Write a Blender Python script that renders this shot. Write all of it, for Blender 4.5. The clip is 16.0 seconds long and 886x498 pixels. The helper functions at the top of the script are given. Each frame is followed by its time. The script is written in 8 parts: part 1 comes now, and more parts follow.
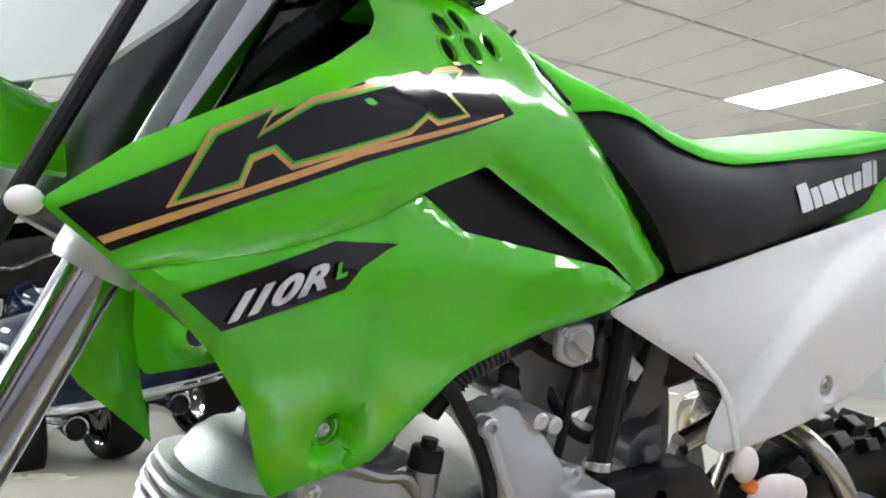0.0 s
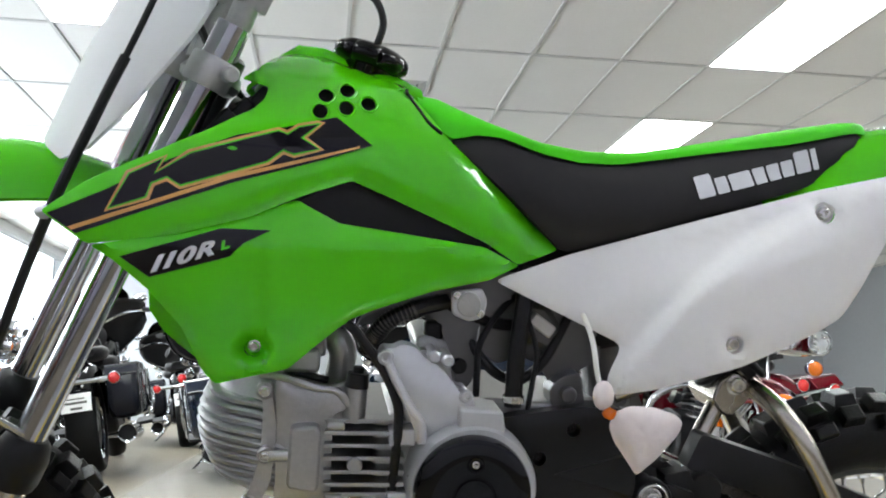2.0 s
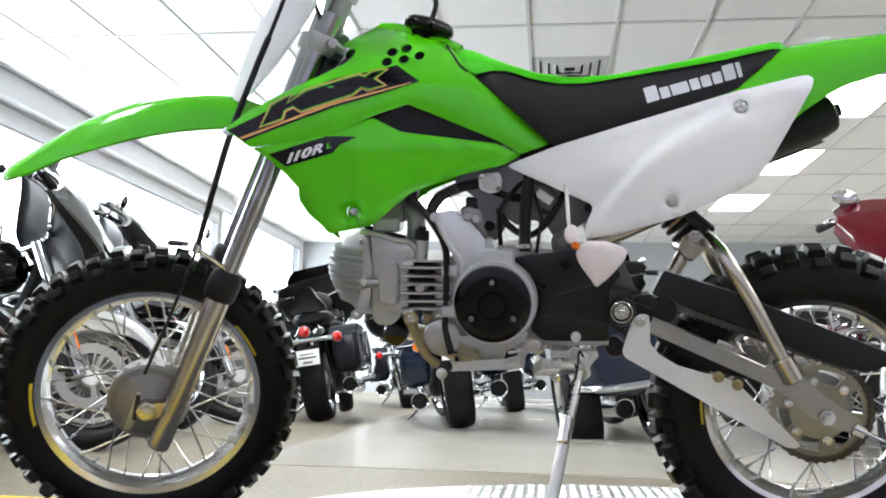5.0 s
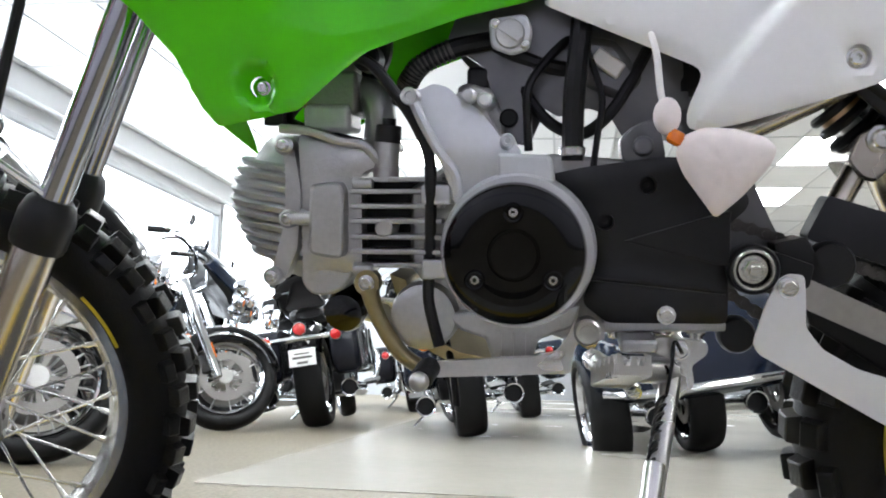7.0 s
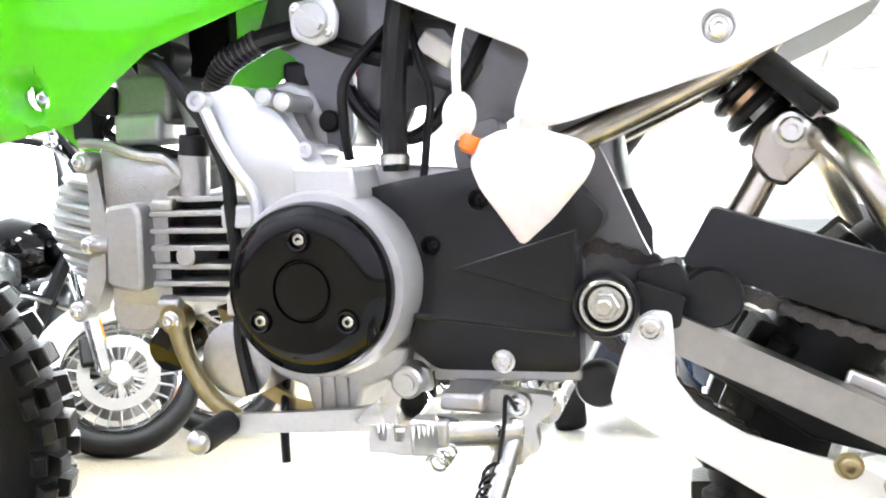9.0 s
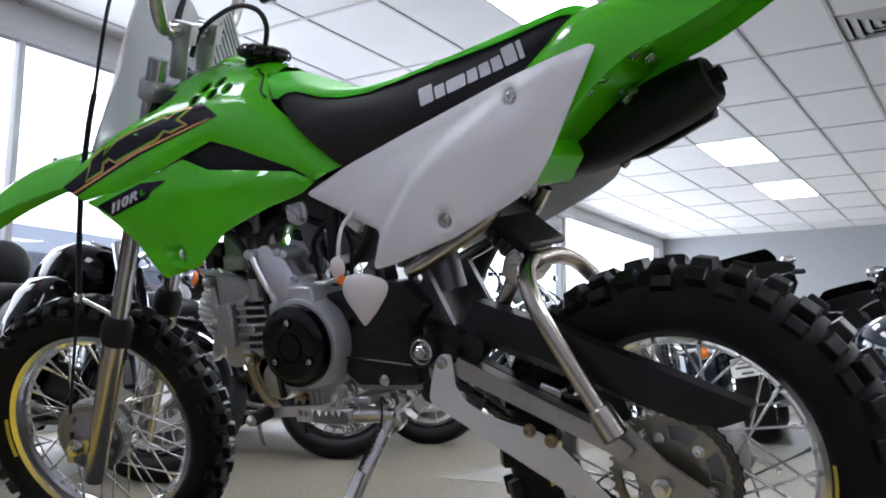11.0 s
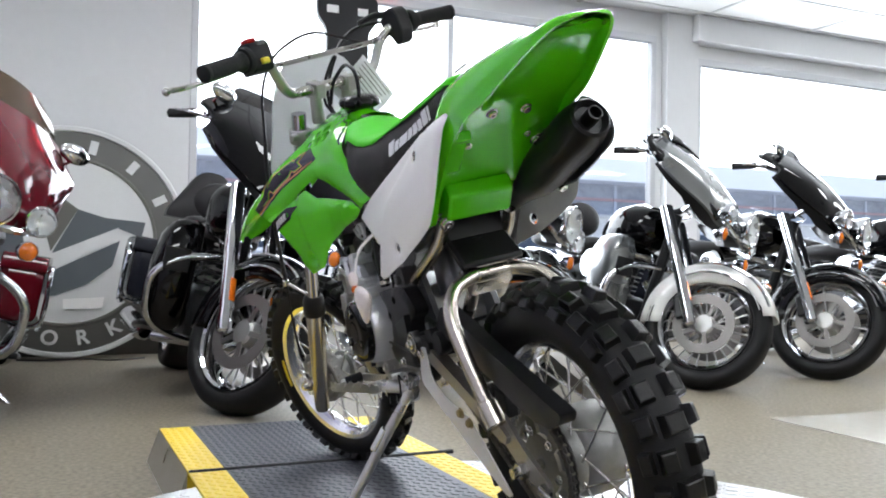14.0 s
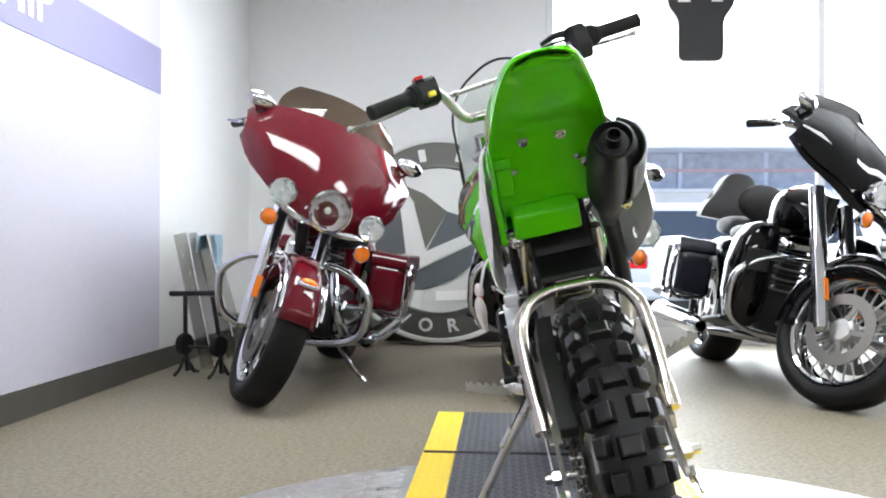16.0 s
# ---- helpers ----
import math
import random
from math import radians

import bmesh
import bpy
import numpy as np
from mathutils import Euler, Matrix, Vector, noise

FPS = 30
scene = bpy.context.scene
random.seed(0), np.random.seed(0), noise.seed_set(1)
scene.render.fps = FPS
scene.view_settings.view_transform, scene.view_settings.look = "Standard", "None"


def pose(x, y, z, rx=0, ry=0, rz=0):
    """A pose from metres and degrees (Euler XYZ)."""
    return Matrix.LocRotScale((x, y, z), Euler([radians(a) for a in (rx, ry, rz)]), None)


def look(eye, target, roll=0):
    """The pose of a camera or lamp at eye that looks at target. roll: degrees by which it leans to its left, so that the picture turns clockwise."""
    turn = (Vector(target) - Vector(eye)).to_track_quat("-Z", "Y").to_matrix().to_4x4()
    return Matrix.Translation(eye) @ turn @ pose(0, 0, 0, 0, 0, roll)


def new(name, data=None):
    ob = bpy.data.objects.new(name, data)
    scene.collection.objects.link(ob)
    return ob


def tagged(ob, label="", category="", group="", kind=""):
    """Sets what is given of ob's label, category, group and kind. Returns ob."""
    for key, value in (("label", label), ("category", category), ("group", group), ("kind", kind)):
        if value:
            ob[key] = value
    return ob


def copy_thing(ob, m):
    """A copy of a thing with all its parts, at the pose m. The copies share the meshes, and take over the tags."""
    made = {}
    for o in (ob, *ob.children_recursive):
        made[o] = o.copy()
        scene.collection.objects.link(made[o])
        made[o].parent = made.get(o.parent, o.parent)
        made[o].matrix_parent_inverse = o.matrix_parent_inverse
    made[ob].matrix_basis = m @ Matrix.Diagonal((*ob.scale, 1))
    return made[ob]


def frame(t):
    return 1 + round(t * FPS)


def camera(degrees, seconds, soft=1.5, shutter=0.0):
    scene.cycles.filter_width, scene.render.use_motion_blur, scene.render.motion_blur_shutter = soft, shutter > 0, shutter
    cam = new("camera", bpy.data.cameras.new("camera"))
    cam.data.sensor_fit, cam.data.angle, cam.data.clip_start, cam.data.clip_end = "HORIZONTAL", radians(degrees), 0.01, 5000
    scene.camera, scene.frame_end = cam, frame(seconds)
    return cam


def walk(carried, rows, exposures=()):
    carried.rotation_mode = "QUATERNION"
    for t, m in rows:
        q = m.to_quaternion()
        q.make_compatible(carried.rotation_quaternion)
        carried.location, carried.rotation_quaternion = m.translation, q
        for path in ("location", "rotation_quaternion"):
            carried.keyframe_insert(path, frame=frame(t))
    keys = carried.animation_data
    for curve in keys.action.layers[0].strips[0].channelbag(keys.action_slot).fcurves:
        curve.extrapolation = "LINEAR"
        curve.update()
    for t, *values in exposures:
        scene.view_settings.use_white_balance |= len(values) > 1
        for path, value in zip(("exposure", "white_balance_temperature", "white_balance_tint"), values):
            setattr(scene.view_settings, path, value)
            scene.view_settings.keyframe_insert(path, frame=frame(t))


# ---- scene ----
cam = camera(53.3, 16.0, 1.95)
PATH = [
    (0, (-0.409, -0.616, 0.679), (0.713, 1.029, 0.866), 0.52),
    (0.5, (-0.334, -0.676, 0.673), (0.611, 1.07, 0.914), 0.68),
    (1, (-0.251, -0.777, 0.657), (0.421, 1.065, 1.049), 0.54),
    (1.5, (-0.186, -0.897, 0.631), (0.247, 1.019, 1.006), 0.60),
    (2, (-0.108, -1.017, 0.584), (0.156, 0.94, 0.9), 0.94),
    (2.5, (-0.055, -1.105, 0.566), (0.152, 0.863, 0.852), 0.9),
    (3, (0.012, -1.192, 0.536), (0.144, 0.784, 0.815), 1.0),
    (3.5, (0.049, -1.291, 0.502), (0.105, 0.69, 0.775), 1.1),
    (4, (0.085, -1.396, 0.457), (0.039, 0.585, 0.728), 1.1),
    (4.5, (0.113, -1.475, 0.425), (-0.015, 0.503, 0.695), 1.2),
    (5, (0.13, -1.469, 0.377), (-0.109, 0.497, 0.656), 1.2),
    (5.2, (0.142, -1.436, 0.35), (-0.164, 0.52, 0.635), 1.3),
    (7.3, (0.079, -0.77, 0.393), (-0.17, 1.194, 0.674), 1.8),
    (7.5, (0.078, -0.728, 0.401), (-0.138, 1.24, 0.686), 1.8),
    (8, (0.122, -0.675, 0.426), (-0.127, 1.292, 0.69), 1.7),
    (8.5, (0.195, -0.653, 0.43), (-0.19, 1.296, 0.665), 1.5),
    (9, (0.3, -0.678, 0.441), (-0.264, 1.227, 0.677), 1.6),
    (9.5, (0.405, -0.752, 0.448), (-0.307, 1.103, 0.679), 1.6),
    (9.7, (0.464, -0.776, 0.448), (-0.328, 1.044, 0.694), 1.6),
    (11.8, (1.181, -1.161, 0.474), (-0.108, 0.351, 0.696), 0.5),
    (12, (1.25, -1.146, 0.48), (-0.114, 0.301, 0.693), 0.6),
    (12.5, (1.357, -1.077, 0.514), (-0.159, 0.212, 0.708), 0.5),
    (13, (1.481, -0.942, 0.542), (-0.172, 0.179, 0.651), 0.8),
    (13.5, (1.561, -0.806, 0.582), (-0.183, 0.171, 0.641), 0.7),
    (14, (1.628, -0.67, 0.609), (-0.198, 0.145, 0.646), 0.9),
    (14.5, (1.718, -0.565, 0.634), (-0.175, 0.08, 0.651), 0.8),
    (15, (1.789, -0.432, 0.652), (-0.175, -0.052, 0.668), 0.5),
    (15.5, (1.836, -0.3, 0.67), (-0.161, -0.192, 0.689), 0.4),
    (16, (1.857, -0.145, 0.662), (-0.139, -0.275, 0.661), 0.3),
]
EXPOSURES = [(0, 0.66, 6600, 8), (0.5, 0.74, 6600, 8), (1.0, 0.78, 6600, 8), (1.5, 0.34, 6600, 8), (2, 0.46, 6500, 8), (3, 0.7, 6500, 9), (3.5, 0.78, 6500, 9), (4.5, 0.82, 6480, 9), (5.2, 0.64, 6450, 10), (7.3, 0.68, 6400, 10), (7.6, 0.98, 6400, 10), (8, 1.82, 6400, 10), (9, 2.22, 6500, 10), (9.5, 1.65, 6500, 10), (11.8, -0.55, 6000, 17), (12.5, -0.2, 6000, 17), (13.5, 0.2, 6300, 13), (14, 0.42, 6400, 12), (14.5, 0.66, 6450, 11), (15.5, 0.92, 6500, 11), (16, 0.82, 6500, 11)]
walk(cam, [(t, look(eye, target, roll)) for t, eye, target, roll in PATH], EXPOSURES)

# ---- world and light ----
world = bpy.data.worlds.new("sky_world")
scene.world = world
world.use_nodes = True
wn = world.node_tree.nodes
sky = wn.new("ShaderNodeTexSky")
sky.sky_type, sky.sun_disc = "NISHITA", False
sky.sun_elevation, sky.sun_rotation = radians(58), radians(121)
wn["Background"].inputs["Strength"].default_value = 0.15
world.node_tree.links.new(sky.outputs["Color"], wn["Background"].inputs["Color"])
sun = new("sun", bpy.data.lights.new("sun", "SUN"))
sun.data.energy, sun.data.angle, sun.data.color = 4.5, radians(0.6), (1.0, 0.96, 0.9)
sun.matrix_world = look((0, 0, 30), (-14, 8, 0))


def area_lamp(name, at, target, sx, sy, watts, tint=(1, 1, 1)):
    d = bpy.data.lights.new(name, "AREA")
    d.shape, d.size, d.size_y, d.energy, d.color = "RECTANGLE", sx, sy, watts, tint
    ob = new(name, d)
    ob.matrix_world = look(at, target)
    return ob


WALL_X, WALL_Y, CEIL = -4.45, -1.97, 2.77
area_lamp("daylight_window_one", (WALL_X + 0.02, 2.05, 1.35), (0, 2.05, 1.2), 3.7, 2.1, 135, (0.86, 0.93, 1.0))
area_lamp("daylight_window_three", (WALL_X + 0.02, 12.3, 1.3), (0, 12.3, 1.2), 4.0, 2.1, 200, (0.86, 0.93, 1.0))
area_lamp("daylight_window_two", (WALL_X + 0.02, 7.2, 1.25), (0, 7.2, 1.1), 5.0, 1.9, 250, (0.86, 0.93, 1.0))

# ---- small geometry helpers ----


class Geo:
    """Gathers vertices and faces of one mesh."""

    def __init__(self):
        self.v, self.f = [], []

    def add(self, verts, faces):
        n = len(self.v)
        self.v += [tuple(p) for p in verts]
        self.f += [tuple(i + n for i in f) for f in faces]
        return self

    def moved(self, m):
        self.v = [tuple(m @ Vector(p)) for p in self.v]
        return self

    def mirror_y(self):
        self.v = [(x, -y, z) for x, y, z in self.v]
        self.f = [tuple(reversed(f)) for f in self.f]
        return self

    def box(self, c, s, m=None):
        x, y, z = (k / 2 for k in s)
        vs = [Vector((a * x, b * y, d * z)) for a in (-1, 1) for b in (-1, 1) for d in (-1, 1)]
        if m:
            vs = [m.to_3x3() @ p for p in vs]
        vs = [p + Vector(c) for p in vs]
        return self.add(vs, [(0, 1, 3, 2), (4, 6, 7, 5), (0, 4, 5, 1), (2, 3, 7, 6), (0, 2, 6, 4), (1, 5, 7, 3)])

    def lathe(self, prof, c=(0, 0, 0), axis=(0, 1, 0), seg=32, caps=True):
        """prof: (radius, height along axis) rows."""
        q = Vector((0, 0, 1)).rotation_difference(Vector(axis).normalized())
        vs, fs, n = [], [], len(prof)
        for k in range(seg):
            a = 2 * math.pi * k / seg
            for r, h in prof:
                vs.append(Vector(c) + q @ Vector((r * math.cos(a), r * math.sin(a), h)))
        for k in range(seg):
            for i in range(n - 1):
                a, b = k * n + i, (k + 1) % seg * n + i
                fs.append((a, b, b + 1, a + 1))
        if caps:
            fs.append(tuple(k * n + n - 1 for k in range(seg)))
            fs.append(tuple(k * n for k in reversed(range(seg))))
        return self.add(vs, fs)

    def cyl(self, p0, p1, r0, r1=None, seg=16, bev=0.0):
        p0, p1 = Vector(p0), Vector(p1)
        h = (p1 - p0).length
        r1 = r0 if r1 is None else r1
        prof = [(r0, 0), (r1, h)] if not bev else [(r0 - bev, 0), (r0, bev), (r1, h - bev), (r1 - bev, h)]
        return self.lathe(prof, p0, p1 - p0, seg)

    def sphere(self, c, r, seg=16, rings=9, s=(1, 1, 1)):
        prof = [(max(1e-4, math.sin(math.pi * i / rings)) * r, -math.cos(math.pi * i / rings) * r) for i in range(rings + 1)]
        g = Geo().lathe(prof, (0, 0, 0), (0, 0, 1), seg, False)
        return self.add([(c[0] + x * s[0], c[1] + y * s[1], c[2] + z * s[2]) for x, y, z in g.v], g.f)

    def tube(self, pts, r, seg=10, closed=False, smooth=6, radii=None):
        if smooth > 1:
            if radii:
                radii = spline([(q, 0, 0) for q in radii], smooth, closed)
                radii = [q[0] for q in radii]
            pts = spline(pts, smooth, closed)
        pts = [Vector(p) for p in pts]
        n = len(pts)
        d = [(pts[(i + 1) % n if closed else min(i + 1, n - 1)] - pts[i - 1 if closed or i else 0]).normalized() for i in range(n)]
        u = d[0].orthogonal().normalized()
        vs, fs = [], []
        for i, p in enumerate(pts):
            u = (u - d[i] * u.dot(d[i])).normalized()
            w = d[i].cross(u)
            q = radii[i] if radii else r
            for k in range(seg):
                a = 2 * math.pi * k / seg
                vs.append(p + (u * math.cos(a) + w * math.sin(a)) * q)
        for i in range(n if closed else n - 1):
            for k in range(seg):
                a, b = i * seg, (i + 1) % n * seg
                fs.append((a + k, a + (k + 1) % seg, b + (k + 1) % seg, b + k))
        if not closed:
            fs += [tuple(reversed(range(seg))), tuple(range((n - 1) * seg, n * seg))]
        return self.add(vs, fs)

    def prism(self, poly, y0, y1):
        """A side-view outline (x, z) drawn out from y0 to y1."""
        if sum(a[0] * b[1] - b[0] * a[1] for a, b in zip(poly, poly[1:] + poly[:1])) > 0:
            poly = poly[::-1]
        if y0 > y1:
            y0, y1 = y1, y0
        n = len(poly)
        vs = [(x, y0, z) for x, z in poly] + [(x, y1, z) for x, z in poly]
        fs = [tuple(reversed(range(n))), tuple(range(n, 2 * n))] + [(i, (i + 1) % n, n + (i + 1) % n, n + i) for i in range(n)]
        return self.add(vs, fs)

    def panel(self, outline, yf, thick, holes=(), step=0.012, extra=(), roll=0.0):
        """A curved sheet: an outline (x, z) whose depth is yf(x, z), thick metres deep towards +y, its rim rolled inwards by roll."""
        from mathutils.geometry import delaunay_2d_cdt
        pts, edges, loops = [], [], [outline, *holes]
        for lp in loops:
            lp = dense(lp, step)
            n = len(pts)
            pts += lp
            edges += [(n + i, n + (i + 1) % len(lp)) for i in range(len(lp))]
        rim = list(pts)
        outer_n = len(dense(outline, step))
        xs, zs = [p[0] for p in outline], [p[1] for p in outline]
        for i in range(int((max(xs) - min(xs)) / step) + 1):
            for j in range(int((max(zs) - min(zs)) / step) + 1):
                p = (min(xs) + (i + 0.5 * (j % 2)) * step, min(zs) + j * step)
                if all((p[0] - q[0]) ** 2 + (p[1] - q[1]) ** 2 > (0.6 * step) ** 2 for q in rim):
                    pts.append(p)
        pts += list(extra)
        vs, es, fs, *_ = delaunay_2d_cdt([Vector(p) for p in pts], edges, [], 1, 1e-6)

        def inside(p, lp):
            odd = False
            for (ax, az), (bx, bz) in zip(lp, lp[1:] + lp[:1]):
                if (az > p[1]) != (bz > p[1]) and p[0] < ax + (p[1] - az) / (bz - az) * (bx - ax):
                    odd = not odd
            return odd

        for lp in holes:
            fs = [f for f in fs if not inside([sum(vs[i][k] for i in f) / len(f) for k in (0, 1)], lp)]
        count = {}
        for f in fs:
            for a, b in zip(f, f[1:] + f[:1]):
                count[(a, b)] = 1
        border = [(a, b) for a, b in count if (b, a) not in count]
        near = np.array(rim[:outer_n])
        n = len(vs)

        def drop(p):
            if not roll:
                return 0.0
            d = math.sqrt(((near - (p[0], p[1])) ** 2).sum(1).min())
            return roll * max(0.0, 1 - d / (roll * 1.6)) ** 2

        front = [(p[0], yf(p[0], p[1]) + drop(p), p[1]) for p in vs]
        back = [(p[0], yf(p[0], p[1]) + max(thick, roll), p[1]) for p in vs]
        faces = [tuple(f) for f in fs] + [tuple(n + i for i in reversed(f)) for f in fs] + [(b, a, n + a, n + b) for a, b in border]
        return self.add(front + back, faces)


def spline(pts, k=6, closed=False):
    """Catmull-Rom through the points, k steps a piece."""
    p = [Vector(q) for q in pts]
    n = len(p)
    if n < 3 and not closed:
        return p
    out = []
    for i in range(n if closed else n - 1):
        a, b, c, d = p[(i - 1) % n if closed or i else 0], p[i], p[(i + 1) % n], p[(i + 2) % n if closed else min(i + 2, n - 1)]
        for j in range(k):
            t = j / k
            out.append(0.5 * ((2 * b) + (c - a) * t + (2 * a - 5 * b + 4 * c - d) * t * t + (3 * b - a - 3 * c + d) * t ** 3))
    return out if closed else out + [p[-1]]


def dense(loop, step):
    """The closed outline with points no further apart than step."""
    out = []
    for a, b in zip(loop, list(loop[1:]) + [loop[0]]):
        n = max(1, math.ceil(math.dist(a, b) / step))
        out += [(a[0] + (b[0] - a[0]) * i / n, a[1] + (b[1] - a[1]) * i / n) for i in range(n)]
    return out


def rounded(loop, r=0.01, k=4):
    """The closed outline with its corners rounded by about r."""
    out, n = [], len(loop)
    for i in range(n):
        a, b, c = Vector(loop[i - 1]), Vector(loop[i]), Vector(loop[(i + 1) % n])
        ra, rc = min(r, 0.45 * (a - b).length), min(r, 0.45 * (c - b).length)
        p, q = b + (a - b).normalized() * ra, b + (c - b).normalized() * rc
        for j in range(k + 1):
            t = j / k
            out.append(tuple((1 - t) ** 2 * p + 2 * t * (1 - t) * b + t * t * q))
    return out


def lerp_table(table, x):
    xs, ys = zip(*table)
    return float(np.interp(x, xs, ys))


def part(name, geo, material, parent=None, label="", bevel=0.0, sharp=35, at=None):
    """One mesh object, under a thing or part where one is given."""
    me = bpy.data.meshes.new(name)
    me.from_pydata(geo.v, [], geo.f)
    me.validate()
    me.materials.append(material)
    me.shade_smooth()
    me.set_sharp_from_angle(angle=radians(sharp))
    me.update()
    ob = new(name, me)
    if parent:
        ob.parent = parent
    if at is not None:
        ob.matrix_basis = at
    if bevel:
        mod = ob.modifiers.new("edge", "BEVEL")
        mod.width, mod.segments, mod.limit_method, mod.angle_limit = bevel, 2, "ANGLE", radians(40)
    if label:
        ob["label"] = label
    return ob


def thing(name, m, label, category, group="", kind=""):
    ob = new(name)
    ob.matrix_world = m
    return tagged(ob, label, category, group, kind)


def same_mesh(ob, name, m, parent):
    """Another piece on the mesh of ob."""
    o = new(name, ob.data)
    o.parent, o.matrix_basis = parent, m
    return o


def letters(name, text, size, m, material, parent, depth=0.0006, shear=0.0, bold=0.0):
    """Raised writing in the built-in font, as a mesh."""
    cu = bpy.data.curves.new(name, "FONT")
    cu.body, cu.size, cu.extrude, cu.shear, cu.offset = text, size, depth, shear, bold
    cu.align_x, cu.align_y = "CENTER", "CENTER"
    tmp = bpy.data.objects.new(name, cu)
    scene.collection.objects.link(tmp)
    me = bpy.data.meshes.new_from_object(tmp.evaluated_get(bpy.context.evaluated_depsgraph_get()))
    bpy.data.objects.remove(tmp)
    me.materials.clear()
    me.materials.append(material)
    ob = new(name, me)
    ob.parent, ob.matrix_basis = parent, m
    return ob


def drape(ob, yf, off):
    """Lay raised writing on a curved panel."""
    m = ob.matrix_basis.copy()
    for v in ob.data.vertices:
        up = v.co.z
        p = m @ Vector((v.co.x, v.co.y, 0))
        v.co = (p.x, yf(p.x, p.z) - off - up, p.z)
    ob.matrix_basis = Matrix.Identity(4)
    ob.data.update()

# ---- materials ----


def mat(name, base, rough=0.5, metal=0.0, coat=0.0, vary=0.06, grain=40.0, bump=0.0, bump_scale=300.0, rough_vary=0.1, spec=0.5, alpha=1.0, dust=0.0):
    m = bpy.data.materials.new(name)
    m.use_nodes = True
    nt = m.node_tree
    b = nt.nodes["Principled BSDF"]
    link = nt.links.new
    co = nt.nodes.new("ShaderNodeTexCoord")
    b.inputs["Metallic"].default_value = metal
    b.inputs["Coat Weight"].default_value = coat
    b.inputs["Coat Roughness"].default_value = 0.04
    b.inputs["Specular IOR Level"].default_value = spec
    b.inputs["Alpha"].default_value = alpha
    big, fine = nt.nodes.new("ShaderNodeTexNoise"), nt.nodes.new("ShaderNodeTexNoise")
    big.inputs["Scale"].default_value, big.inputs["Detail"].default_value = grain * 0.15, 4
    fine.inputs["Scale"].default_value, fine.inputs["Detail"].default_value = grain * 3, 5
    link(co.outputs["Object"], big.inputs["Vector"])
    link(co.outputs["Object"], fine.inputs["Vector"])
    mix = nt.nodes.new("ShaderNodeMath")
    mix.operation = "ADD"
    link(big.outputs["Fac"], mix.inputs[0])
    link(fine.outputs["Fac"], mix.inputs[1])
    ramp = nt.nodes.new("ShaderNodeMapRange")
    ramp.inputs["From Min"].default_value, ramp.inputs["From Max"].default_value = 0.6, 1.4
    ramp.inputs["To Min"].default_value, ramp.inputs["To Max"].default_value = 1 - vary, 1 + vary
    link(mix.outputs[0], ramp.inputs["Value"])
    hue = nt.nodes.new("ShaderNodeVectorMath")
    hue.operation = "SCALE"
    hue.inputs[0].default_value = base
    link(ramp.outputs["Result"], hue.inputs["Scale"])
    link(hue.outputs["Vector"], b.inputs["Base Color"])
    rr = nt.nodes.new("ShaderNodeMapRange")
    rr.inputs["From Min"].default_value, rr.inputs["From Max"].default_value = 0.3, 0.7
    rr.inputs["To Min"].default_value, rr.inputs["To Max"].default_value = max(0.0, rough * (1 - rough_vary)), min(1.0, rough * (1 + rough_vary))
    link(big.outputs["Fac"], rr.inputs["Value"])
    link(rr.outputs["Result"], b.inputs["Roughness"])
    if bump:
        n2, bp = nt.nodes.new("ShaderNodeTexNoise"), nt.nodes.new("ShaderNodeBump")
        n2.inputs["Scale"].default_value, n2.inputs["Detail"].default_value = bump_scale, 3
        link(co.outputs["Object"], n2.inputs["Vector"])
        bp.inputs["Strength"].default_value, bp.inputs["Distance"].default_value = bump, 0.002
        link(n2.outputs["Fac"], bp.inputs["Height"])
        link(bp.outputs["Normal"], b.inputs["Normal"])
    return m


def see_through(m, tint, share):
    """Let a thin plastic pass part of the light that falls on its other side."""
    nt = m.node_tree
    tr, mx = nt.nodes.new("ShaderNodeBsdfTranslucent"), nt.nodes.new("ShaderNodeMixShader")
    tr.inputs["Color"].default_value = (*tint, 1)
    mx.inputs["Fac"].default_value = share
    nt.links.new(nt.nodes["Principled BSDF"].outputs["BSDF"], mx.inputs[1])
    nt.links.new(tr.outputs["BSDF"], mx.inputs[2])
    nt.links.new(mx.outputs["Shader"], nt.nodes["Material Output"].inputs["Surface"])


def glow(name, color, strength):
    m = bpy.data.materials.new(name)
    m.use_nodes = True
    nt = m.node_tree
    e = nt.nodes.new("ShaderNodeEmission")
    e.inputs["Color"].default_value, e.inputs["Strength"].default_value = (*color, 1), strength
    nt.links.new(e.outputs[0], nt.nodes["Material Output"].inputs["Surface"])
    return m


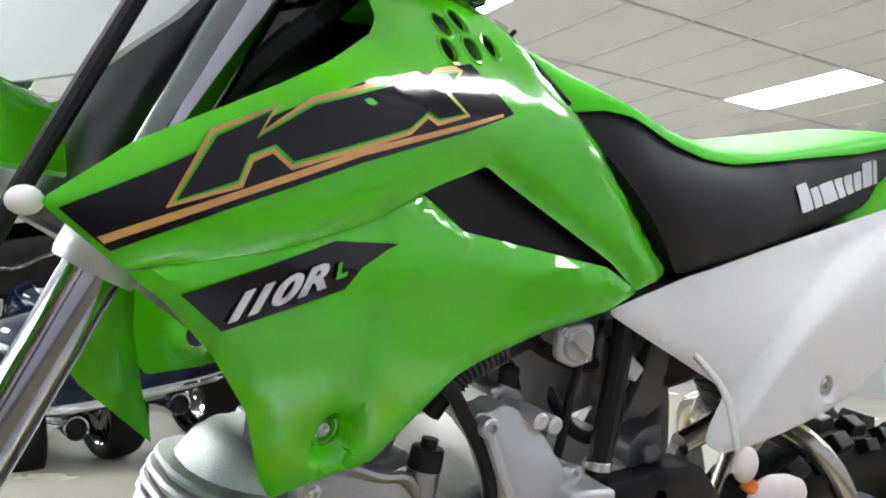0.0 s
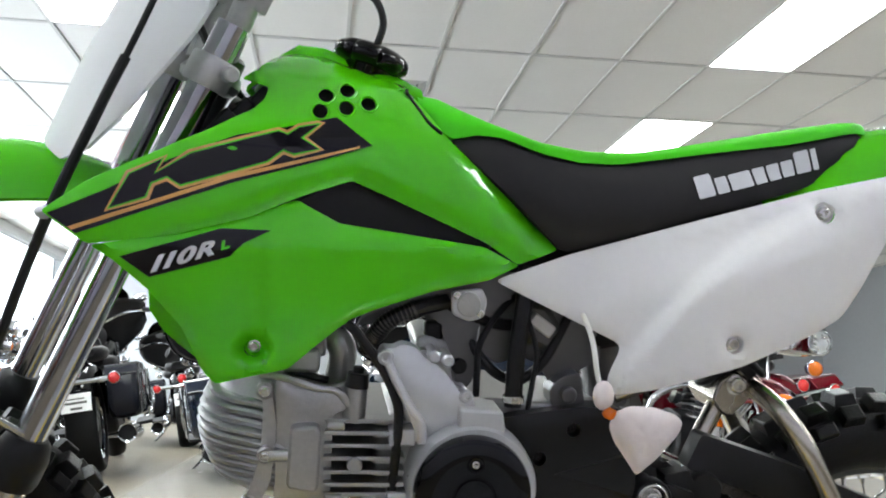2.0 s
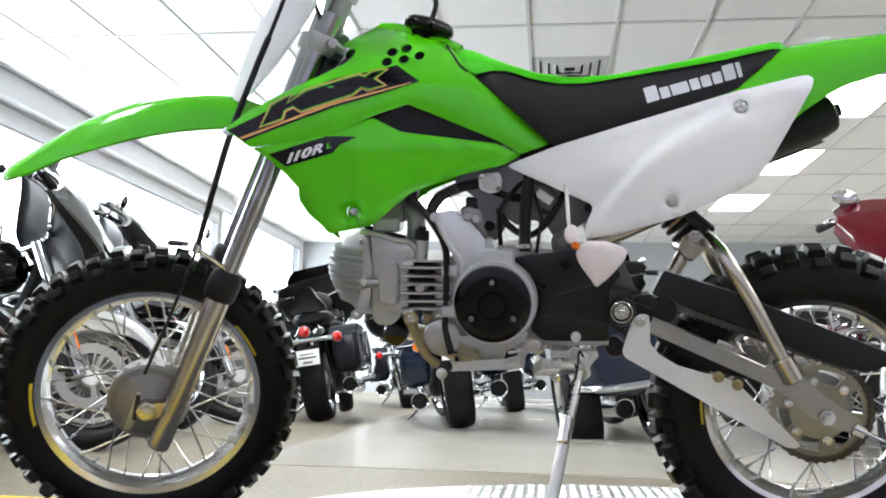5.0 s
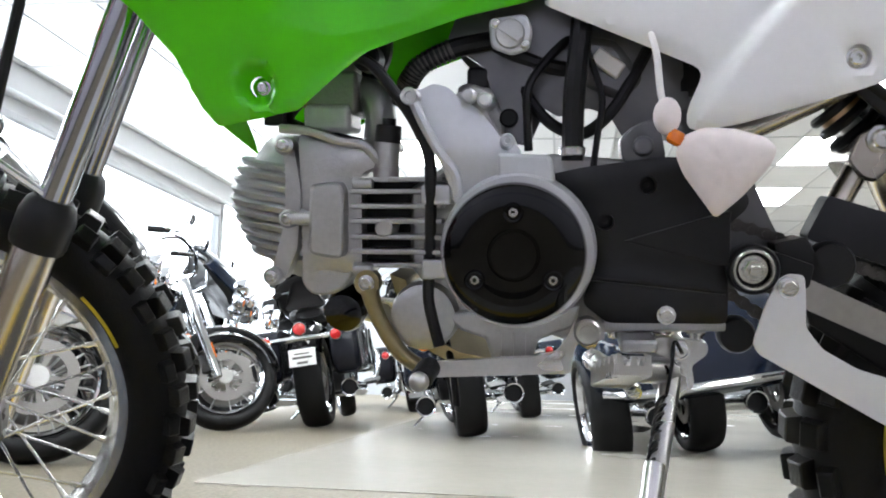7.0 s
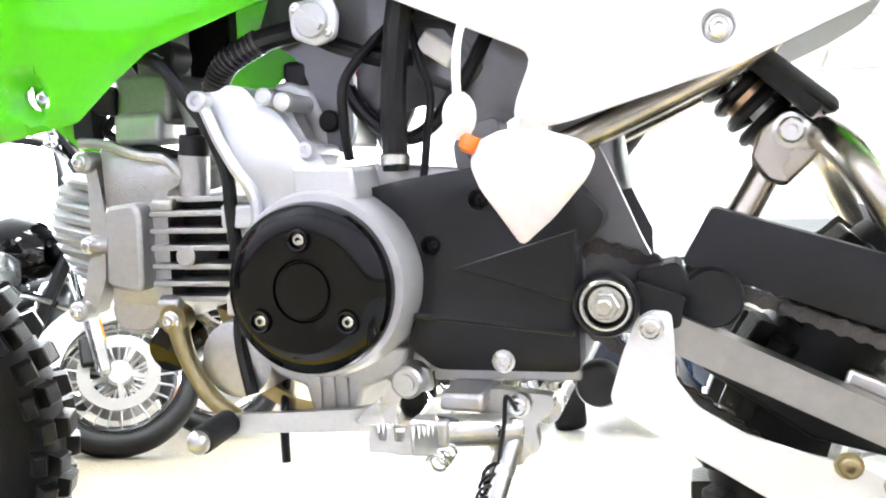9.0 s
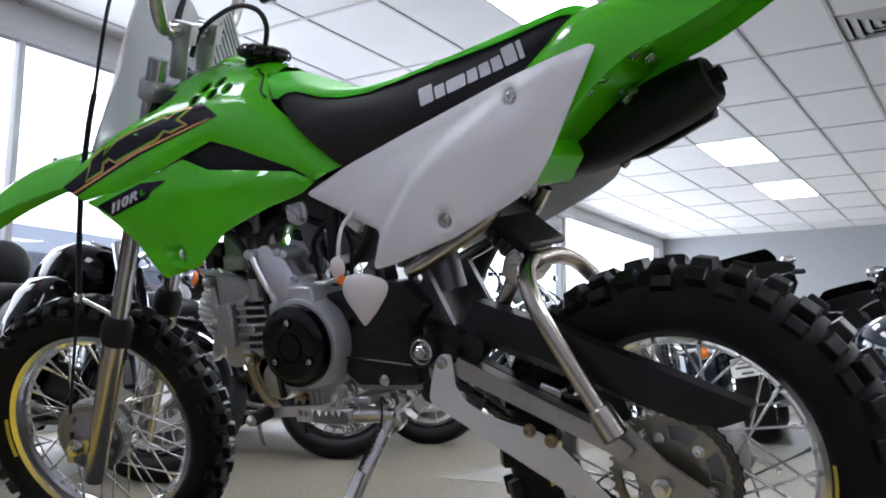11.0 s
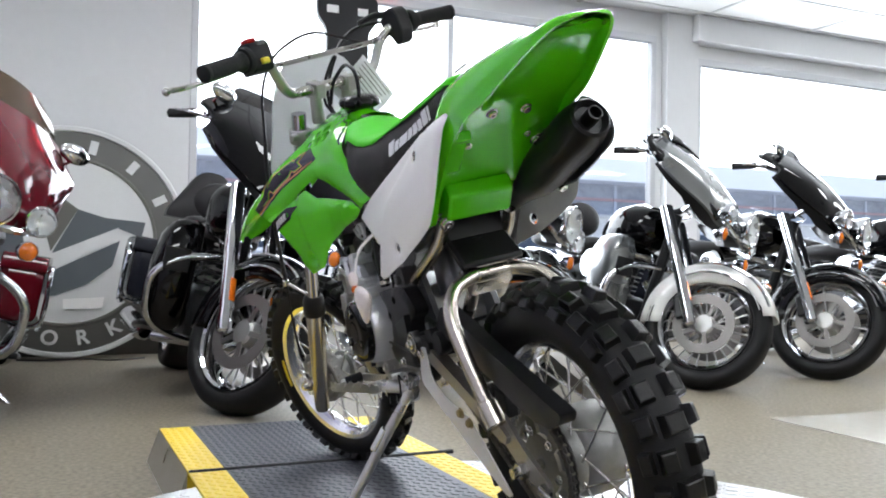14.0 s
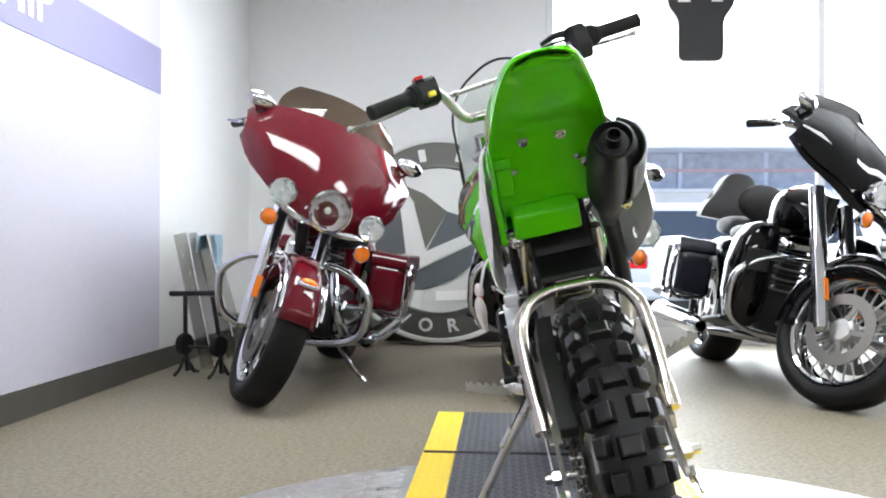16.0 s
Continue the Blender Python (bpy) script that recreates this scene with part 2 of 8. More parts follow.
def glass(name, tint=(1, 1, 1), rough=0.0, clear=0.85):
    """Thin clear sheet: mostly see-through, with a gloss that grows at a glance."""
    m = bpy.data.materials.new(name)
    m.use_nodes = True
    nt = m.node_tree
    t, g, mx, lw, pw = (nt.nodes.new("ShaderNode" + k) for k in ("BsdfTransparent", "BsdfGlossy", "MixShader", "LayerWeight", "Math"))
    t.inputs["Color"].default_value = (*(clear * c for c in tint), 1)
    g.inputs["Roughness"].default_value = rough
    pw.operation, pw.inputs[1].default_value = "POWER", 4.0
    nt.links.new(lw.outputs["Facing"], pw.inputs[0])
    sc = nt.nodes.new("ShaderNodeMath")
    sc.operation, sc.inputs[1].default_value, sc.inputs[2].default_value = "MULTIPLY_ADD", 0.5, 0.04
    nt.links.new(pw.outputs[0], sc.inputs[0])
    nt.links.new(sc.outputs[0], mx.inputs[0])
    nt.links.new(t.outputs[0], mx.inputs[1])
    nt.links.new(g.outputs[0], mx.inputs[2])
    nt.links.new(mx.outputs[0], nt.nodes["Material Output"].inputs["Surface"])
    return m


GREEN = mat("green_plastic", (0.0885, 0.594, 0.0026), 0.20, coat=0.6, spec=0.22, vary=0.03, bump=0.012, bump_scale=60)
GREEN_SEAT = mat("green_vinyl", (0.06, 0.58, 0.005), 0.5, spec=0.25, vary=0.05, bump=0.15, bump_scale=900)
WHITE_PL = mat("white_plastic", (0.87, 0.865, 0.85), 0.38, vary=0.02, bump=0.03, bump_scale=200)
BLACK_PL = mat("black_plastic", (0.008, 0.008, 0.009), 0.42, spec=0.3, vary=0.2, bump=0.1, bump_scale=700)
BLACK_GL = mat("black_gloss", (0.0015, 0.0015, 0.002), 0.04, coat=0.12, spec=0.22, vary=0.1)
BLACK_SEMI = mat("black_paint", (0.008, 0.008, 0.009), 0.34, spec=0.3, vary=0.15, bump=0.05, bump_scale=400)
SEAT_BLK = mat("black_vinyl", (0.016, 0.015, 0.016), 0.55, spec=0.3, vary=0.12, bump=0.2, bump_scale=1100)
DECAL_BLK = mat("decal_black", (0.006, 0.005, 0.008), 0.12, coat=0.15, spec=0.3, vary=0.1)
DECAL_GOLD = mat("decal_gold", (0.74, 0.40, 0.12), 0.25, metal=0.3, coat=0.4, vary=0.1)
DECAL_GREEN = mat("decal_green", (0.07, 0.55, 0.02), 0.25, coat=0.4, vary=0.05)
DECAL_SIL = mat("decal_silver", (0.72, 0.73, 0.75), 0.35, vary=0.05)
RUBBER = mat("tyre_rubber", (0.007, 0.007, 0.0075), 0.5, spec=0.2, vary=0.25, bump=0.25, bump_scale=350)
GRIP = mat("grip_rubber", (0.011, 0.011, 0.012), 0.7, spec=0.3, vary=0.15, bump=0.3, bump_scale=800)
CHROME = mat("chrome", (0.62, 0.63, 0.65), 0.08, metal=1.0, vary=0.03)
STEEL = mat("brushed_steel", (0.52, 0.51, 0.49), 0.28, metal=1.0, vary=0.08, grain=90)
FORK_TUBE = mat("polished_fork_tube", (0.40, 0.40, 0.42), 0.12, metal=1.0, vary=0.05)
CLAMP_M = mat("dull_cast_clamp", (0.52, 0.52, 0.51), 0.38, metal=0.8, vary=0.12, bump=0.2, bump_scale=500)
ZINC = mat("zinc_bolt", (0.66, 0.65, 0.62), 0.25, metal=1.0, vary=0.1)
ALU = mat("cast_aluminium", (0.44, 0.435, 0.425), 0.36, metal=0.9, vary=0.10, grain=60, bump=0.25, bump_scale=500)
ALU_PAINT = mat("silver_engine_paint", (0.60, 0.605, 0.62), 0.30, metal=0.55, vary=0.05, bump=0.08, bump_scale=500)
FORKLEG = mat("anodised_fork", (0.50, 0.46, 0.40), 0.26, metal=1.0, vary=0.05)
RIM_M = mat("polished_rim", (0.72, 0.72, 0.72), 0.16, metal=1.0, vary=0.06)
GOLD_SPR = mat("yellow_zinc", (0.33, 0.275, 0.15), 0.38, metal=1.0, vary=0.12)
COPPER = mat("heat_tinted_pipe", (0.50, 0.33, 0.20), 0.3, metal=0.9, vary=0.12)
FRAME_GR = mat("gunmetal_frame_paint", (0.15, 0.15, 0.155), 0.3, metal=0.7, vary=0.06)
YELLOW_M = mat("yellow_marking", (0.75, 0.58, 0.03), 0.5, vary=0.12)
BAG_W = mat("cloudy_bag", (0.80, 0.72, 0.70), 0.35, vary=0.08, bump=0.3, bump_scale=60)
ORANGE = mat("orange_lens", (0.80, 0.18, 0.01), 0.15, coat=0.6, vary=0.1)
RED_LENS = mat("red_lens", (0.55, 0.01, 0.01), 0.12, coat=0.7, vary=0.1)
LENS = mat("headlamp_reflector", (0.86, 0.88, 0.90), 0.28, metal=0.7, vary=0.15, grain=120, bump=0.6, bump_scale=60)
LENS_GL = glass("lamp_glass", (0.96, 0.97, 0.97), 0.03, 0.95)
WHITE_WIRE = mat("white_wire", (0.75, 0.73, 0.70), 0.45)
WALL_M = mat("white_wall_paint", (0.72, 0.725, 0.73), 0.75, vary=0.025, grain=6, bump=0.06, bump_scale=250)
# same finish as WALL_M in a darker grey, for east and north
WALL_DIM = mat("grey_wall_finish", (0.30, 0.31, 0.32), 0.75, vary=0.04, grain=6, bump=0.06, bump_scale=250)
BASE_M = mat("rubber_base", (0.075, 0.072, 0.062), 0.5, vary=0.12)
CEIL_M = mat("ceiling_tile", (0.72, 0.715, 0.70), 0.85, vary=0.035, grain=18, bump=0.4, bump_scale=160)
# white tees, greyed: the shadow along the tile edges is put into this colour
TEE_M = mat("ceiling_grid", (0.50, 0.50, 0.49), 0.6)
FRAME_AL = mat("window_frame", (0.60, 0.61, 0.63), 0.45, metal=0.2, vary=0.05)
PANEL_M = mat("printed_wall_panel", (0.52, 0.51, 0.60), 0.55, vary=0.03, grain=8)
BAND_M = mat("printed_wall_band", (0.26, 0.25, 0.42), 0.55, vary=0.03, grain=8)
LAMP_M = glow("light_panel", (0.95, 0.99, 1.0), 17.0)
PANE = glass("window_glass", (0.97, 0.99, 1.0), 0.0, 0.95)
SHIELD_CLR = glass("clear_windshield", (0.92, 0.92, 0.90), 0.02, 0.9)
SHIELD_BRZ = glass("bronze_windshield", (0.62, 0.52, 0.42), 0.03, 0.75)
SHIELD_SMK = glass("smoked_windshield", (0.10, 0.09, 0.08), 0.03, 0.6)
PAINT_BLK = mat("black_car_paint", (0.0025, 0.0025, 0.003), 0.035, coat=0.15, spec=0.22, vary=0.1)
BAG_BLK = mat("black_bag_paint", (0.010, 0.011, 0.016), 0.24, spec=0.25, vary=0.15, bump=0.02, bump_scale=30)
PAINT_RED = mat("deep_red_paint", (0.085, 0.003, 0.008), 0.10, spec=0.2, coat=0.3, vary=0.08)
PAINT_SIL = mat("pearl_silver_paint", (0.15, 0.155, 0.155), 0.28, metal=0.8, coat=0.6, vary=0.05)
PAINT_BLU = mat("dark_blue_paint", (0.004, 0.009, 0.022), 0.12, coat=0.3, spec=0.3, vary=0.08)
SWING_M = mat("brushed_swingarm_steel", (0.36, 0.345, 0.32), 0.35, metal=1.0, vary=0.1)
HUB_M = mat("dull_cast_hub", (0.26, 0.26, 0.255), 0.5, metal=0.8, vary=0.12, bump=0.2, bump_scale=400)
SPROCKET_M = mat("grey_passivated_steel", (0.31, 0.295, 0.24), 0.4, metal=1.0, vary=0.14, grain=30)
CHAIN_M = mat("oiled_chain_steel", (0.10, 0.095, 0.09), 0.36, metal=0.85, vary=0.25, grain=90)
ENGINE_DK = mat("dark_engine", (0.03, 0.03, 0.033), 0.35, metal=0.5, vary=0.2)


def floor_material():
    """Speckled brown-grey flooring with scuffs; a paler polished lane lies further off as an object of its own."""
    m = mat("speckled_floor", (0.182, 0.158, 0.118), 0.5, spec=0.3, vary=0.14, grain=4, bump=0.08, bump_scale=120)
    nt = m.node_tree
    b = nt.nodes["Principled BSDF"]
    co = nt.nodes["Texture Coordinate"]
    old = b.inputs["Base Color"].links[0].from_socket
    vor, rmp, mx = nt.nodes.new("ShaderNodeTexNoise"), nt.nodes.new("ShaderNodeValToRGB"), nt.nodes.new("ShaderNodeMix")
    vor.inputs["Scale"].default_value, vor.inputs["Detail"].default_value = 62, 3
    nt.links.new(co.outputs["Object"], vor.inputs["Vector"])
    rmp.color_ramp.elements[0].position, rmp.color_ramp.elements[1].position = 0.34, 0.66
    rmp.color_ramp.elements[0].color, rmp.color_ramp.elements[1].color = (0.055, 0.046, 0.033, 1), (0.40, 0.35, 0.26, 1)
    nt.links.new(vor.outputs["Fac"], rmp.inputs["Fac"])
    mx.data_type, mx.blend_type = "RGBA", "MIX"
    mx.inputs["Factor"].default_value = 0.3
    nt.links.new(old, mx.inputs["A"])
    nt.links.new(rmp.outputs["Color"], mx.inputs["B"])
    nt.links.new(mx.outputs["Result"], b.inputs["Base Color"])
    return m


FLOOR_M = floor_material()
TILE_M = mat("polished_pale_floor", (0.42, 0.395, 0.345), 0.26, vary=0.06, grain=5, spec=0.4, coat=0.15)
PLATE_M = mat("checker_plate", (0.60, 0.60, 0.60), 0.30, metal=1.0, vary=0.12, grain=50)
MAT_M = mat("dark_tread_mat", (0.045, 0.05, 0.062), 0.45, vary=0.2, grain=30, bump=0.1)
YEL_M = mat("yellow_edge_mat", (0.78, 0.56, 0.03), 0.45, vary=0.1, grain=25, bump=0.1)
SIGN_RIM = mat("sign_rim_grey", (0.105, 0.105, 0.095), 0.55, vary=0.06)
SIGN_PALE = mat("sign_pale", (0.66, 0.67, 0.66), 0.5, vary=0.04)
SIGN_MID = mat("sign_slate", (0.085, 0.10, 0.11), 0.5, vary=0.05)
SIGN_TAUPE = mat("sign_taupe", (0.12, 0.118, 0.10), 0.5, vary=0.05)
ASPHALT = mat("worn_concrete", (0.34, 0.335, 0.32), 0.9, vary=0.15, grain=3, bump=0.3, bump_scale=80)
PAINT_WHT = mat("pearl_white_paint", (0.66, 0.66, 0.64), 0.2, coat=0.8, vary=0.04)
SHIELD_GREY = mat("satin_heat_shield", (0.20, 0.20, 0.205), 0.4, metal=0.8, vary=0.08)
CLOTH_M = mat("blue_cloth", (0.35, 0.52, 0.62), 0.85, vary=0.15, bump=0.4, bump_scale=200)
DISC_M = mat("brake_disc_steel", (0.20, 0.19, 0.18), 0.5, metal=1.0, vary=0.1)
CAR_W = mat("white_car_paint", (0.8, 0.82, 0.86), 0.25, coat=0.5, vary=0.03)
CAR_G = mat("grey_car_paint", (0.40, 0.44, 0.52), 0.25, coat=0.5, vary=0.03)
CAR_R = mat("dark_red_car_paint", (0.25, 0.03, 0.04), 0.25, coat=0.5, vary=0.03)
CAR_GLASS = mat("car_glass", (0.03, 0.04, 0.06), 0.08, vary=0.05)
STRIP_M = mat("dim_glazing", (0.46, 0.50, 0.60), 0.25, vary=0.3, grain=2)
PINK_M = mat("pink_trim", (0.62, 0.42, 0.46), 0.6, vary=0.08)
CANOPY_M = mat("pale_blue_canopy", (0.62, 0.68, 0.80), 0.6, vary=0.05)
CAST_RIB = mat("sandblasted_cast_cover", (0.47, 0.475, 0.485), 0.42, metal=0.85, vary=0.08, grain=90, bump=0.35, bump_scale=700)
CAST_DK = mat("grey_cast_drum", (0.30, 0.29, 0.275), 0.45, metal=0.85, vary=0.12, grain=80, bump=0.3, bump_scale=400)

# ---- the room ----
X1, Y1 = 9.2, 14.5


def slab(name, lo, hi, material, kind="structure", bevel=0.0, label="", category=""):
    g = Geo().box([(a + b) / 2 for a, b in zip(lo, hi)], [b - a for a, b in zip(lo, hi)])
    ob = part(name, g, material, None, "", bevel)
    return tagged(ob, label, category, "", kind)


slab("ground", (-120, -120, -0.32), (120, 320, -0.22), ASPHALT, label="pale worn concrete forecourt outside the windows", category="ground")
# glowing sheet added beyond the panes so that they look blown out
tagged(part("backdrop", Geo().box((-34, 90, 12), (0.1, 420, 26)), glow("daylight_backdrop_glow", (0.93, 0.97, 1.0), 5.0)), "plain glowing backdrop for the daylight outside the windows", "backdrop", "", "structure")
slab("floor", (WALL_X - 0.2, WALL_Y - 0.2, -0.2), (X1 + 0.2, Y1 + 0.2, 0.0), FLOOR_M, label="speckled brown-grey showroom floor, scuffed", category="floor")
slab("floor_lane", (-1.13, 2.04, 0.0), (X1, Y1 - 0.4, 0.003), TILE_M, label="pale polished floor under the rows of motorcycles", category="floor")
slab("wall_south", (WALL_X - 0.2, WALL_Y - 0.2, 0), (X1 + 0.2, WALL_Y, CEIL + 0.2), WALL_M, label="plain white painted wall", category="wall")
slab("wall_east", (X1, WALL_Y, 0), (X1 + 0.2, Y1 + 0.2, CEIL + 0.2), WALL_DIM, label="plain wall in a darker grey", category="wall")
slab("wall_north", (WALL_X - 0.2, Y1, 0), (X1, Y1 + 0.2, CEIL + 0.2), WALL_DIM, label="plain far wall in a darker grey", category="wall")


def window_wall():
    """The wall with the three shop windows, in pieces round the openings."""
    x0, x1 = WALL_X - 0.11, WALL_X
    g = Geo()
    W1, W2, W3 = (0.17, 3.99, 2.58), (4.42, 10.22, 2.44), (10.30, 14.3, 2.66)

    def b(y0, y1, z0, z1):
        g.box(((x0 + x1) / 2, (y0 + y1) / 2, (z0 + z1) / 2), (x1 - x0, y1 - y0, z1 - z0))
    top = CEIL + 0.2
    b(WALL_Y, W1[0], 0, top)
    b(W1[0], W1[1], W1[2], top)
    b(W1[0], W1[1], 0, 0.12)
    b(W1[1], W2[0], 0, top)
    b(W2[0], W2[1], W2[2], top)
    b(W2[0], W2[1], 0, 0.12)
    b(W2[1], W3[0], 0, top)
    b(W3[0], W3[1], W3[2], top)
    b(W3[0], W3[1], 0, 0.12)
    b(W3[1], Y1, 0, top)
    tagged(part("wall_west", g, WALL_M), "white painted wall with three shop windows", "wall", "", "structure")
    for n, (y0, y1, z1) in enumerate((W1, W2, W3), 1):
        win = thing(f"window_{n}", pose(0, 0, 0), "tall shop window in a grey metal frame", "window", "", "structure")
        xm = (x0 + x1) / 2
        bars = [((y0 + y1) / 2, 0.15, y1 - y0, 0.06), ((y0 + y1) / 2, z1 - 0.03, y1 - y0, 0.06), (y0 + 0.025, (z1 + 0.12) / 2, 0.05, z1 - 0.24), (y1 - 0.025, (z1 + 0.12) / 2, 0.05, z1 - 0.24)]
        k = 2 if n == 1 else 1
        bars += [(y0 + (y1 - y0) * i / k, (z1 + 0.12) / 2, 0.045, z1 - 0.24) for i in range(1, k)]
        for cy, cz, sy, sz in bars:
            part("window_frame", Geo().box((xm + 0.03, cy, cz), (0.07, sy, sz)), FRAME_AL, win, "", 0.004)
        for i in range(k):
            a, c = y0 + (y1 - y0) * i / k + 0.03, y0 + (y1 - y0) * (i + 1) / k - 0.03
            p = part("pane", Geo().box((xm + 0.03, (a + c) / 2, (z1 + 0.12) / 2), (0.008, c - a, z1 - 0.25)), PANE, win)
            p.visible_shadow = False
    # beam that runs out from the wall over the second window
    slab("trim_soffit", (WALL_X, W1[1] + 0.32, 2.55), (WALL_X + 0.16, W2[1] + 0.08, CEIL), WALL_M, label="white boxed soffit above the window", category="trim")
    slab("trim_pilaster", (WALL_X, W1[1] + 0.06, 0), (WALL_X + 0.08, W2[0] - 0.04, CEIL), WALL_M, label="white pilaster between the windows", category="trim")
    slab("trim_pilaster", (WALL_X, W2[1] + 0.02, 0), (WALL_X + 0.03, W2[1] + 0.06, 2.548), WALL_M, label="narrow white post at the end of the second window", category="trim")


window_wall()
for name, lo, hi in (("baseboard_south", (WALL_X + 0.012, WALL_Y, 0), (X1, WALL_Y + 0.012, 0.115)), ("baseboard_west", (WALL_X, WALL_Y + 0.012, 0), (WALL_X + 0.012, 0.17, 0.115))):
    slab(name, lo, hi, BASE_M, label="dark grey rubber baseboard", category="baseboard", bevel=0.003)
# printed panel on the south wall, with a sloping band and bars of writing
g = Geo().box((1.55, WALL_Y + 0.004, 1.36), (8.6, 0.008, 2.48))
panel_ob = thing("wall_panel", pose(0, 0, 0), "pale lilac printed wall graphic with a violet band", "wall graphic")
part("panel_sheet", g, PANEL_M, panel_ob)


def ceiling():
    """Lay-in tiles in a metal grid, all one mesh a material; lamp and vent cells stay open."""
    tiles, tees = Geo(), Geo()
    ax, ay = 0.603, 1.17
    ox, oy = 2.394, 3.21
    i0, i1 = math.floor((WALL_X - ox) / ax), math.ceil((X1 - ox) / ax)
    j0, j1 = math.floor((WALL_Y - oy) / ay), math.ceil((Y1 - oy) / ay)
    lamps = set()
    for i, j in LAMP_CELLS:
        lamps.add((i, j))
    for i in range(i0, i1):
        for j in range(j0, j1):
            x0, x1 = max(WALL_X, ox + i * ax), min(X1, ox + (i + 1) * ax)
            y0, y1 = max(WALL_Y, oy + j * ay), min(Y1, oy + (j + 1) * ay)
            if x1 - x0 < 0.05 or y1 - y0 < 0.05 or (i, j) in lamps or (i, j) == VENT_CELL:
                continue
            tiles.box(((x0 + x1) / 2, (y0 + y1) / 2, CEIL + 0.012), (x1 - x0 - 0.012, y1 - y0 - 0.012, 0.016))
    for i in range(i0, i1 + 1):
        x = ox + i * ax
        if WALL_X < x < X1:
            tees.box((x, (WALL_Y + Y1) / 2, CEIL + 0.002), (0.022, Y1 - WALL_Y, 0.012))
    for j in range(j0, j1 + 1):
        y = oy + j * ay
        if WALL_Y < y < Y1:
            tees.box(((WALL_X + X1) / 2, y, CEIL + 0.001), (X1 - WALL_X, 0.024, 0.012))
    tagged(part("ceiling", tiles, CEIL_M), "white lay-in ceiling tiles", "ceiling", "", "structure")
    tagged(part("ceiling_grid", tees, TEE_M), "white metal ceiling grid, greyed with the shade at tile edges", "ceiling", "", "structure")
    slab("ceiling_deck", (WALL_X - 0.2, WALL_Y - 0.2, CEIL + 0.22), (X1 + 0.2, Y1 + 0.2, CEIL + 0.3), WALL_DIM)
    first = None
    for i, j in sorted(lamps):
        c = (ox + (i + 0.5) * ax, oy + (j + 0.5) * ay)
        if first is None:
            first = thing("ceiling_light", pose(c[0], c[1], CEIL), "flat white light panel set into the tiles", "ceiling light", "light panels")
            part("frame", Geo().box((0, 0, 0.03), (ax - 0.014, ay - 0.014, 0.04)), TEE_M, first)
            part("diffuser", Geo().box((0, 0, 0.004), (ax - 0.04, ay - 0.04, 0.008)), LAMP_M, first)
        else:
            copy_thing(first, pose(c[0], c[1], CEIL))
    vx, vy = ox + (VENT_CELL[0] + 0.5) * ax, oy + (VENT_CELL[1] + 0.5) * ay
    vent = thing("ceiling_vent", pose(vx, vy + 0.36, CEIL), "white square ceiling air vent with nested slats", "vent")
    part("backing", Geo().box((0, 0, 0.06), (ax - 0.02, 0.58, 0.01)), BLACK_PL, vent)
    part("frame", Geo().box((0, -0.62, 0.012), (ax - 0.014, 0.62, 0.016)), CEIL_M, vent)
    for k in range(4):
        s = 0.56 - 0.13 * k
        for a in range(4):
            m = pose(0, 0, 0, 0, 0, 90 * a) @ pose(0, s / 2 - 0.02, 0.008 + 0.004 * k, 12, 0, 0)
            part("slat", Geo().box((0, 0, 0), (s, 0.05, 0.003)), TEE_M, vent, at=m)


# Panels at j=-4 are unseen, added on the same spacing to brighten the bike.
LAMP_CELLS = [(i, j) for i in (0, -7) for j in (-4, -2, 0, 2, 4, 6)] + [(6, j) for j in (-4, -2, 0, 2, 4, 6)]
VENT_CELL = (-4, 1)
ceiling()

# ---- display turntable under the bike ----
PZ = 0.105
table = thing("display_turntable", pose(0, 0, 0), "round checker-plate display turntable with yellow-edged tread strip", "turntable")
DISC_C, DISC_R = (0.38, 0.03), 0.90
part("disc", Geo().lathe([(DISC_R - 0.004, 0.0), (DISC_R, 0.004), (DISC_R, PZ - 0.010), (DISC_R - 0.004, PZ - 0.006)], (*DISC_C, 0), (0, 0, 1), 120), PLATE_M, table, "bright checker-plate disc")


def tread_lugs(x0, x1, y0, y1, z, inside, pitch=0.021, size=(0.0115, 0.0042, 0.0016)):
    """Raised lozenges in alternating slants, as on tread plate."""
    g = Geo()
    nx, ny = int((x1 - x0) / pitch), int((y1 - y0) / pitch)
    for i in range(nx):
        for j in range(ny):
            x, y = x0 + (i + 0.5) * pitch, y0 + (j + 0.5) * pitch
            if not inside(x, y):
                continue
            a = radians(45 if (i + j) % 2 else -45)
            c, s = math.cos(a) * size[0], math.sin(a) * size[0]
            c2, s2 = -math.sin(a) * size[1], math.cos(a) * size[1]
            base = [(x - c, y - s, z), (x + c2, y + s2, z), (x + c, y + s, z), (x - c2, y - s2, z)]
            top = [(x - c * 0.7, y - s * 0.7, z + size[2]), (x + c2 * 0.6, y + s2 * 0.6, z + size[2]), (x + c * 0.7, y + s * 0.7, z + size[2]), (x - c2 * 0.6, y - s2 * 0.6, z + size[2])]
            n = len(g.v)
            g.v += base + top
            for k in range(4):
                q = (n + k, n + (k + 3) % 4, n + 4 + (k + 3) % 4, n + 4 + k)
                g.f.append(q)
            g.f.append((n + 7, n + 6, n + 5, n + 4))
    return g


def in_disc(x, y):
    return math.hypot(x - DISC_C[0], y - DISC_C[1]) < DISC_R - 0.02 and not -0.37 < y < 0.33


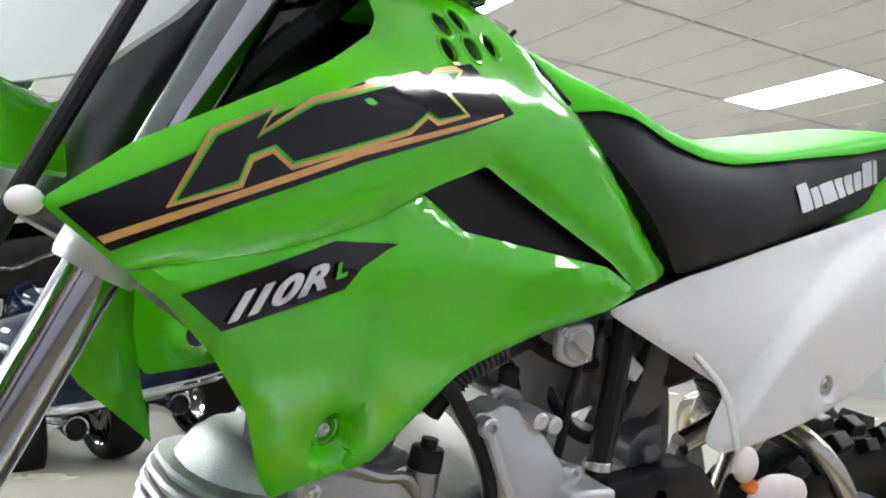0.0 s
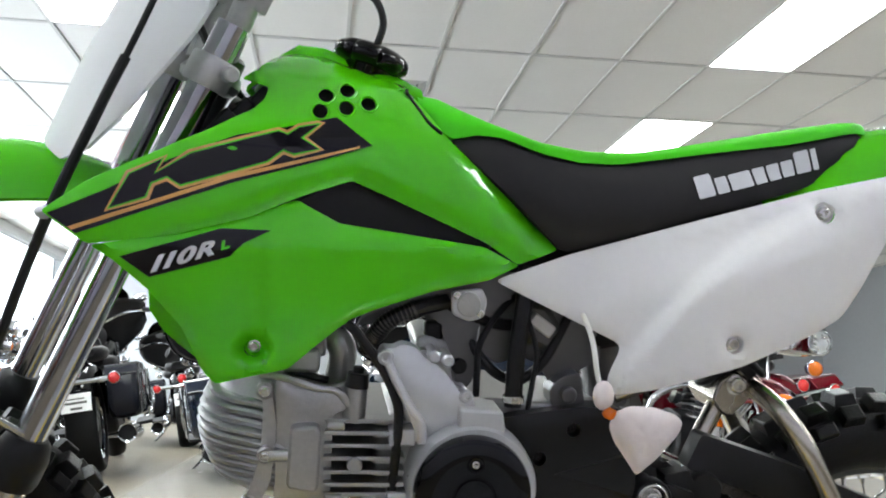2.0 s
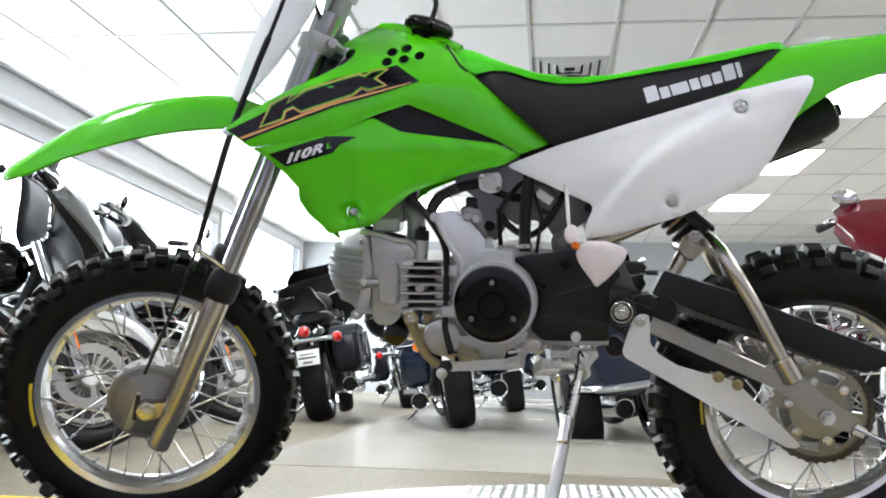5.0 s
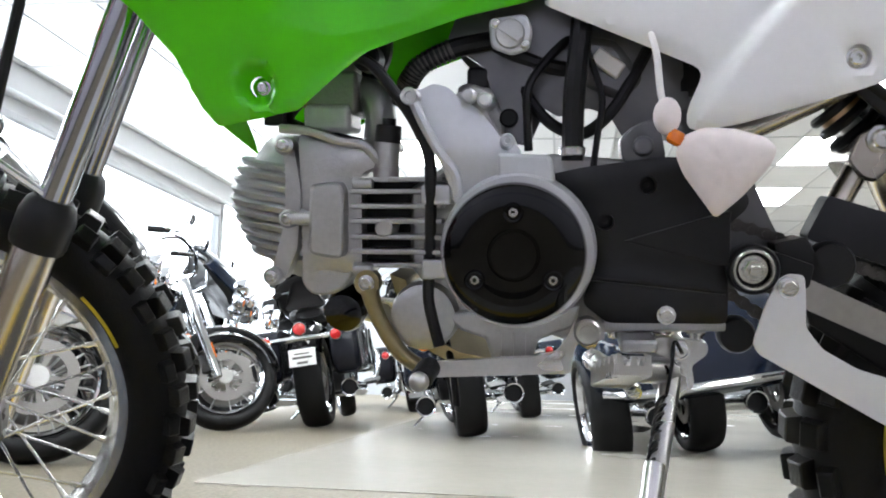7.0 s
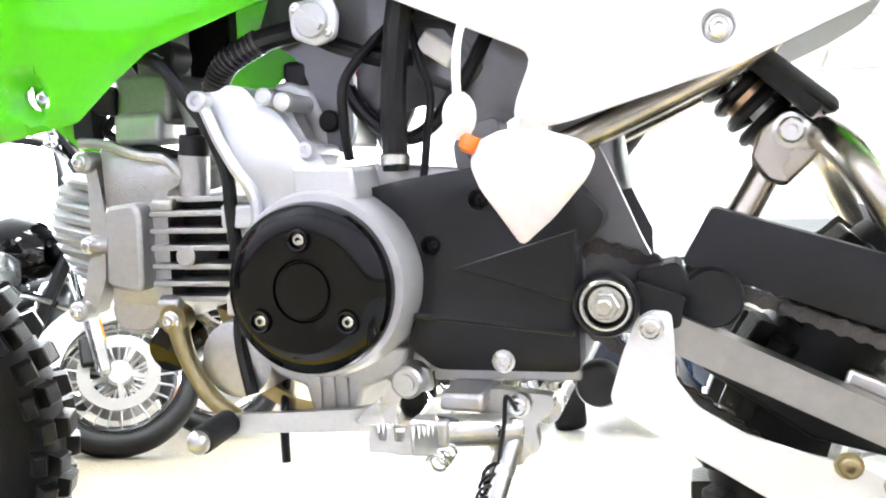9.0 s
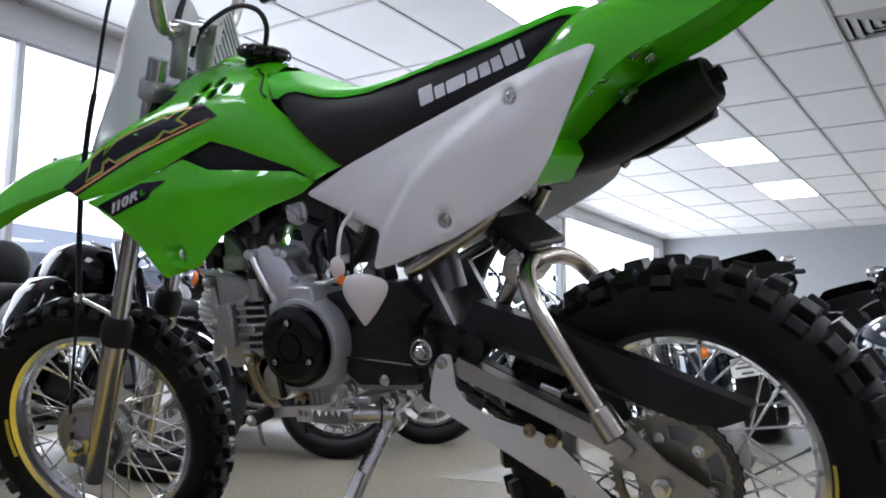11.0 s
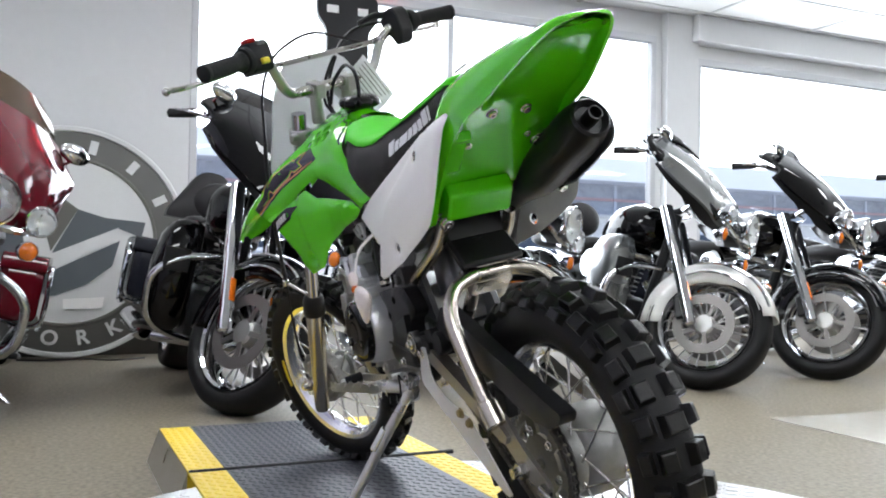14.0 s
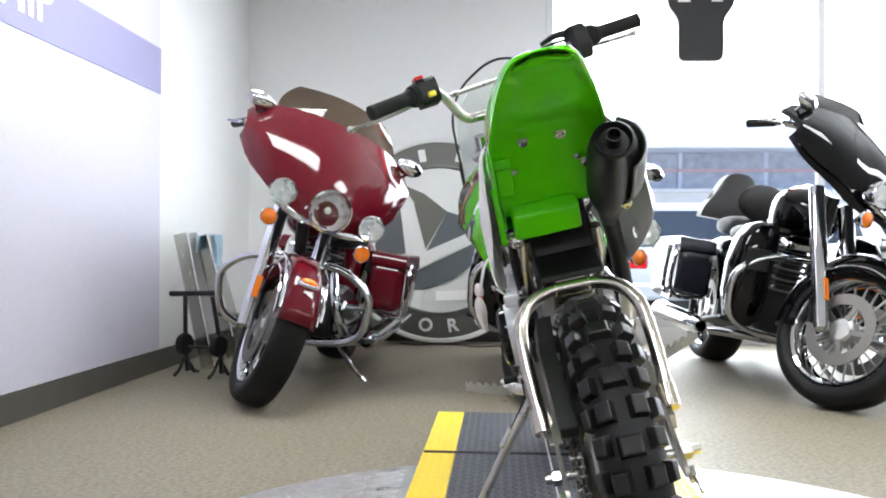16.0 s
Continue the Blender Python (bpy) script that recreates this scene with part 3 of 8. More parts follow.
lug = part("plate_relief", tread_lugs(-0.55, 1.28, -0.87, 0.93, PZ - 0.0062, in_disc, 0.026, (0.015, 0.005, 0.0022)), PLATE_M, table, "raised plate lozenges")
lug["kind"] = "stuff"
for x0, x1, nm in ((-1.155, -0.565, "front_ramp"), (-0.545, 1.30, "table_strip")):
    for y0, y1, mt, what in ((-0.355, -0.265, YEL_M, "yellow_edge"), (-0.265, 0.225, MAT_M, "tread_mat"), (0.225, 0.315, YEL_M, "yellow_edge")):
        lo = 0.0 if nm == "front_ramp" else PZ - 0.006
        sheet = part(what, Geo().box(((x0 + x1) / 2, (y0 + y1) / 2, (lo + PZ) / 2), (x1 - x0, y1 - y0 - 0.0005, PZ - lo)), mt, table, "yellow tread edge strip" if mt is YEL_M else "dark tread mat", 0.002)
        lg = part("tread_relief", tread_lugs(x0 + 0.004, x1 - 0.004, y0 + 0.002, y1 - 0.002, PZ - 0.0002, lambda x, y: True, 0.0205), mt, sheet)
        lg["kind"] = "stuff"
# sloping treaded sides of the ramp piece
for y0, y1 in ((-0.355, -0.385), (0.315, 0.345)):
    vs = [(-1.155, y0, PZ - 0.003), (-0.565, y0, PZ - 0.003), (-0.565, y1, 0.001), (-1.185, y1, 0.001), (-1.155, y0, 0.001), (-0.565, y0, 0.001)]
    fs = [(0, 1, 2, 3), (0, 3, 4), (1, 5, 2), (0, 4, 5, 1), (3, 2, 5, 4)]
    if y1 > y0:
        fs = [tuple(reversed(f)) for f in fs]
    part("ramp_side", Geo().add(vs, fs), PLATE_M, table, "grey treaded ramp side")
part("gap_rod", Geo().tube([(-0.556, -0.352, PZ - 0.002), (-0.553, 0.0, PZ - 0.001), (-0.55, 0.34, PZ + 0.001)], 0.006, 8), BLACK_PL, table, "black rod lying in the gap")

# ---- the small green dirt bike on its stand ----
RAKE, STEER = radians(24.0), 21.5
HUB_F, HUB_R = Vector((-0.558, 0, 0.247)), Vector((0.545, 0, 0.247))
AXIS_P, AXIS_D = Vector((-0.488, 0, 0.247)), Vector((math.sin(RAKE), 0, math.cos(RAKE)))
TURNED = Matrix.Translation(AXIS_P) @ Matrix.Rotation(radians(STEER), 4, AXIS_D) @ Matrix.Translation(-AXIS_P)
bike = thing("dirt_bike", pose(0, 0.0885, 0.105, 13.0, 0, 0), "small bright green dirt bike leaning on its side stand", "motorcycle")


def flare(x):
    """How far the shroud spreads outwards towards its front end."""
    t = min(1.0, max(0.0, (-0.03 - x) / 0.2))
    return 0.018 * t * t * (3 - 2 * t)


def shroud_y(x, z):
    b = 0.1004 - 0.21 * x if x < -0.06 else 0.113 - 0.015 * min(1, (x + 0.06) / 0.16)
    d = max(0.0, z - 0.745)
    edge = (0.013 - x) * 0.669 + (0.767 - z) * 0.743
    turn = 0.013 * max(0.0, 1 - max(0.0, edge) / 0.024) ** 1.4 if x > -0.03 else 0.0
    return -(b - 8 * d * d - 0.2 * d - turn + flare(x) * max(0.0, 1 - d / 0.09))


def both(name, make, material, label="", bevel=0.0, sharp=35):
    """A part and its mirror image on the other side."""
    part(name, make(), material, bike, label, bevel, sharp)
    part(name, make().mirror_y(), material, bike, label, bevel, sharp)


UPPER = [(-0.348, 0.6829), (-0.3119, 0.7104), (-0.2483, 0.7434), (-0.2145, 0.7614), (-0.1799, 0.7831), (-0.1702, 0.7943), (-0.1676, 0.8075), (-0.1945, 0.814), (-0.1684, 0.8424), (-0.1466, 0.8526), (-0.1186, 0.8507), (-0.0317, 0.8208), (-0.0193, 0.8064), (0.0108, 0.7672), (0.1302, 0.6598), (0.0857, 0.6436), (0.0519, 0.6645), (-0.0457, 0.7051), (-0.0847, 0.7205), (-0.1312, 0.704), (-0.18, 0.6823), (-0.2383, 0.6656), (-0.3117, 0.6556)]
LOWER = [(-0.3097, 0.6546), (-0.2384, 0.6676), (-0.18, 0.6843), (-0.1361, 0.7001), (-0.0956, 0.6793), (0.0499, 0.6605), (0.0877, 0.6427), (0.0578, 0.6272), (-0.0018, 0.614), (-0.0566, 0.5955), (-0.0815, 0.5857), (-0.1113, 0.5618), (-0.1391, 0.5372), (-0.2069, 0.5232), (-0.2186, 0.5386), (-0.2355, 0.5804), (-0.2622, 0.6144), (-0.2901, 0.641)]


def lower_y(x, z):
    dish = max(0.0, 1 - math.hypot(x + 0.1725, z - 0.557) / 0.022)
    shelf = min(1.0, max(0.0, (0.7 - 0.185 * (x + 0.135) - z) / 0.012)) if x > -0.16 else 0.0
    return shroud_y(x, z) + flare(x) * (1 - min(1.0, max(0.0, (z - 0.52) / 0.11))) + 0.006 + 0.10 * max(0.0, 0.6 - z) - 0.004 * math.exp(-((z - 0.655) / 0.02) ** 2) - 0.003 * shelf + 0.019 * dish * dish * (3 - 2 * dish)


def upper_panel():
    holes = [[(cx + 0.0075 * math.cos(a), cz + 0.0075 * math.sin(a)) for a in np.linspace(0, 2 * math.pi, 12, endpoint=False)] for cx, cz in ((-0.1129, 0.8028), (-0.0921, 0.8101), (-0.1177, 0.7856), (-0.0929, 0.7909), (-0.071, 0.7971))]
    return Geo().panel(rounded(UPPER, 0.004, 3), shroud_y, 0.004, holes, 0.010, roll=0.0045)


both("tank_shroud", upper_panel, GREEN, "glossy green tank and shroud moulding with five round holes")
both("lower_shroud", lambda: Geo().panel(rounded(LOWER, 0.004, 3), lower_y, 0.004, [[(-0.1725 + 0.009 * math.cos(a), 0.557 + 0.009 * math.sin(a)) for a in np.linspace(0, 2 * math.pi, 12, endpoint=False)]], 0.008, [(-0.1725 + r * math.cos(a), 0.557 + r * math.sin(a)) for r in (0.0105, 0.013, 0.016, 0.019, 0.022) for a in np.linspace(0, 6.0, 14)], roll=0.004), GREEN, "glossy green lower shroud")
for cx, cz in ((-0.1129, 0.8028), (-0.0921, 0.8101), (-0.1177, 0.7856), (-0.0929, 0.7909), (-0.071, 0.7971)):
    both("hole_rim", lambda: Geo().tube([(cx + 0.0084 * math.cos(a), shroud_y(cx + 0.0084 * math.cos(a), cz + 0.0084 * math.sin(a)) + 0.0002, cz + 0.0084 * math.sin(a)) for a in np.linspace(0, 2 * math.pi, 16, endpoint=False)], 0.0014, 6, True, 1), GREEN)
both("shroud_inner", lambda: Geo().panel([(-0.15, 0.69), (-0.083, 0.726), (0.06, 0.668), (0.055, 0.652), (-0.09, 0.668)], lambda x, z: shroud_y(x, z) + 0.018, 0.003, step=0.02), BLACK_PL, "black inset behind the shroud opening")
both("hole_backing", lambda: Geo().panel([(-0.13, 0.775), (-0.13, 0.815), (-0.055, 0.82), (-0.055, 0.78)], lambda x, z: shroud_y(x, z) + 0.010, 0.002, step=0.02), BLACK_PL)


def tank_top():
    g = Geo()
    xs = [-0.192, -0.178, -0.162, -0.144, -0.118, -0.09, -0.06, -0.028, -0.012]
    zs = [0.8165, 0.830, 0.845, 0.853, 0.850, 0.8415, 0.8305, 0.8205, 0.812]
    rows = []
    for x, z in zip(xs, zs):
        ye = (-shroud_y(x, z) - 0.004) * (1 - 0.25 * max(0.0, (-0.162 - x) / 0.03))
        rows.append([(x, ye * math.cos(a) * -1, z - 0.012 + (0.012 + 0.012 * min(1, max(0.0, (x + 0.188) / 0.05))) * math.sin(a)) for a in np.linspace(0, math.pi, 13)])
    n = 13
    vs = [p for r in rows for p in r]
    g.add(vs, [(i * n + k, i * n + k + 1, (i + 1) * n + k + 1, (i + 1) * n + k) for i in range(len(xs) - 1) for k in range(n - 1)])
    g.add(rows[0], [tuple(range(n))])
    # the underside closes the shell
    g.box((-0.09, 0, 0.806), (0.13, 0.06, 0.01))
    return g


part("tank_top", tank_top(), GREEN, bike, "", 0, 60)
# filler cap with lobed edge and its breather hose
CAP = Matrix.Translation((-0.072, 0, 0.834)) @ pose(0, 0, 0, 0, 16, 0)


def lobed_cap():
    """A screw cap whose rim swells into seven lobes between narrow grooves."""
    rows = []
    for r, z, deep in ((0.027, 0, 0), (0.029, 0.009, 0), (0.036, 0.011, 0.5), (0.0415, 0.015, 1), (0.0425, 0.021, 1), (0.040, 0.027, 1), (0.034, 0.0315, 0.9), (0.026, 0.034, 0.5), (0.016, 0.0352, 0.1), (0.001, 0.0355, 0)):
        rows.append([(q * math.cos(a), q * math.sin(a), z) for a in np.linspace(0, 2 * math.pi, 84, endpoint=False) for q in [r * (1 - deep * (0.15 * math.exp(-((((a * 7 / (2 * math.pi)) % 1) - 0.5) / 0.085) ** 2)))]])
    n = 84
    return Geo().add([p for r in rows for p in r], [(i * n + k, i * n + (k + 1) % n, (i + 1) * n + (k + 1) % n, (i + 1) * n + k) for i in range(len(rows) - 1) for k in range(n)] + [tuple(range(9 * n, 10 * n))])


part("fuel_cap", lobed_cap().moved(CAP), BLACK_GL, bike, "black screw fuel cap with finger lobes", 0, 60)
part("breather_hose", Geo().tube([(-0.063, 0, 0.864), (-0.055, 0, 0.893), (-0.068, 0, 0.920), (-0.105, 0, 0.936), (-0.15, 0, 0.932), (-0.195, -0.005, 0.912), (-0.218, -0.01, 0.875)], 0.0042, 8), BLACK_PL, bike)

# decals follow the panels


def decal(name, outline, off, material, yf=shroud_y, both_sides=True, label=""):
    def make():
        return Geo().panel(outline, lambda x, z: yf(x, z) - off - 0.0006, 0.0004, step=0.0065)
    part(name, make(), material, bike, label)
    if both_sides:
        part(name, make().mirror_y(), material, bike, label)


decal("decal_field", [(-0.3412, 0.681), (-0.2971, 0.7026), (-0.2444, 0.7322), (-0.19, 0.757), (-0.1364, 0.7704), (-0.1018, 0.7807), (-0.0671, 0.7553), (-0.0791, 0.7506), (-0.1179, 0.737), (-0.1933, 0.7134), (-0.2572, 0.689), (-0.3135, 0.6667), (-0.319, 0.6645)], 0.0006, DECAL_BLK, label="black decal field on the shroud")
decal("decal_stripe", [(-0.325, 0.6703), (-0.314, 0.6745), (-0.2577, 0.6959), (-0.1939, 0.7207), (-0.1184, 0.7423), (-0.0791, 0.7538), (-0.0791, 0.7518), (-0.1181, 0.7392), (-0.1936, 0.7169), (-0.2575, 0.6923), (-0.3138, 0.6707), (-0.322, 0.6676)], 0.0012, DECAL_GOLD, label="gold decal stripe")
# angular shapes of the decal: a gold edge, a green edge inside it and a dark core
SHAPES = [[(-0.2802, 0.7179), (-0.2973, 0.6817), (-0.2614, 0.6934), (-0.2573, 0.7057), (-0.2474, 0.7103), (-0.2365, 0.7036), (-0.1615, 0.7292), (-0.149, 0.7397), (-0.1399, 0.7367), (-0.112, 0.7458), (-0.1284, 0.7566), (-0.1122, 0.7724), (-0.1194, 0.774), (-0.1377, 0.7695), (-0.147, 0.7623), (-0.1547, 0.7649), (-0.1843, 0.7549), (-0.2302, 0.7389), (-0.2541, 0.7204), (-0.2469, 0.7337)]]


def inset(poly, d):
    out, n = [], len(poly)
    area = sum(a[0] * b[1] - b[0] * a[1] for a, b in zip(poly, poly[1:] + poly[:1]))
    s = 1 if area > 0 else -1
    for i in range(n):
        a, b, c = Vector(poly[i - 1]), Vector(poly[i]), Vector(poly[(i + 1) % n])
        u, v = (b - a).normalized(), (c - b).normalized()
        nu, nv = Vector((-u.y, u.x)) * s, Vector((-v.y, v.x)) * s
        k = (nu + nv)
        k = k / max(0.35, k.length_squared) * 2 if k.length > 0.1 else nu
        k = k * min(1.0, 1.5 / k.length)
        out.append(tuple(b + k * d))
    return out


for sh in SHAPES:
    sh = [(x, z + 0.002) for x, z in sh]
    decal("decal_shape", sh, 0.0012, DECAL_GOLD, label="gold edged angular decal shape")
    decal("decal_shape", inset(sh, 0.0024), 0.0018, DECAL_GREEN)
    decal("decal_shape", inset(sh, 0.0039), 0.0024, DECAL_BLK)
decal("number_field", [(-0.2847, 0.6454), (-0.2017, 0.6722), (-0.1581, 0.6715), (-0.1821, 0.659), (-0.1933, 0.647), (-0.261, 0.6272)], 0.0006, DECAL_BLK, lower_y, label="black number decal")


def on_panel(x, z, yf, turn, off):
    """A pose on the left face of a panel, facing out, its x axis along the panel."""
    e = 0.01
    dx, dz = Vector((e, yf(x + e, z) - yf(x, z), 0)).normalized(), Vector((0, yf(x, z + e) - yf(x, z), e)).normalized()
    n = dx.cross(dz).normalized()
    up = n.cross(dx)
    m = Matrix((dx, up, n)).transposed().to_4x4()
    return Matrix.Translation(Vector((x, yf(x, z), z)) + n * off) @ m @ pose(0, 0, 0, 0, 0, turn)


for ch, u, wide in (("1", -0.0240, 1.75), ("1", -0.0130, 1.75), ("0", 0.0020, 1.75), ("R", 0.0200, 1.6)):
    drape(letters("number_letter", ch, 0.0170, on_panel(-0.2358, 0.6451, lower_y, 18.0, 0.0) @ Matrix.Translation((u, 0, 0)) @ Matrix.Diagonal((wide, 1, 1, 1)), DECAL_SIL, bike, 0.0003, 0.5, 0.0007), lower_y, 0.0028)
LU, LV = (math.cos(radians(17)), math.sin(radians(17))), (0.4 * math.cos(radians(17)) - math.sin(radians(17)), 0.4 * math.sin(radians(17)) + math.cos(radians(17)))
decal("number_letter", [(-0.2008 + u * LU[0] + v * LV[0], 0.6525 + u * LU[1] + v * LV[1]) for u, v in ((0, 0), (0.0075, 0), (0.0075, 0.0022), (0.0028, 0.0022), (0.0028, 0.0080), (0, 0.0080))], 0.0022, DECAL_GREEN, lower_y)

# seat: black sides, a green top that runs up to the tank
SEAT_TOP = [(-0.02, 0.818), (0.007, 0.814), (0.035, 0.801), (0.065, 0.787), (0.107, 0.772), (0.165, 0.764), (0.231, 0.767), (0.312, 0.782), (0.394, 0.799), (0.459, 0.812), (0.479, 0.814), (0.488, 0.806)]
SEAT_EDGE = [(-0.02, 0.80), (0.013, 0.767), (0.042, 0.773), (0.066, 0.771), (0.106, 0.757), (0.146, 0.75), (0.187, 0.75), (0.29, 0.767), (0.385, 0.782), (0.46, 0.7985), (0.474, 0.798), (0.488, 0.794)]


def seat_y(x, z):
    return -(0.098 - 0.022 * max(0.0, (x - 0.13)) / 0.34 - 0.10 * max(0.0, z - 0.735) + 0.012 * math.sin(min(1, max(0, (z - 0.65) / 0.1)) * math.pi) - 0.006 - 0.35 * max(0.0, 0.07 - x) * max(0.0, (z - 0.72) / 0.08))


both("seat_side", lambda: Geo().panel(rounded([(0.013, 0.768), (0.042, 0.774), (0.066, 0.772), (0.106, 0.758), (0.146, 0.751), (0.187, 0.751), (0.29, 0.768), (0.385, 0.783), (0.462, 0.8), (0.474, 0.795), (0.472, 0.786), (0.445, 0.758), (0.40, 0.735), (0.23, 0.682), (0.134, 0.6565)], 0.01, 3), seat_y, 0.02, step=0.014, roll=0.006), SEAT_BLK, "grained black vinyl seat side")


def seat_top():
    g, n, rows = Geo(), 15, []
    for x in np.linspace(-0.018, 0.486, 44):
        zt, ze = lerp_table(SEAT_TOP, x), lerp_table(SEAT_EDGE, x)
        w = -seat_y(x, ze) - 0.001
        if x > 0.46:
            w *= math.sqrt(max(0.05, 1 - ((x - 0.46) / 0.03) ** 2)) * 0.5 + 0.5
        e = 0.6 + 0.5 * min(1.0, max(0.0, (0.09 - x) / 0.09))
        rows.append([(x, -w * math.copysign(abs(math.cos(a)) ** e, math.cos(a)), ze + (zt - ze) * math.sin(a) ** e) for a in np.linspace(0, math.pi, n)])
    g.add([p for r in rows for p in r], [(i * n + k, i * n + k + 1, (i + 1) * n + k + 1, (i + 1) * n + k) for i in range(len(rows) - 1) for k in range(n - 1)])
    g.add(rows[-1] + [(0.478, 0, 0.79)], [(k, k + 1, n) for k in range(n - 1)])
    return g


part("seat_top", seat_top(), GREEN_SEAT, bike, "bright green vinyl seat top", 0, 60)
both("seat_seam", lambda: Geo().tube([(x, shroud_y(x, z) + 0.0006, z) for x, z in ((-0.031, 0.8165), (-0.0285, 0.811), (-0.0195, 0.798), (-0.009, 0.782), (0.004, 0.772))], 0.0019, 6), BLACK_PL, "dark gap between tank and seat")
part("seat_base", Geo().prism([(0.03, 0.74), (0.09, 0.745), (0.18, 0.735), (0.46, 0.785), (0.46, 0.765), (0.40, 0.73), (0.14, 0.66)], -0.058, 0.058), BLACK_PL, bike, "", 0.004)
# plain silver blocks along the seat side, the first and the seventh taller
BASE_A = math.atan(0.274)
for u, w, h in ((0.0005, 0.0195, 0.0235), (0.0230, 0.0140, 0.0170), (0.0400, 0.0265, 0.0170), (0.0695, 0.0140, 0.0170), (0.0865, 0.0145, 0.0170), (0.1040, 0.0140, 0.0170), (0.1210, 0.0175, 0.0235), (0.1415, 0.0065, 0.0230)):
    poly = [(0.06, 0), (0.94, 0), (1, 0.08), (1, 0.92), (0.94, 1), (0.06, 1), (0, 0.92), (0, 0.08)]

    def on_seat(px, pz):
        a, v = u + w * px, h * pz
        return (0.2745 + a * math.cos(BASE_A) - v * math.sin(BASE_A), 0.7183 + a * math.sin(BASE_A) + v * math.cos(BASE_A))
    decal("name_block", [on_seat(px, pz) for px, pz in poly], 0.0013, DECAL_SIL, seat_y, True, "silver printed block on the seat side")

# white side panels
WP = [(0.0625, 0.6265), (0.139, 0.656), (0.235, 0.685), (0.404, 0.734), (0.500, 0.756), (0.514, 0.757), (0.512, 0.741), (0.454, 0.635), (0.431, 0.602), (0.399, 0.584), (0.319, 0.549), (0.221, 0.521), (0.185, 0.516), (0.183, 0.532), (0.197, 0.566)]
RIDGE = [(0.18, 0.50), (0.191, 0.536), (0.22, 0.578), (0.261, 0.628), (0.317, 0.673), (0.373, 0.705), (0.42, 0.729), (0.47, 0.749)]


def side_y(x, z):
    zr = lerp_table(RIDGE, x) if x > 0.18 else 0.50
    below = min(1.0, max(0.0, (zr - z) / 0.026 + 0.4)) if x > 0.185 else 0.0
    below = below * below * (3 - 2 * below)
    dish = max(max(0.0, 1 - math.hypot(x - hx, z - hz) / 0.018) for hx, hz in ((0.408, 0.71), (0.31, 0.572)))
    deep = min(1.0, max(0.0, (0.6265 + (x - 0.0625) * 0.289 - z) / 0.06))
    return -(0.099 + 0.017 * deep * deep * (3 - 2 * deep) * math.exp(-((x - 0.3) / 0.15) ** 2) - 0.08 * max(0.0, x - 0.42) - 0.005 * max(0.0, (0.16 - x) / 0.1) + 0.011 * below - 0.008 * dish)


def disc_hole(cx, cz, r):
    return [(cx + r * math.cos(a), cz + r * math.sin(a)) for a in np.linspace(0, 2 * math.pi, 14, endpoint=False)]


ridge_pts = [(x, lerp_table(RIDGE, x) + d) for x in np.linspace(0.19, 0.46, 60) for d in (-0.016, -0.008, 0.0, 0.008)]
PANEL_HOLES = [disc_hole(0.408, 0.71, 0.011), disc_hole(0.31, 0.572, 0.010)]
part("side_panel", Geo().panel(rounded(WP, 0.010, 3), side_y, 0.003, PANEL_HOLES, 0.008, ridge_pts, roll=0.004), WHITE_PL, bike, "white plastic side panel with a raised lower wing")
# the far panel bulges outwards past the muffler
part("side_panel", Geo().panel(rounded(WP, 0.010, 3), lambda x, z: side_y(x, z) - 0.034 * math.exp(-((x - 0.44) / 0.12) ** 2), 0.003, PANEL_HOLES, 0.010, ridge_pts, roll=0.0025).mirror_y(), WHITE_PL, bike, "white plastic side panel bulging round the muffler")


def bolt(at, axis, r=0.008, material=ZINC, parent=bike, name="bolt"):
    a = Vector(axis).normalized()
    g = Geo().lathe([(r * 1.35, 0), (r * 1.35, r * 0.25), (r, r * 0.3), (r, r * 0.95), (r * 0.8, r * 1.1), (r * 0.45, r * 1.1), (r * 0.4, r * 0.6), (0.0005, r * 0.6)], at, a, 12)
    return part(name, g, material, parent)


for x, z, yf, r, m2 in ((0.408, 0.71, side_y, 0.0062, WHITE_PL), (0.31, 0.572, side_y, 0.0062, WHITE_PL), (-0.1725, 0.557, lower_y, 0.0048, GREEN)):
    p = (x, yf(x, z) + 0.002, z)
    part("bolt_seat", Geo().lathe([(r * 1.9, 0.001), (r * 1.5, -0.0015), (r * 0.2, -0.0015)], p, (0, -1, 0), 16, False), m2, bike)
    bolt((p[0], p[1] + 0.001, p[2]), (0, -1, 0), r, ZINC)

# rear mudguard
TAIL = [  # x, top z, lower z, half width
    (0.365, 0.735, 0.627, 0.075), (0.40, 0.752, 0.624, 0.088), (0.43, 0.770, 0.640, 0.092), (0.47, 0.800, 0.676, 0.093), (0.50, 0.808, 0.702, 0.092), (0.55, 0.8145, 0.735, 0.089),
    (0.60, 0.8195, 0.752, 0.083), (0.65, 0.824, 0.774, 0.073), (0.70, 0.8275, 0.797, 0.060), (0.735, 0.829, 0.812, 0.047), (0.752, 0.828, 0.819, 0.034), (0.759, 0.826, 0.822, 0.018)]


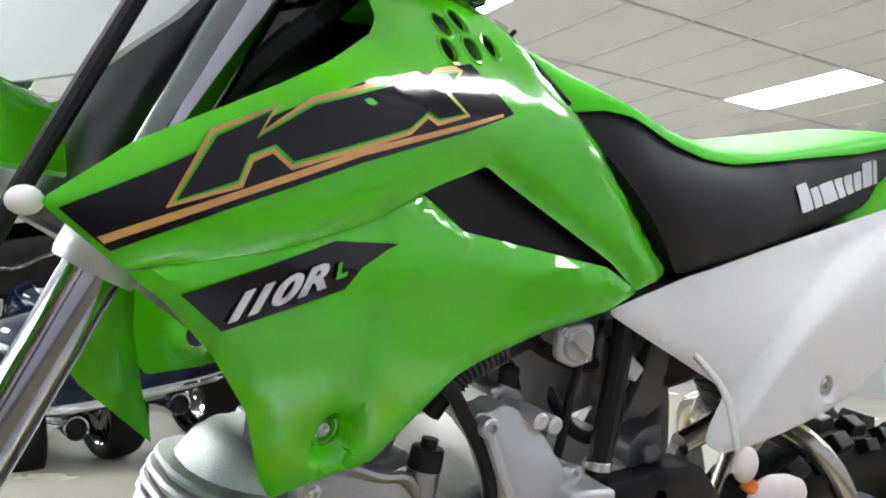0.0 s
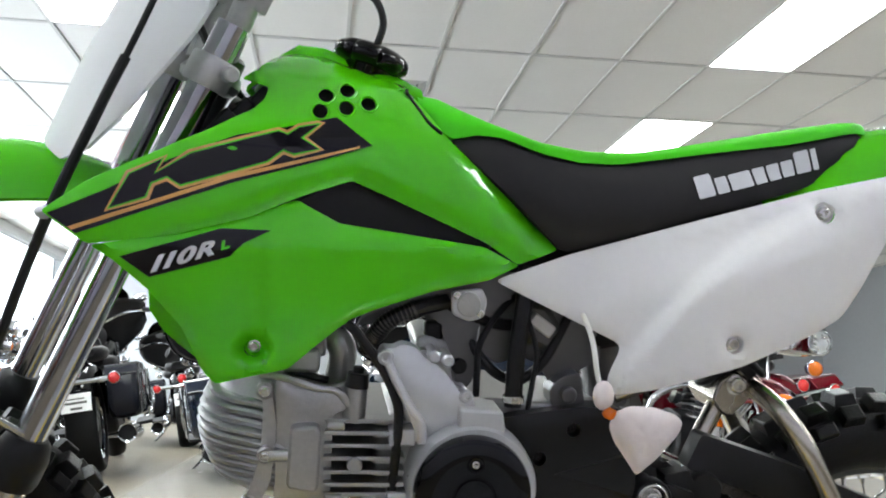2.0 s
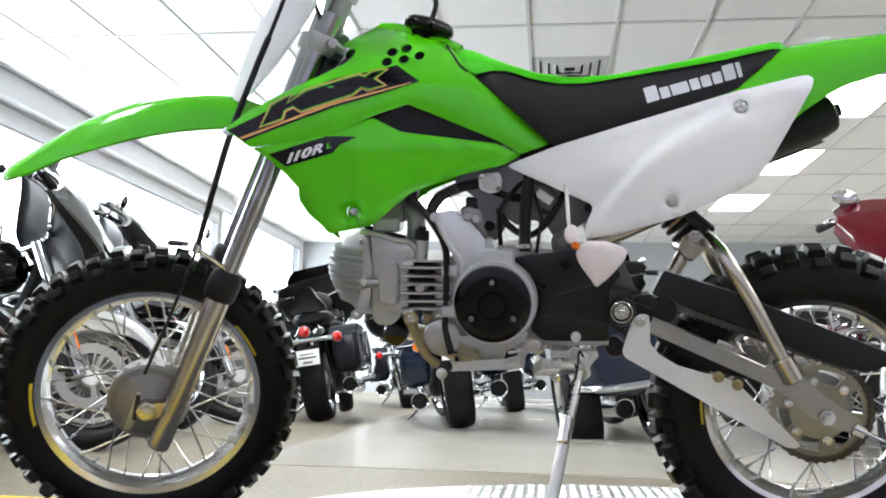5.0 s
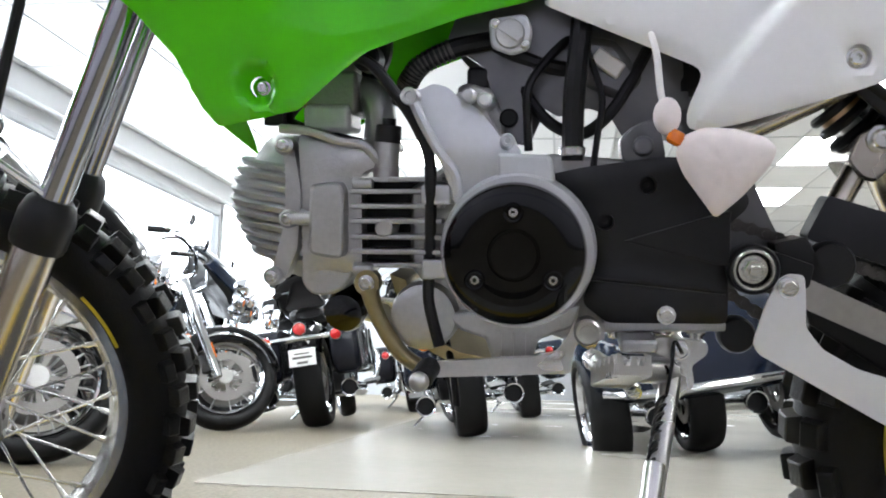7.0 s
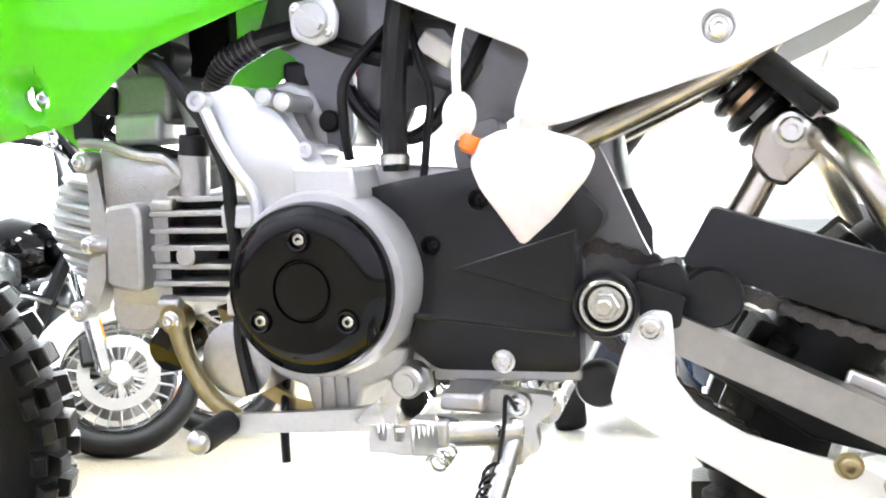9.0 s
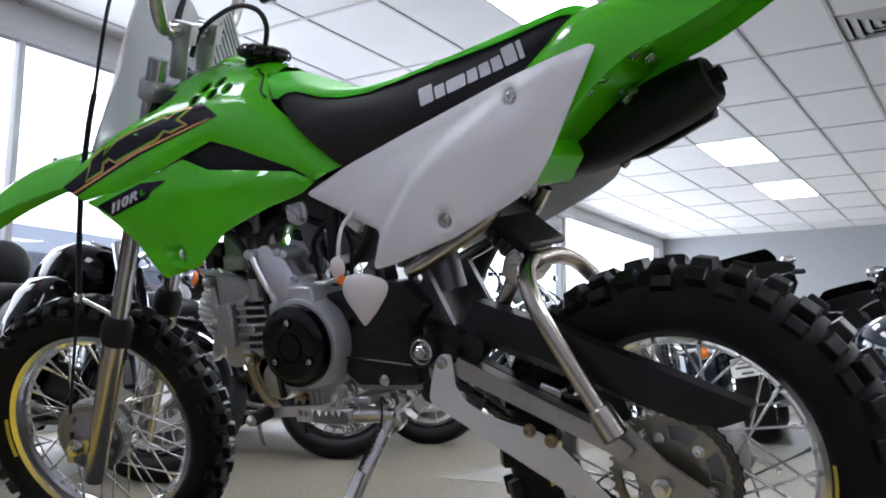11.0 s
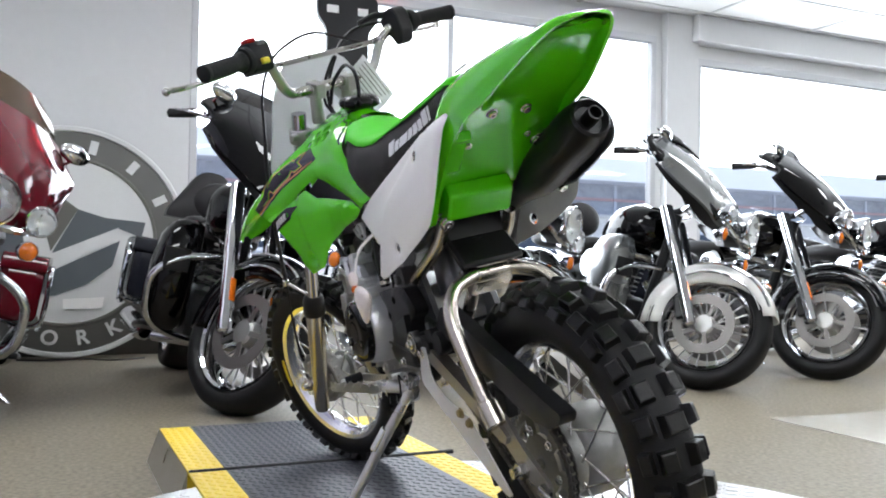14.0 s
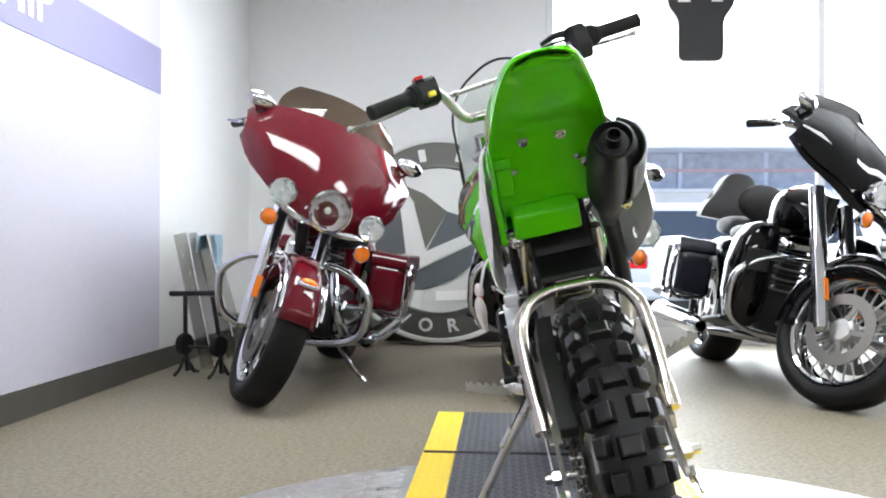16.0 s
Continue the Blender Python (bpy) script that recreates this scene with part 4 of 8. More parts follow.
def tail():
    """An open-bottomed shell: arched top, side skirts, rim and a hollow underside."""
    g, n, rows = Geo(), 21, []
    top = spline([(a, b, c) for a, b, c, _ in TAIL], 3)
    wide = spline([(d, 0, 0) for *_, d in TAIL], 3)
    for (x, zt, zb), (w, _, _) in zip(top, wide):
        ring = []
        for k in range(n):
            a = math.pi * k / (n - 1)
            c, s = math.cos(a), math.sin(a)
            ring.append((x, -w * math.copysign(abs(c) ** 0.5, c), zb + (zt - zb) * abs(s) ** 0.62))
        inner = [(x, y * max(0.3, (w - 0.005) / w), zb + (z - zb) * (1 - 0.0045 / (zt - zb + 0.0045))) for x, y, z in ring]
        rows.append(ring + inner[::-1])
    m = 2 * n
    g.add([p for r in rows for p in r], [(i * m + k, i * m + (k + 1) % m, (i + 1) * m + (k + 1) % m, (i + 1) * m + k) for i in range(len(rows) - 1) for k in range(m)])
    for i in (0, len(rows) - 1):
        g.f += [(i * m + k, i * m + k + 1, i * m + m - 2 - k, i * m + m - 1 - k) for k in range(n - 1)]
    return g


guard_ob = part("rear_mudguard", tail(), GREEN, bike, "glossy green rear mudguard sweeping up to a rounded tip", 0, 50)


def under_plate():
    """The flat moulded plate that closes the front half of the hollow."""
    g, rows, n = Geo(), [], 9
    for x in np.linspace(0.37, 0.742, 24):
        zb = lerp_table([(a, c) for a, b, c, _ in TAIL], x)
        w = lerp_table([(a, d) for a, b, c, d in TAIL], x) - 0.006
        lift = min(0.022, lerp_table([(a, b - c) for a, b, c, _ in TAIL], x) - 0.010)
        rows.append([(x, w * (k / 4 - 1), zb + lift + 0.004 * (abs(k / 4 - 1) < 0.6)) for k in range(n)])
    fr = [p for r in rows for p in r]
    q = [(i * n + k, i * n + k + 1, (i + 1) * n + k + 1, (i + 1) * n + k) for i in range(len(rows) - 1) for k in range(n - 1)]
    m = len(fr)
    return g.add(fr + [(x, y, z - 0.003) for x, y, z in fr], q + [tuple(m + i for i in reversed(f)) for f in q])


part("under_plate", under_plate(), GREEN, guard_ob, "flat moulded plate under the mudguard")
part("plate_step", Geo().prism([(0.455, 0.672), (0.50, 0.712), (0.515, 0.712), (0.515, 0.728), (0.45, 0.69)], -0.086, -0.060), GREEN, guard_ob, "", 0.003)
for p, r in (((0.538, -0.035, 0.744), 0.0065), ((0.537, 0.021, 0.744), 0.0065), ((0.486, -0.055, 0.707), 0.0045), ((0.489, 0.044, 0.710), 0.0045), ((0.39, -0.079, 0.612), 0.0075)):
    bolt(p, (0.6, 0, -0.8), r, ZINC, guard_ob)
part("sticker", Geo().panel([(0.503, 0.812), (0.545, 0.817), (0.545, 0.813), (0.503, 0.808)], lambda x, z: -0.062, 0.0005), WHITE_PL, bike, "small white and red warning sticker")

# wheels
RUBBER_WORN = mat("worn_tread_rubber", (0.006, 0.0058, 0.0056), 0.34, spec=0.3, vary=0.5, grain=25, bump=0.3, bump_scale=300)
PLATE_W = mat("translucent_white_plastic", (0.78, 0.79, 0.80), 0.3, vary=0.02)
see_through(PLATE_W, (0.80, 0.81, 0.82), 0.45)


def wheel(name, hub, rim_r, tyre_r, half, spokes, m, label, sprocket=False):
    w = part(name, Geo().lathe([(rim_r - 0.012, -0.012), (rim_r - 0.006, -0.022), (rim_r + 0.004, -0.026), (rim_r + 0.006, -0.021), (rim_r - 0.004, -0.016), (rim_r - 0.014, -0.006), (rim_r - 0.014, 0.006),
                                (rim_r - 0.004, 0.016), (rim_r + 0.006, 0.021), (rim_r + 0.004, 0.026), (rim_r - 0.006, 0.022), (rim_r - 0.012, 0.012), (rim_r - 0.018, 0.004), (rim_r - 0.018, -0.004), (rim_r - 0.012, -0.012)], hub, (0, 1, 0), 72, False).moved(m), RIM_M, bike, label)
    mid = (rim_r + tyre_r - 0.008) / 2
    a, b = half, (tyre_r - 0.008 - rim_r) / 2 + 0.004
    prof = [(mid + b * math.cos(t), a * (abs(math.sin(t)) ** 0.8) * math.copysign(1, math.sin(t))) for t in np.linspace(-math.pi * 0.84, math.pi * 0.84, 21)]
    part("tyre", Geo().lathe(prof, hub, (0, 1, 0), 72, False).moved(m), RUBBER, w, "knobbly black off-road tyre")
    n = 18 if sprocket else 22
    big = 1.0 if sprocket else 0.82
    rowsk = ((0.0, 0.38, 0.026 * big, 0.021), (0.0, -0.38, 0.026 * big, 0.021), (0.0, 1.0, 0.026 * big, 0.015), (0.0, -1.0, 0.026 * big, 0.015), (0.5, 0.0, 0.025 * big, 0.030), (0.5, 0.74, 0.025 * big, 0.020), (0.5, -0.74, 0.025 * big, 0.020))
    kinds = {}
    for k in range(n):
        for off, lat, long, wide in rowsk:
            ang = 2 * math.pi * (k + off) / n + 0.012 * math.sin(k * 2.7 + lat * 5)
            t = lat * 1.0
            mm = Matrix.Translation(hub) @ Matrix.Rotation(ang, 4, "Y") @ Matrix.Translation((0, a * abs(math.sin(t)) ** 0.8 * math.copysign(1, math.sin(t)), mid + b * math.cos(t))) @ Matrix.Rotation(-t, 4, "X")
            mm = m @ mm
            if (long, wide) in kinds:
                same_mesh(kinds[(long, wide)], "knob", mm, w)
            else:
                lx, ly = long / 2, wide * half / 0.043 / 2
                rings = [(1.14, -0.006), (0.98, 0.008), (0.93, 0.0105), (0.78, 0.0116), (0.40, 0.0118)]
                g = Geo().add([(a * lx * k, b * ly * k, z) for k, z in rings for a, b in ((-1, -1), (1, -1), (1, 1), (-1, 1))], [(4 * r + k, 4 * r + (k + 1) % 4, 4 * r + 4 + (k + 1) % 4, 4 * r + 4 + k) for r in range(4) for k in range(4)] + [(16, 17, 18, 19)])
                kinds[(long, wide)] = part("knob", g, RUBBER_WORN, w, "rubber tread block", sharp=14, at=mm)
    hubg = Geo().lathe([(0.012, -0.062), (0.024, -0.060), (0.040, -0.044), (0.056, -0.040), (0.058, -0.030), (0.056, -0.022), (0.064, -0.012), (0.066, 0.0), (0.066, 0.038), (0.062, 0.050), (0.03, 0.058), (0.012, 0.062)] if sprocket else
                       [(0.012, -0.058), (0.060, -0.054), (0.066, -0.046), (0.066, -0.022), (0.030, -0.016), (0.026, 0.0), (0.030, 0.02), (0.040, 0.026), (0.040, 0.032), (0.022, 0.04), (0.012, 0.055)], hub, (0, 1, 0), 40)
    part("hub", hubg.moved(m), HUB_M, w, "dull cast alloy wheel hub")
    for k in range(spokes):
        side = 1 if k % 2 else -1
        cross = 1 if (k // 2) % 2 else -1
        a0 = 2 * math.pi * k / spokes
        a1 = a0 + cross * 0.62
        r0, y0 = (0.066 if side > 0 and sprocket else 0.058 if side < 0 else 0.038), side * 0.032
        p0 = Vector(hub) + Vector((r0 * math.cos(a1), y0, r0 * math.sin(a1)))
        p1 = Vector(hub) + Vector(((rim_r - 0.012) * math.cos(a0), side * 0.004, (rim_r - 0.012) * math.sin(a0)))
        d = (p1 - p0).normalized()
        part("spoke", Geo().cyl(p0, p1, 0.0017, seg=6).cyl(p1 - d * 0.016, p1, 0.0030, seg=6).moved(m), ZINC, w)
    for a0, a1 in (((2.93, 3.33), (0.32, 0.66)) if not sprocket else ((3.08, 3.34), (-0.15, 0.10))):
        arc = Geo()
        vs = []
        for t in np.linspace(a0, a1, 14):
            for r in (rim_r + 0.006, rim_r + 0.0105):
                vs.append(Vector(hub) + Vector((r * math.cos(t), -0.0008 - a * math.sin(math.acos(max(-1.0, min(1.0, (r - mid) / b)))) ** 0.8, r * math.sin(t))))
        arc.add(vs, [(2 * i, 2 * i + 1, 2 * i + 3, 2 * i + 2) for i in range(13)])
        arc.add([p + Vector((0, -0.0008, 0)) for p in vs], [(2 * i, 2 * i + 2, 2 * i + 3, 2 * i + 1) for i in range(13)])
        part("paint_mark", arc.moved(m), YELLOW_M, w, "yellow tyre marking arc")
    return w


ID4 = Matrix.Identity(4)
fw = wheel("front_wheel", HUB_F, 0.180, 0.247, 0.036, 36, TURNED, "polished wire-spoked front rim")
rw = wheel("rear_wheel", HUB_R, 0.165, 0.247, 0.043, 36, ID4, "polished wire-spoked rear rim", True)
# brake drum plate and arm on the front hub
bp = part("brake_plate", Geo().lathe([(0.066, -0.046), (0.066, -0.052), (0.061, -0.055), (0.058, -0.053), (0.046, -0.056), (0.030, -0.066), (0.020, -0.068), (0.012, -0.076)], HUB_F, (0, 1, 0), 40).moved(TURNED), CAST_DK, fw, "cast drum brake plate")
for k, (x, z, r) in enumerate(((-0.032, -0.028, 0.011), (-0.020, 0.040, 0.007), (0.036, -0.030, 0.008), (0.040, 0.022, 0.006))):
    part("plate_boss", Geo().cyl(HUB_F + Vector((x, -0.052, z)), HUB_F + Vector((x, -0.066 if k else -0.074, z)), r, seg=16, bev=0.002).moved(TURNED), CAST_DK, bp)
part("plate_rib", Geo().box(HUB_F + Vector((0.028, -0.060, 0.004)), (0.062, 0.010, 0.020)).moved(TURNED), CAST_DK, bp, "", 0.003)
for k in range(18):
    a0 = 2 * math.pi * k / 18
    part("spoke_seat", Geo().cyl(HUB_F + Vector((0.064 * math.cos(a0), -0.047, 0.064 * math.sin(a0))), HUB_F + Vector((0.064 * math.cos(a0), -0.036, 0.064 * math.sin(a0))), 0.005, seg=8).moved(TURNED), CAST_DK, bp)
part("brake_arm", Geo().panel([(HUB_F.x - 0.040, HUB_F.z - 0.034), (HUB_F.x - 0.034, HUB_F.z - 0.020), (HUB_F.x - 0.014, HUB_F.z + 0.028), (HUB_F.x - 0.008, HUB_F.z + 0.026), (HUB_F.x - 0.024, HUB_F.z - 0.026), (HUB_F.x - 0.030, HUB_F.z - 0.036)], lambda x, z: -0.079, 0.004, step=0.02).moved(TURNED), STEEL, bp, "steel brake arm")
part("arm_spring", Geo().cyl(HUB_F + Vector((-0.012, -0.080, 0.024)), HUB_F + Vector((-0.022, -0.080, -0.018)), 0.0038, seg=10).moved(TURNED), ENGINE_DK, bp, "dark return spring")
part("axle_nut", Geo().cyl(HUB_F + Vector((0, -0.112, 0)), HUB_F + Vector((0, 0.112, 0)), 0.0065, seg=12).cyl(HUB_F + Vector((0, -0.107, 0)), HUB_F + Vector((0, -0.097, 0)), 0.011, seg=6).moved(TURNED), ZINC, fw)

# fork


def leg(side):
    base = HUB_F + Vector((0.043, side * 0.087, 0))

    def at(s):
        return base + AXIS_D * s
    lower = part("fork_lower", Geo().lathe([(0.010, -0.078), (0.017, -0.074), (0.0185, -0.06), (0.0185, 0.0), (0.020, 0.06), (0.0215, 0.15), (0.0215, 0.205), (0.0195, 0.212)], base, AXIS_D, 28).cyl(base + Vector((-0.043, -0.012, 0.0)), base + Vector((-0.043, 0.012, 0.0)), 0.016, seg=18, bev=0.002).box(base + Vector((-0.022, 0, 0.0)), (0.04, 0.018, 0.026)).moved(TURNED), FORKLEG, bike, "brushed silver lower fork leg")
    part("dust_seal", Geo().lathe([(0.0245, 0.200), (0.0265, 0.207), (0.0265, 0.232), (0.0225, 0.245), (0.0175, 0.25)], base, AXIS_D, 24).moved(TURNED), BLACK_PL, lower)
    part("fork_upper", Geo().cyl(at(0.2), at(0.69), 0.0155, seg=24).moved(TURNED), FORK_TUBE, bike, "polished steel upper fork tube")
    for s, h in ((0.46, 0.03), (0.64, 0.03)):
        part("clamp_ring", Geo().lathe([(0.016, -h / 2), (0.0215, -h / 2), (0.023, -h / 2 + 0.004), (0.023, h / 2 - 0.004), (0.0215, h / 2), (0.016, h / 2)], at(s), AXIS_D, 24, False).cyl(at(s) + Vector((0.012, side * 0.018, 0)), at(s) + Vector((0.014, side * 0.034, 0)), 0.008, seg=14, bev=0.002).moved(TURNED), CLAMP_M, bike, "cast clamp round the fork tube")


leg(-1)
leg(1)
for s in (0.46, 0.64):
    c = HUB_F + Vector((0.043, 0, 0)) + AXIS_D * s
    part("triple_clamp", Geo().tube([c + Vector((0, -0.087, 0)), c + Vector((0.028, -0.04, -0.012)), c + Vector((0.032, 0, -0.014)), c + Vector((0.028, 0.04, -0.012)), c + Vector((0, 0.087, 0))], 0.014, 10).moved(TURNED), CLAMP_M, bike, "cast triple clamp")
part("steering_head", Geo().cyl(AXIS_P + AXIS_D * 0.44, AXIS_P + AXIS_D * 0.66, 0.024, seg=20, bev=0.004), FRAME_GR, bike)
top = HUB_F + Vector((0.05, 0, 0)) + AXIS_D * 0.665
for side in (-1, 1):
    part("bar_clamp", Geo().cyl(top + Vector((0.005, side * 0.045, -0.01)), top + Vector((0.03, side * 0.045, 0.055)), 0.014, seg=14, bev=0.003).box(top + Vector((0.033, side * 0.045, 0.058)), (0.036, 0.026, 0.034), pose(0, 0, 0, 0, 25, 0)).moved(TURNED), ALU, bike, "cast handlebar clamp", 0.002)
hb = top + Vector((0.033, 0, 0.062))
BAR = [hb + Vector(p) for p in ((0.088, -0.346, 0.070), (0.06, -0.235, 0.080), (0.045, -0.19, 0.085), (0.025, -0.155, 0.062), (0.008, -0.125, 0.012), (0, -0.09, 0.0), (0, 0, 0), (0, 0.09, 0.0), (0.008, 0.125, 0.012), (0.025, 0.155, 0.062), (0.045, 0.19, 0.085), (0.06, 0.235, 0.084), (0.082, 0.343, 0.080))]
part("handlebar", Geo().tube(BAR, 0.011, 14).moved(TURNED), STEEL, bike, "silver tubular handlebar")
part("cross_bar", Geo().cyl(BAR[3], BAR[9], 0.0055, seg=10).moved(TURNED), STEEL, bike, "thin handlebar cross brace")
for side, ia, ib in ((-1, 0, 1), (1, 12, 11)):
    d = (BAR[ib] - BAR[ia]).normalized()
    gp = Geo().lathe([(0.013, 0.0), (0.0165, 0.002), (0.0168, 0.010)] + [(0.0155 + 0.0008 * (k % 2), 0.012 + 0.004 * k) for k in range(22)] + [(0.0175, 0.102), (0.020, 0.106), (0.020, 0.110), (0.012, 0.112)], BAR[ia] - d * 0.002, d, 20)
    part("grip", gp.moved(TURNED), GRIP, bike, "ribbed black rubber grip")
    q = BAR[ia] + d * 0.135
    part("grip_flange", Geo().lathe([(0.013, -0.026), (0.024, -0.024), (0.0255, -0.018), (0.0255, -0.010), (0.022, -0.006), (0.013, -0.004)], q, d, 24).moved(TURNED), GRIP, bike)
    if side < 0:
        part("switch_housing", Geo().prism(rounded([(-0.030, -0.032), (0.016, -0.030), (0.022, -0.014), (0.022, 0.020), (0.012, 0.030), (-0.022, 0.030), (-0.032, 0.016)], 0.007, 3), -0.022, 0.024).moved(TURNED @ Matrix.Translation(q + d * 0.018)), BLACK_PL, bike, "black switch housing on the handlebar", 0.003)
        part("kill_switch", Geo().box(q + d * 0.006 + Vector((0.004, 0, 0.032)), (0.026, 0.022, 0.009)).moved(TURNED), RED_LENS, bike, "red stop switch", 0.003)
        part("switch_plate", Geo().box(q + d * 0.026 + Vector((0.020, 0, 0.010)), (0.006, 0.022, 0.026)).moved(TURNED), mat("grey_switch_plastic", (0.12, 0.12, 0.125), 0.45, vary=0.08), bike, "grey switch plate", 0.002)
        part("choke_knob", Geo().box(q + d * 0.020 + Vector((0.024, 0, -0.013)), (0.010, 0.018, 0.012)).moved(TURNED), YELLOW_M, bike, "yellow switch button", 0.003)
    else:
        part("throttle_housing", Geo().prism(rounded([(-0.034, 0.010), (-0.020, 0.034), (0.012, 0.036), (0.024, 0.020), (0.026, -0.018), (0.014, -0.044), (-0.004, -0.048), (-0.012, -0.026), (-0.030, -0.014)], 0.007, 3), -0.020, 0.020).moved(TURNED @ Matrix.Translation(q + d * 0.016)), BLACK_PL, bike, "black throttle and brake lever housing", 0.004)
        part("cable_boot", Geo().tube([q + d * 0.03 + Vector((-0.016, 0, 0.026)), q + d * 0.055 + Vector((-0.022, 0, 0.030)), q + d * 0.09 + Vector((-0.030, 0, 0.022))], 0.007, 10, radii=[0.009, 0.0075, 0.005]).moved(TURNED), BLACK_PL, bike, "black rubber cable boot")
    part("lever_perch", Geo().box(q + d * 0.01 + Vector((-0.026, 0, -0.006)), (0.024, 0.034, 0.016)).moved(TURNED), BLACK_PL, bike, "", 0.004)
    lv = [q + Vector((-0.02, side * -0.01, 0)), q + Vector((-0.045, side * 0.01, -0.008)), q + Vector((-0.055, side * 0.06, -0.014)), q + Vector((-0.05, side * 0.125, -0.018)), q + Vector((-0.058, side * 0.162, -0.016))]
    part("brake_lever", Geo().tube(lv, 0.005, 8, radii=[0.008, 0.007, 0.0055, 0.005, 0.006]).sphere(lv[-1], 0.0085, 12, 8).moved(TURNED), STEEL, bike, "silver ball-ended lever")
# cables
FWD = Vector((-math.cos(RAKE), 0, math.sin(RAKE)))


def fork_at(fwd, y, s):
    """A point by its distance ahead of the steering axis, to the side and up along the axis."""
    return TURNED @ (AXIS_P + FWD * fwd + Vector((0, y, 0)) + AXIS_D * s)


cable = part("front_brake_cable", Geo().tube([TURNED @ (BAR[10] + Vector((-0.04, 0.03, 0.005))), TURNED @ (BAR[9] + Vector((-0.05, 0.0, 0.01))), fork_at(0.095, 0.03, 0.82), fork_at(0.128, -0.04, 0.79), fork_at(0.116, -0.09, 0.755), fork_at(0.105, -0.116, 0.71), fork_at(0.103, -0.121, 0.66), fork_at(0.103, -0.122, 0.60)], 0.0031, 8), BLACK_PL, bike, "thin black front brake cable")
part("cable_sleeve", Geo().tube([fork_at(0.103, -0.122, 0.605), fork_at(0.104, -0.124, 0.55), fork_at(0.102, -0.122, 0.43), fork_at(0.086, -0.115, 0.26)], 0.0048, 10), BLACK_PL, cable, "thick black cable sleeve")
part("cable_end", Geo().tube([fork_at(0.086, -0.115, 0.26), fork_at(0.085, -0.108, 0.16), fork_at(0.088, -0.088, 0.03)], 0.0028, 8), BLACK_PL, cable)
part("cable_guide", Geo().lathe([(0.0055, -0.008), (0.008, -0.006), (0.008, 0.006), (0.0055, 0.008)], fork_at(0.0862, -0.1155, 0.262), TURNED.to_3x3() @ AXIS_D, 12, False).cyl(fork_at(0.082, -0.114, 0.26), fork_at(0.03, -0.095, 0.24), 0.004, seg=8), ZINC, cable)
for dy in (0.0, 0.012):
    part("throttle_cable", Geo().tube([TURNED @ p for p in (BAR[10] + Vector((-0.02, dy, 0.015)), BAR[9] + Vector((-0.06, -0.04, 0.035)), hb + Vector((-0.05, 0.02 - dy, -0.02)))] + [Vector((-0.20, 0.02 + dy, 0.80)), Vector((-0.15, 0.03, 0.74))], 0.0035, 8), BLACK_PL, bike)
# number plate ahead of the fork, with a printed notice on its back


def number_plate():
    g, rows, n = Geo(), [], 15
    for s in np.linspace(0.495, 0.775, 15):
        w = lerp_table([(0.495, 0.085), (0.515, 0.115), (0.56, 0.128), (0.68, 0.13), (0.73, 0.112), (0.765, 0.085), (0.775, 0.066)], s)
        fc, fr_ = lerp_table([(0.49, 0.12), (0.60, 0.122), (0.68, 0.115), (0.78, 0.095)], s), lerp_table([(0.49, 0.098), (0.60, 0.074), (0.65, 0.062), (0.70, 0.058), (0.78, 0.045)], s)
        rows.append([AXIS_P + FWD * (fc - (fc - fr_) * (w * (k / 7 - 1) / 0.13) ** 2) + Vector((0, w * (k / 7 - 1), 0)) + AXIS_D * s for k in range(n)])
    fr = [p for r in rows for p in r]
    bk = [p + Vector((0.004, 0, 0)) for p in fr]
    m = len(fr)
    q = [(i * n + k, (i + 1) * n + k, (i + 1) * n + k + 1, i * n + k + 1) for i in range(len(rows) - 1) for k in range(n - 1)]
    rim = [i * n for i in range(len(rows))] + [(len(rows) - 1) * n + k for k in range(1, n)] + [i * n + n - 1 for i in reversed(range(len(rows) - 1))] + [k for k in reversed(range(1, n - 1))]
    return g.add(fr + bk, q + [tuple(m + i for i in reversed(f)) for f in q] + [(a, b, b + m, a + m) for a, b in zip(rim, rim[1:] + rim[:1])])


plate = part("number_plate", number_plate().moved(TURNED), PLATE_W, bike, "white curved front number plate")
T0, T1, TD = Vector((-0.211, 0.083, 0.971)), Vector((-0.259, 0.156, 0.883)), Vector((-0.024, -0.085, -0.055))


def on_sheet(u, v, lift=0.0):
    """A point of the printed sheet: u along its long edge, v across; it bows a little."""
    n = (T1 - T0).cross(TD).normalized()
    return T0.lerp(T1, u) + TD * v + n * (lift - 0.012 * math.sin(math.pi * v))


g = Geo()
grid = [on_sheet(u, v) for v in np.linspace(0, 1, 7) for u in np.linspace(0, 1, 7)]
back = [on_sheet(u, v, -0.0012) for v in np.linspace(0, 1, 7) for u in np.linspace(0, 1, 7)]
q = [(i * 7 + k, i * 7 + k + 1, i * 7 + k + 8, i * 7 + k + 7) for i in range(6) for k in range(6)]
g.add(grid + back, q + [tuple(49 + i for i in reversed(f)) for f in q])
part("printed_notice", g, PLATE_W, plate, "white printed notice sheet with grey lines")
for k in range(10):
    for lift in (0.0007, -0.0019):
        v = 0.08 + 0.085 * k
        part("notice_bar", Geo().tube([on_sheet(u, v, lift) for u in (0.10, 0.4, 0.7, 0.92 - 0.05 * (k % 3))], 0.0009, 4, smooth=2), SIGN_TAUPE, plate)
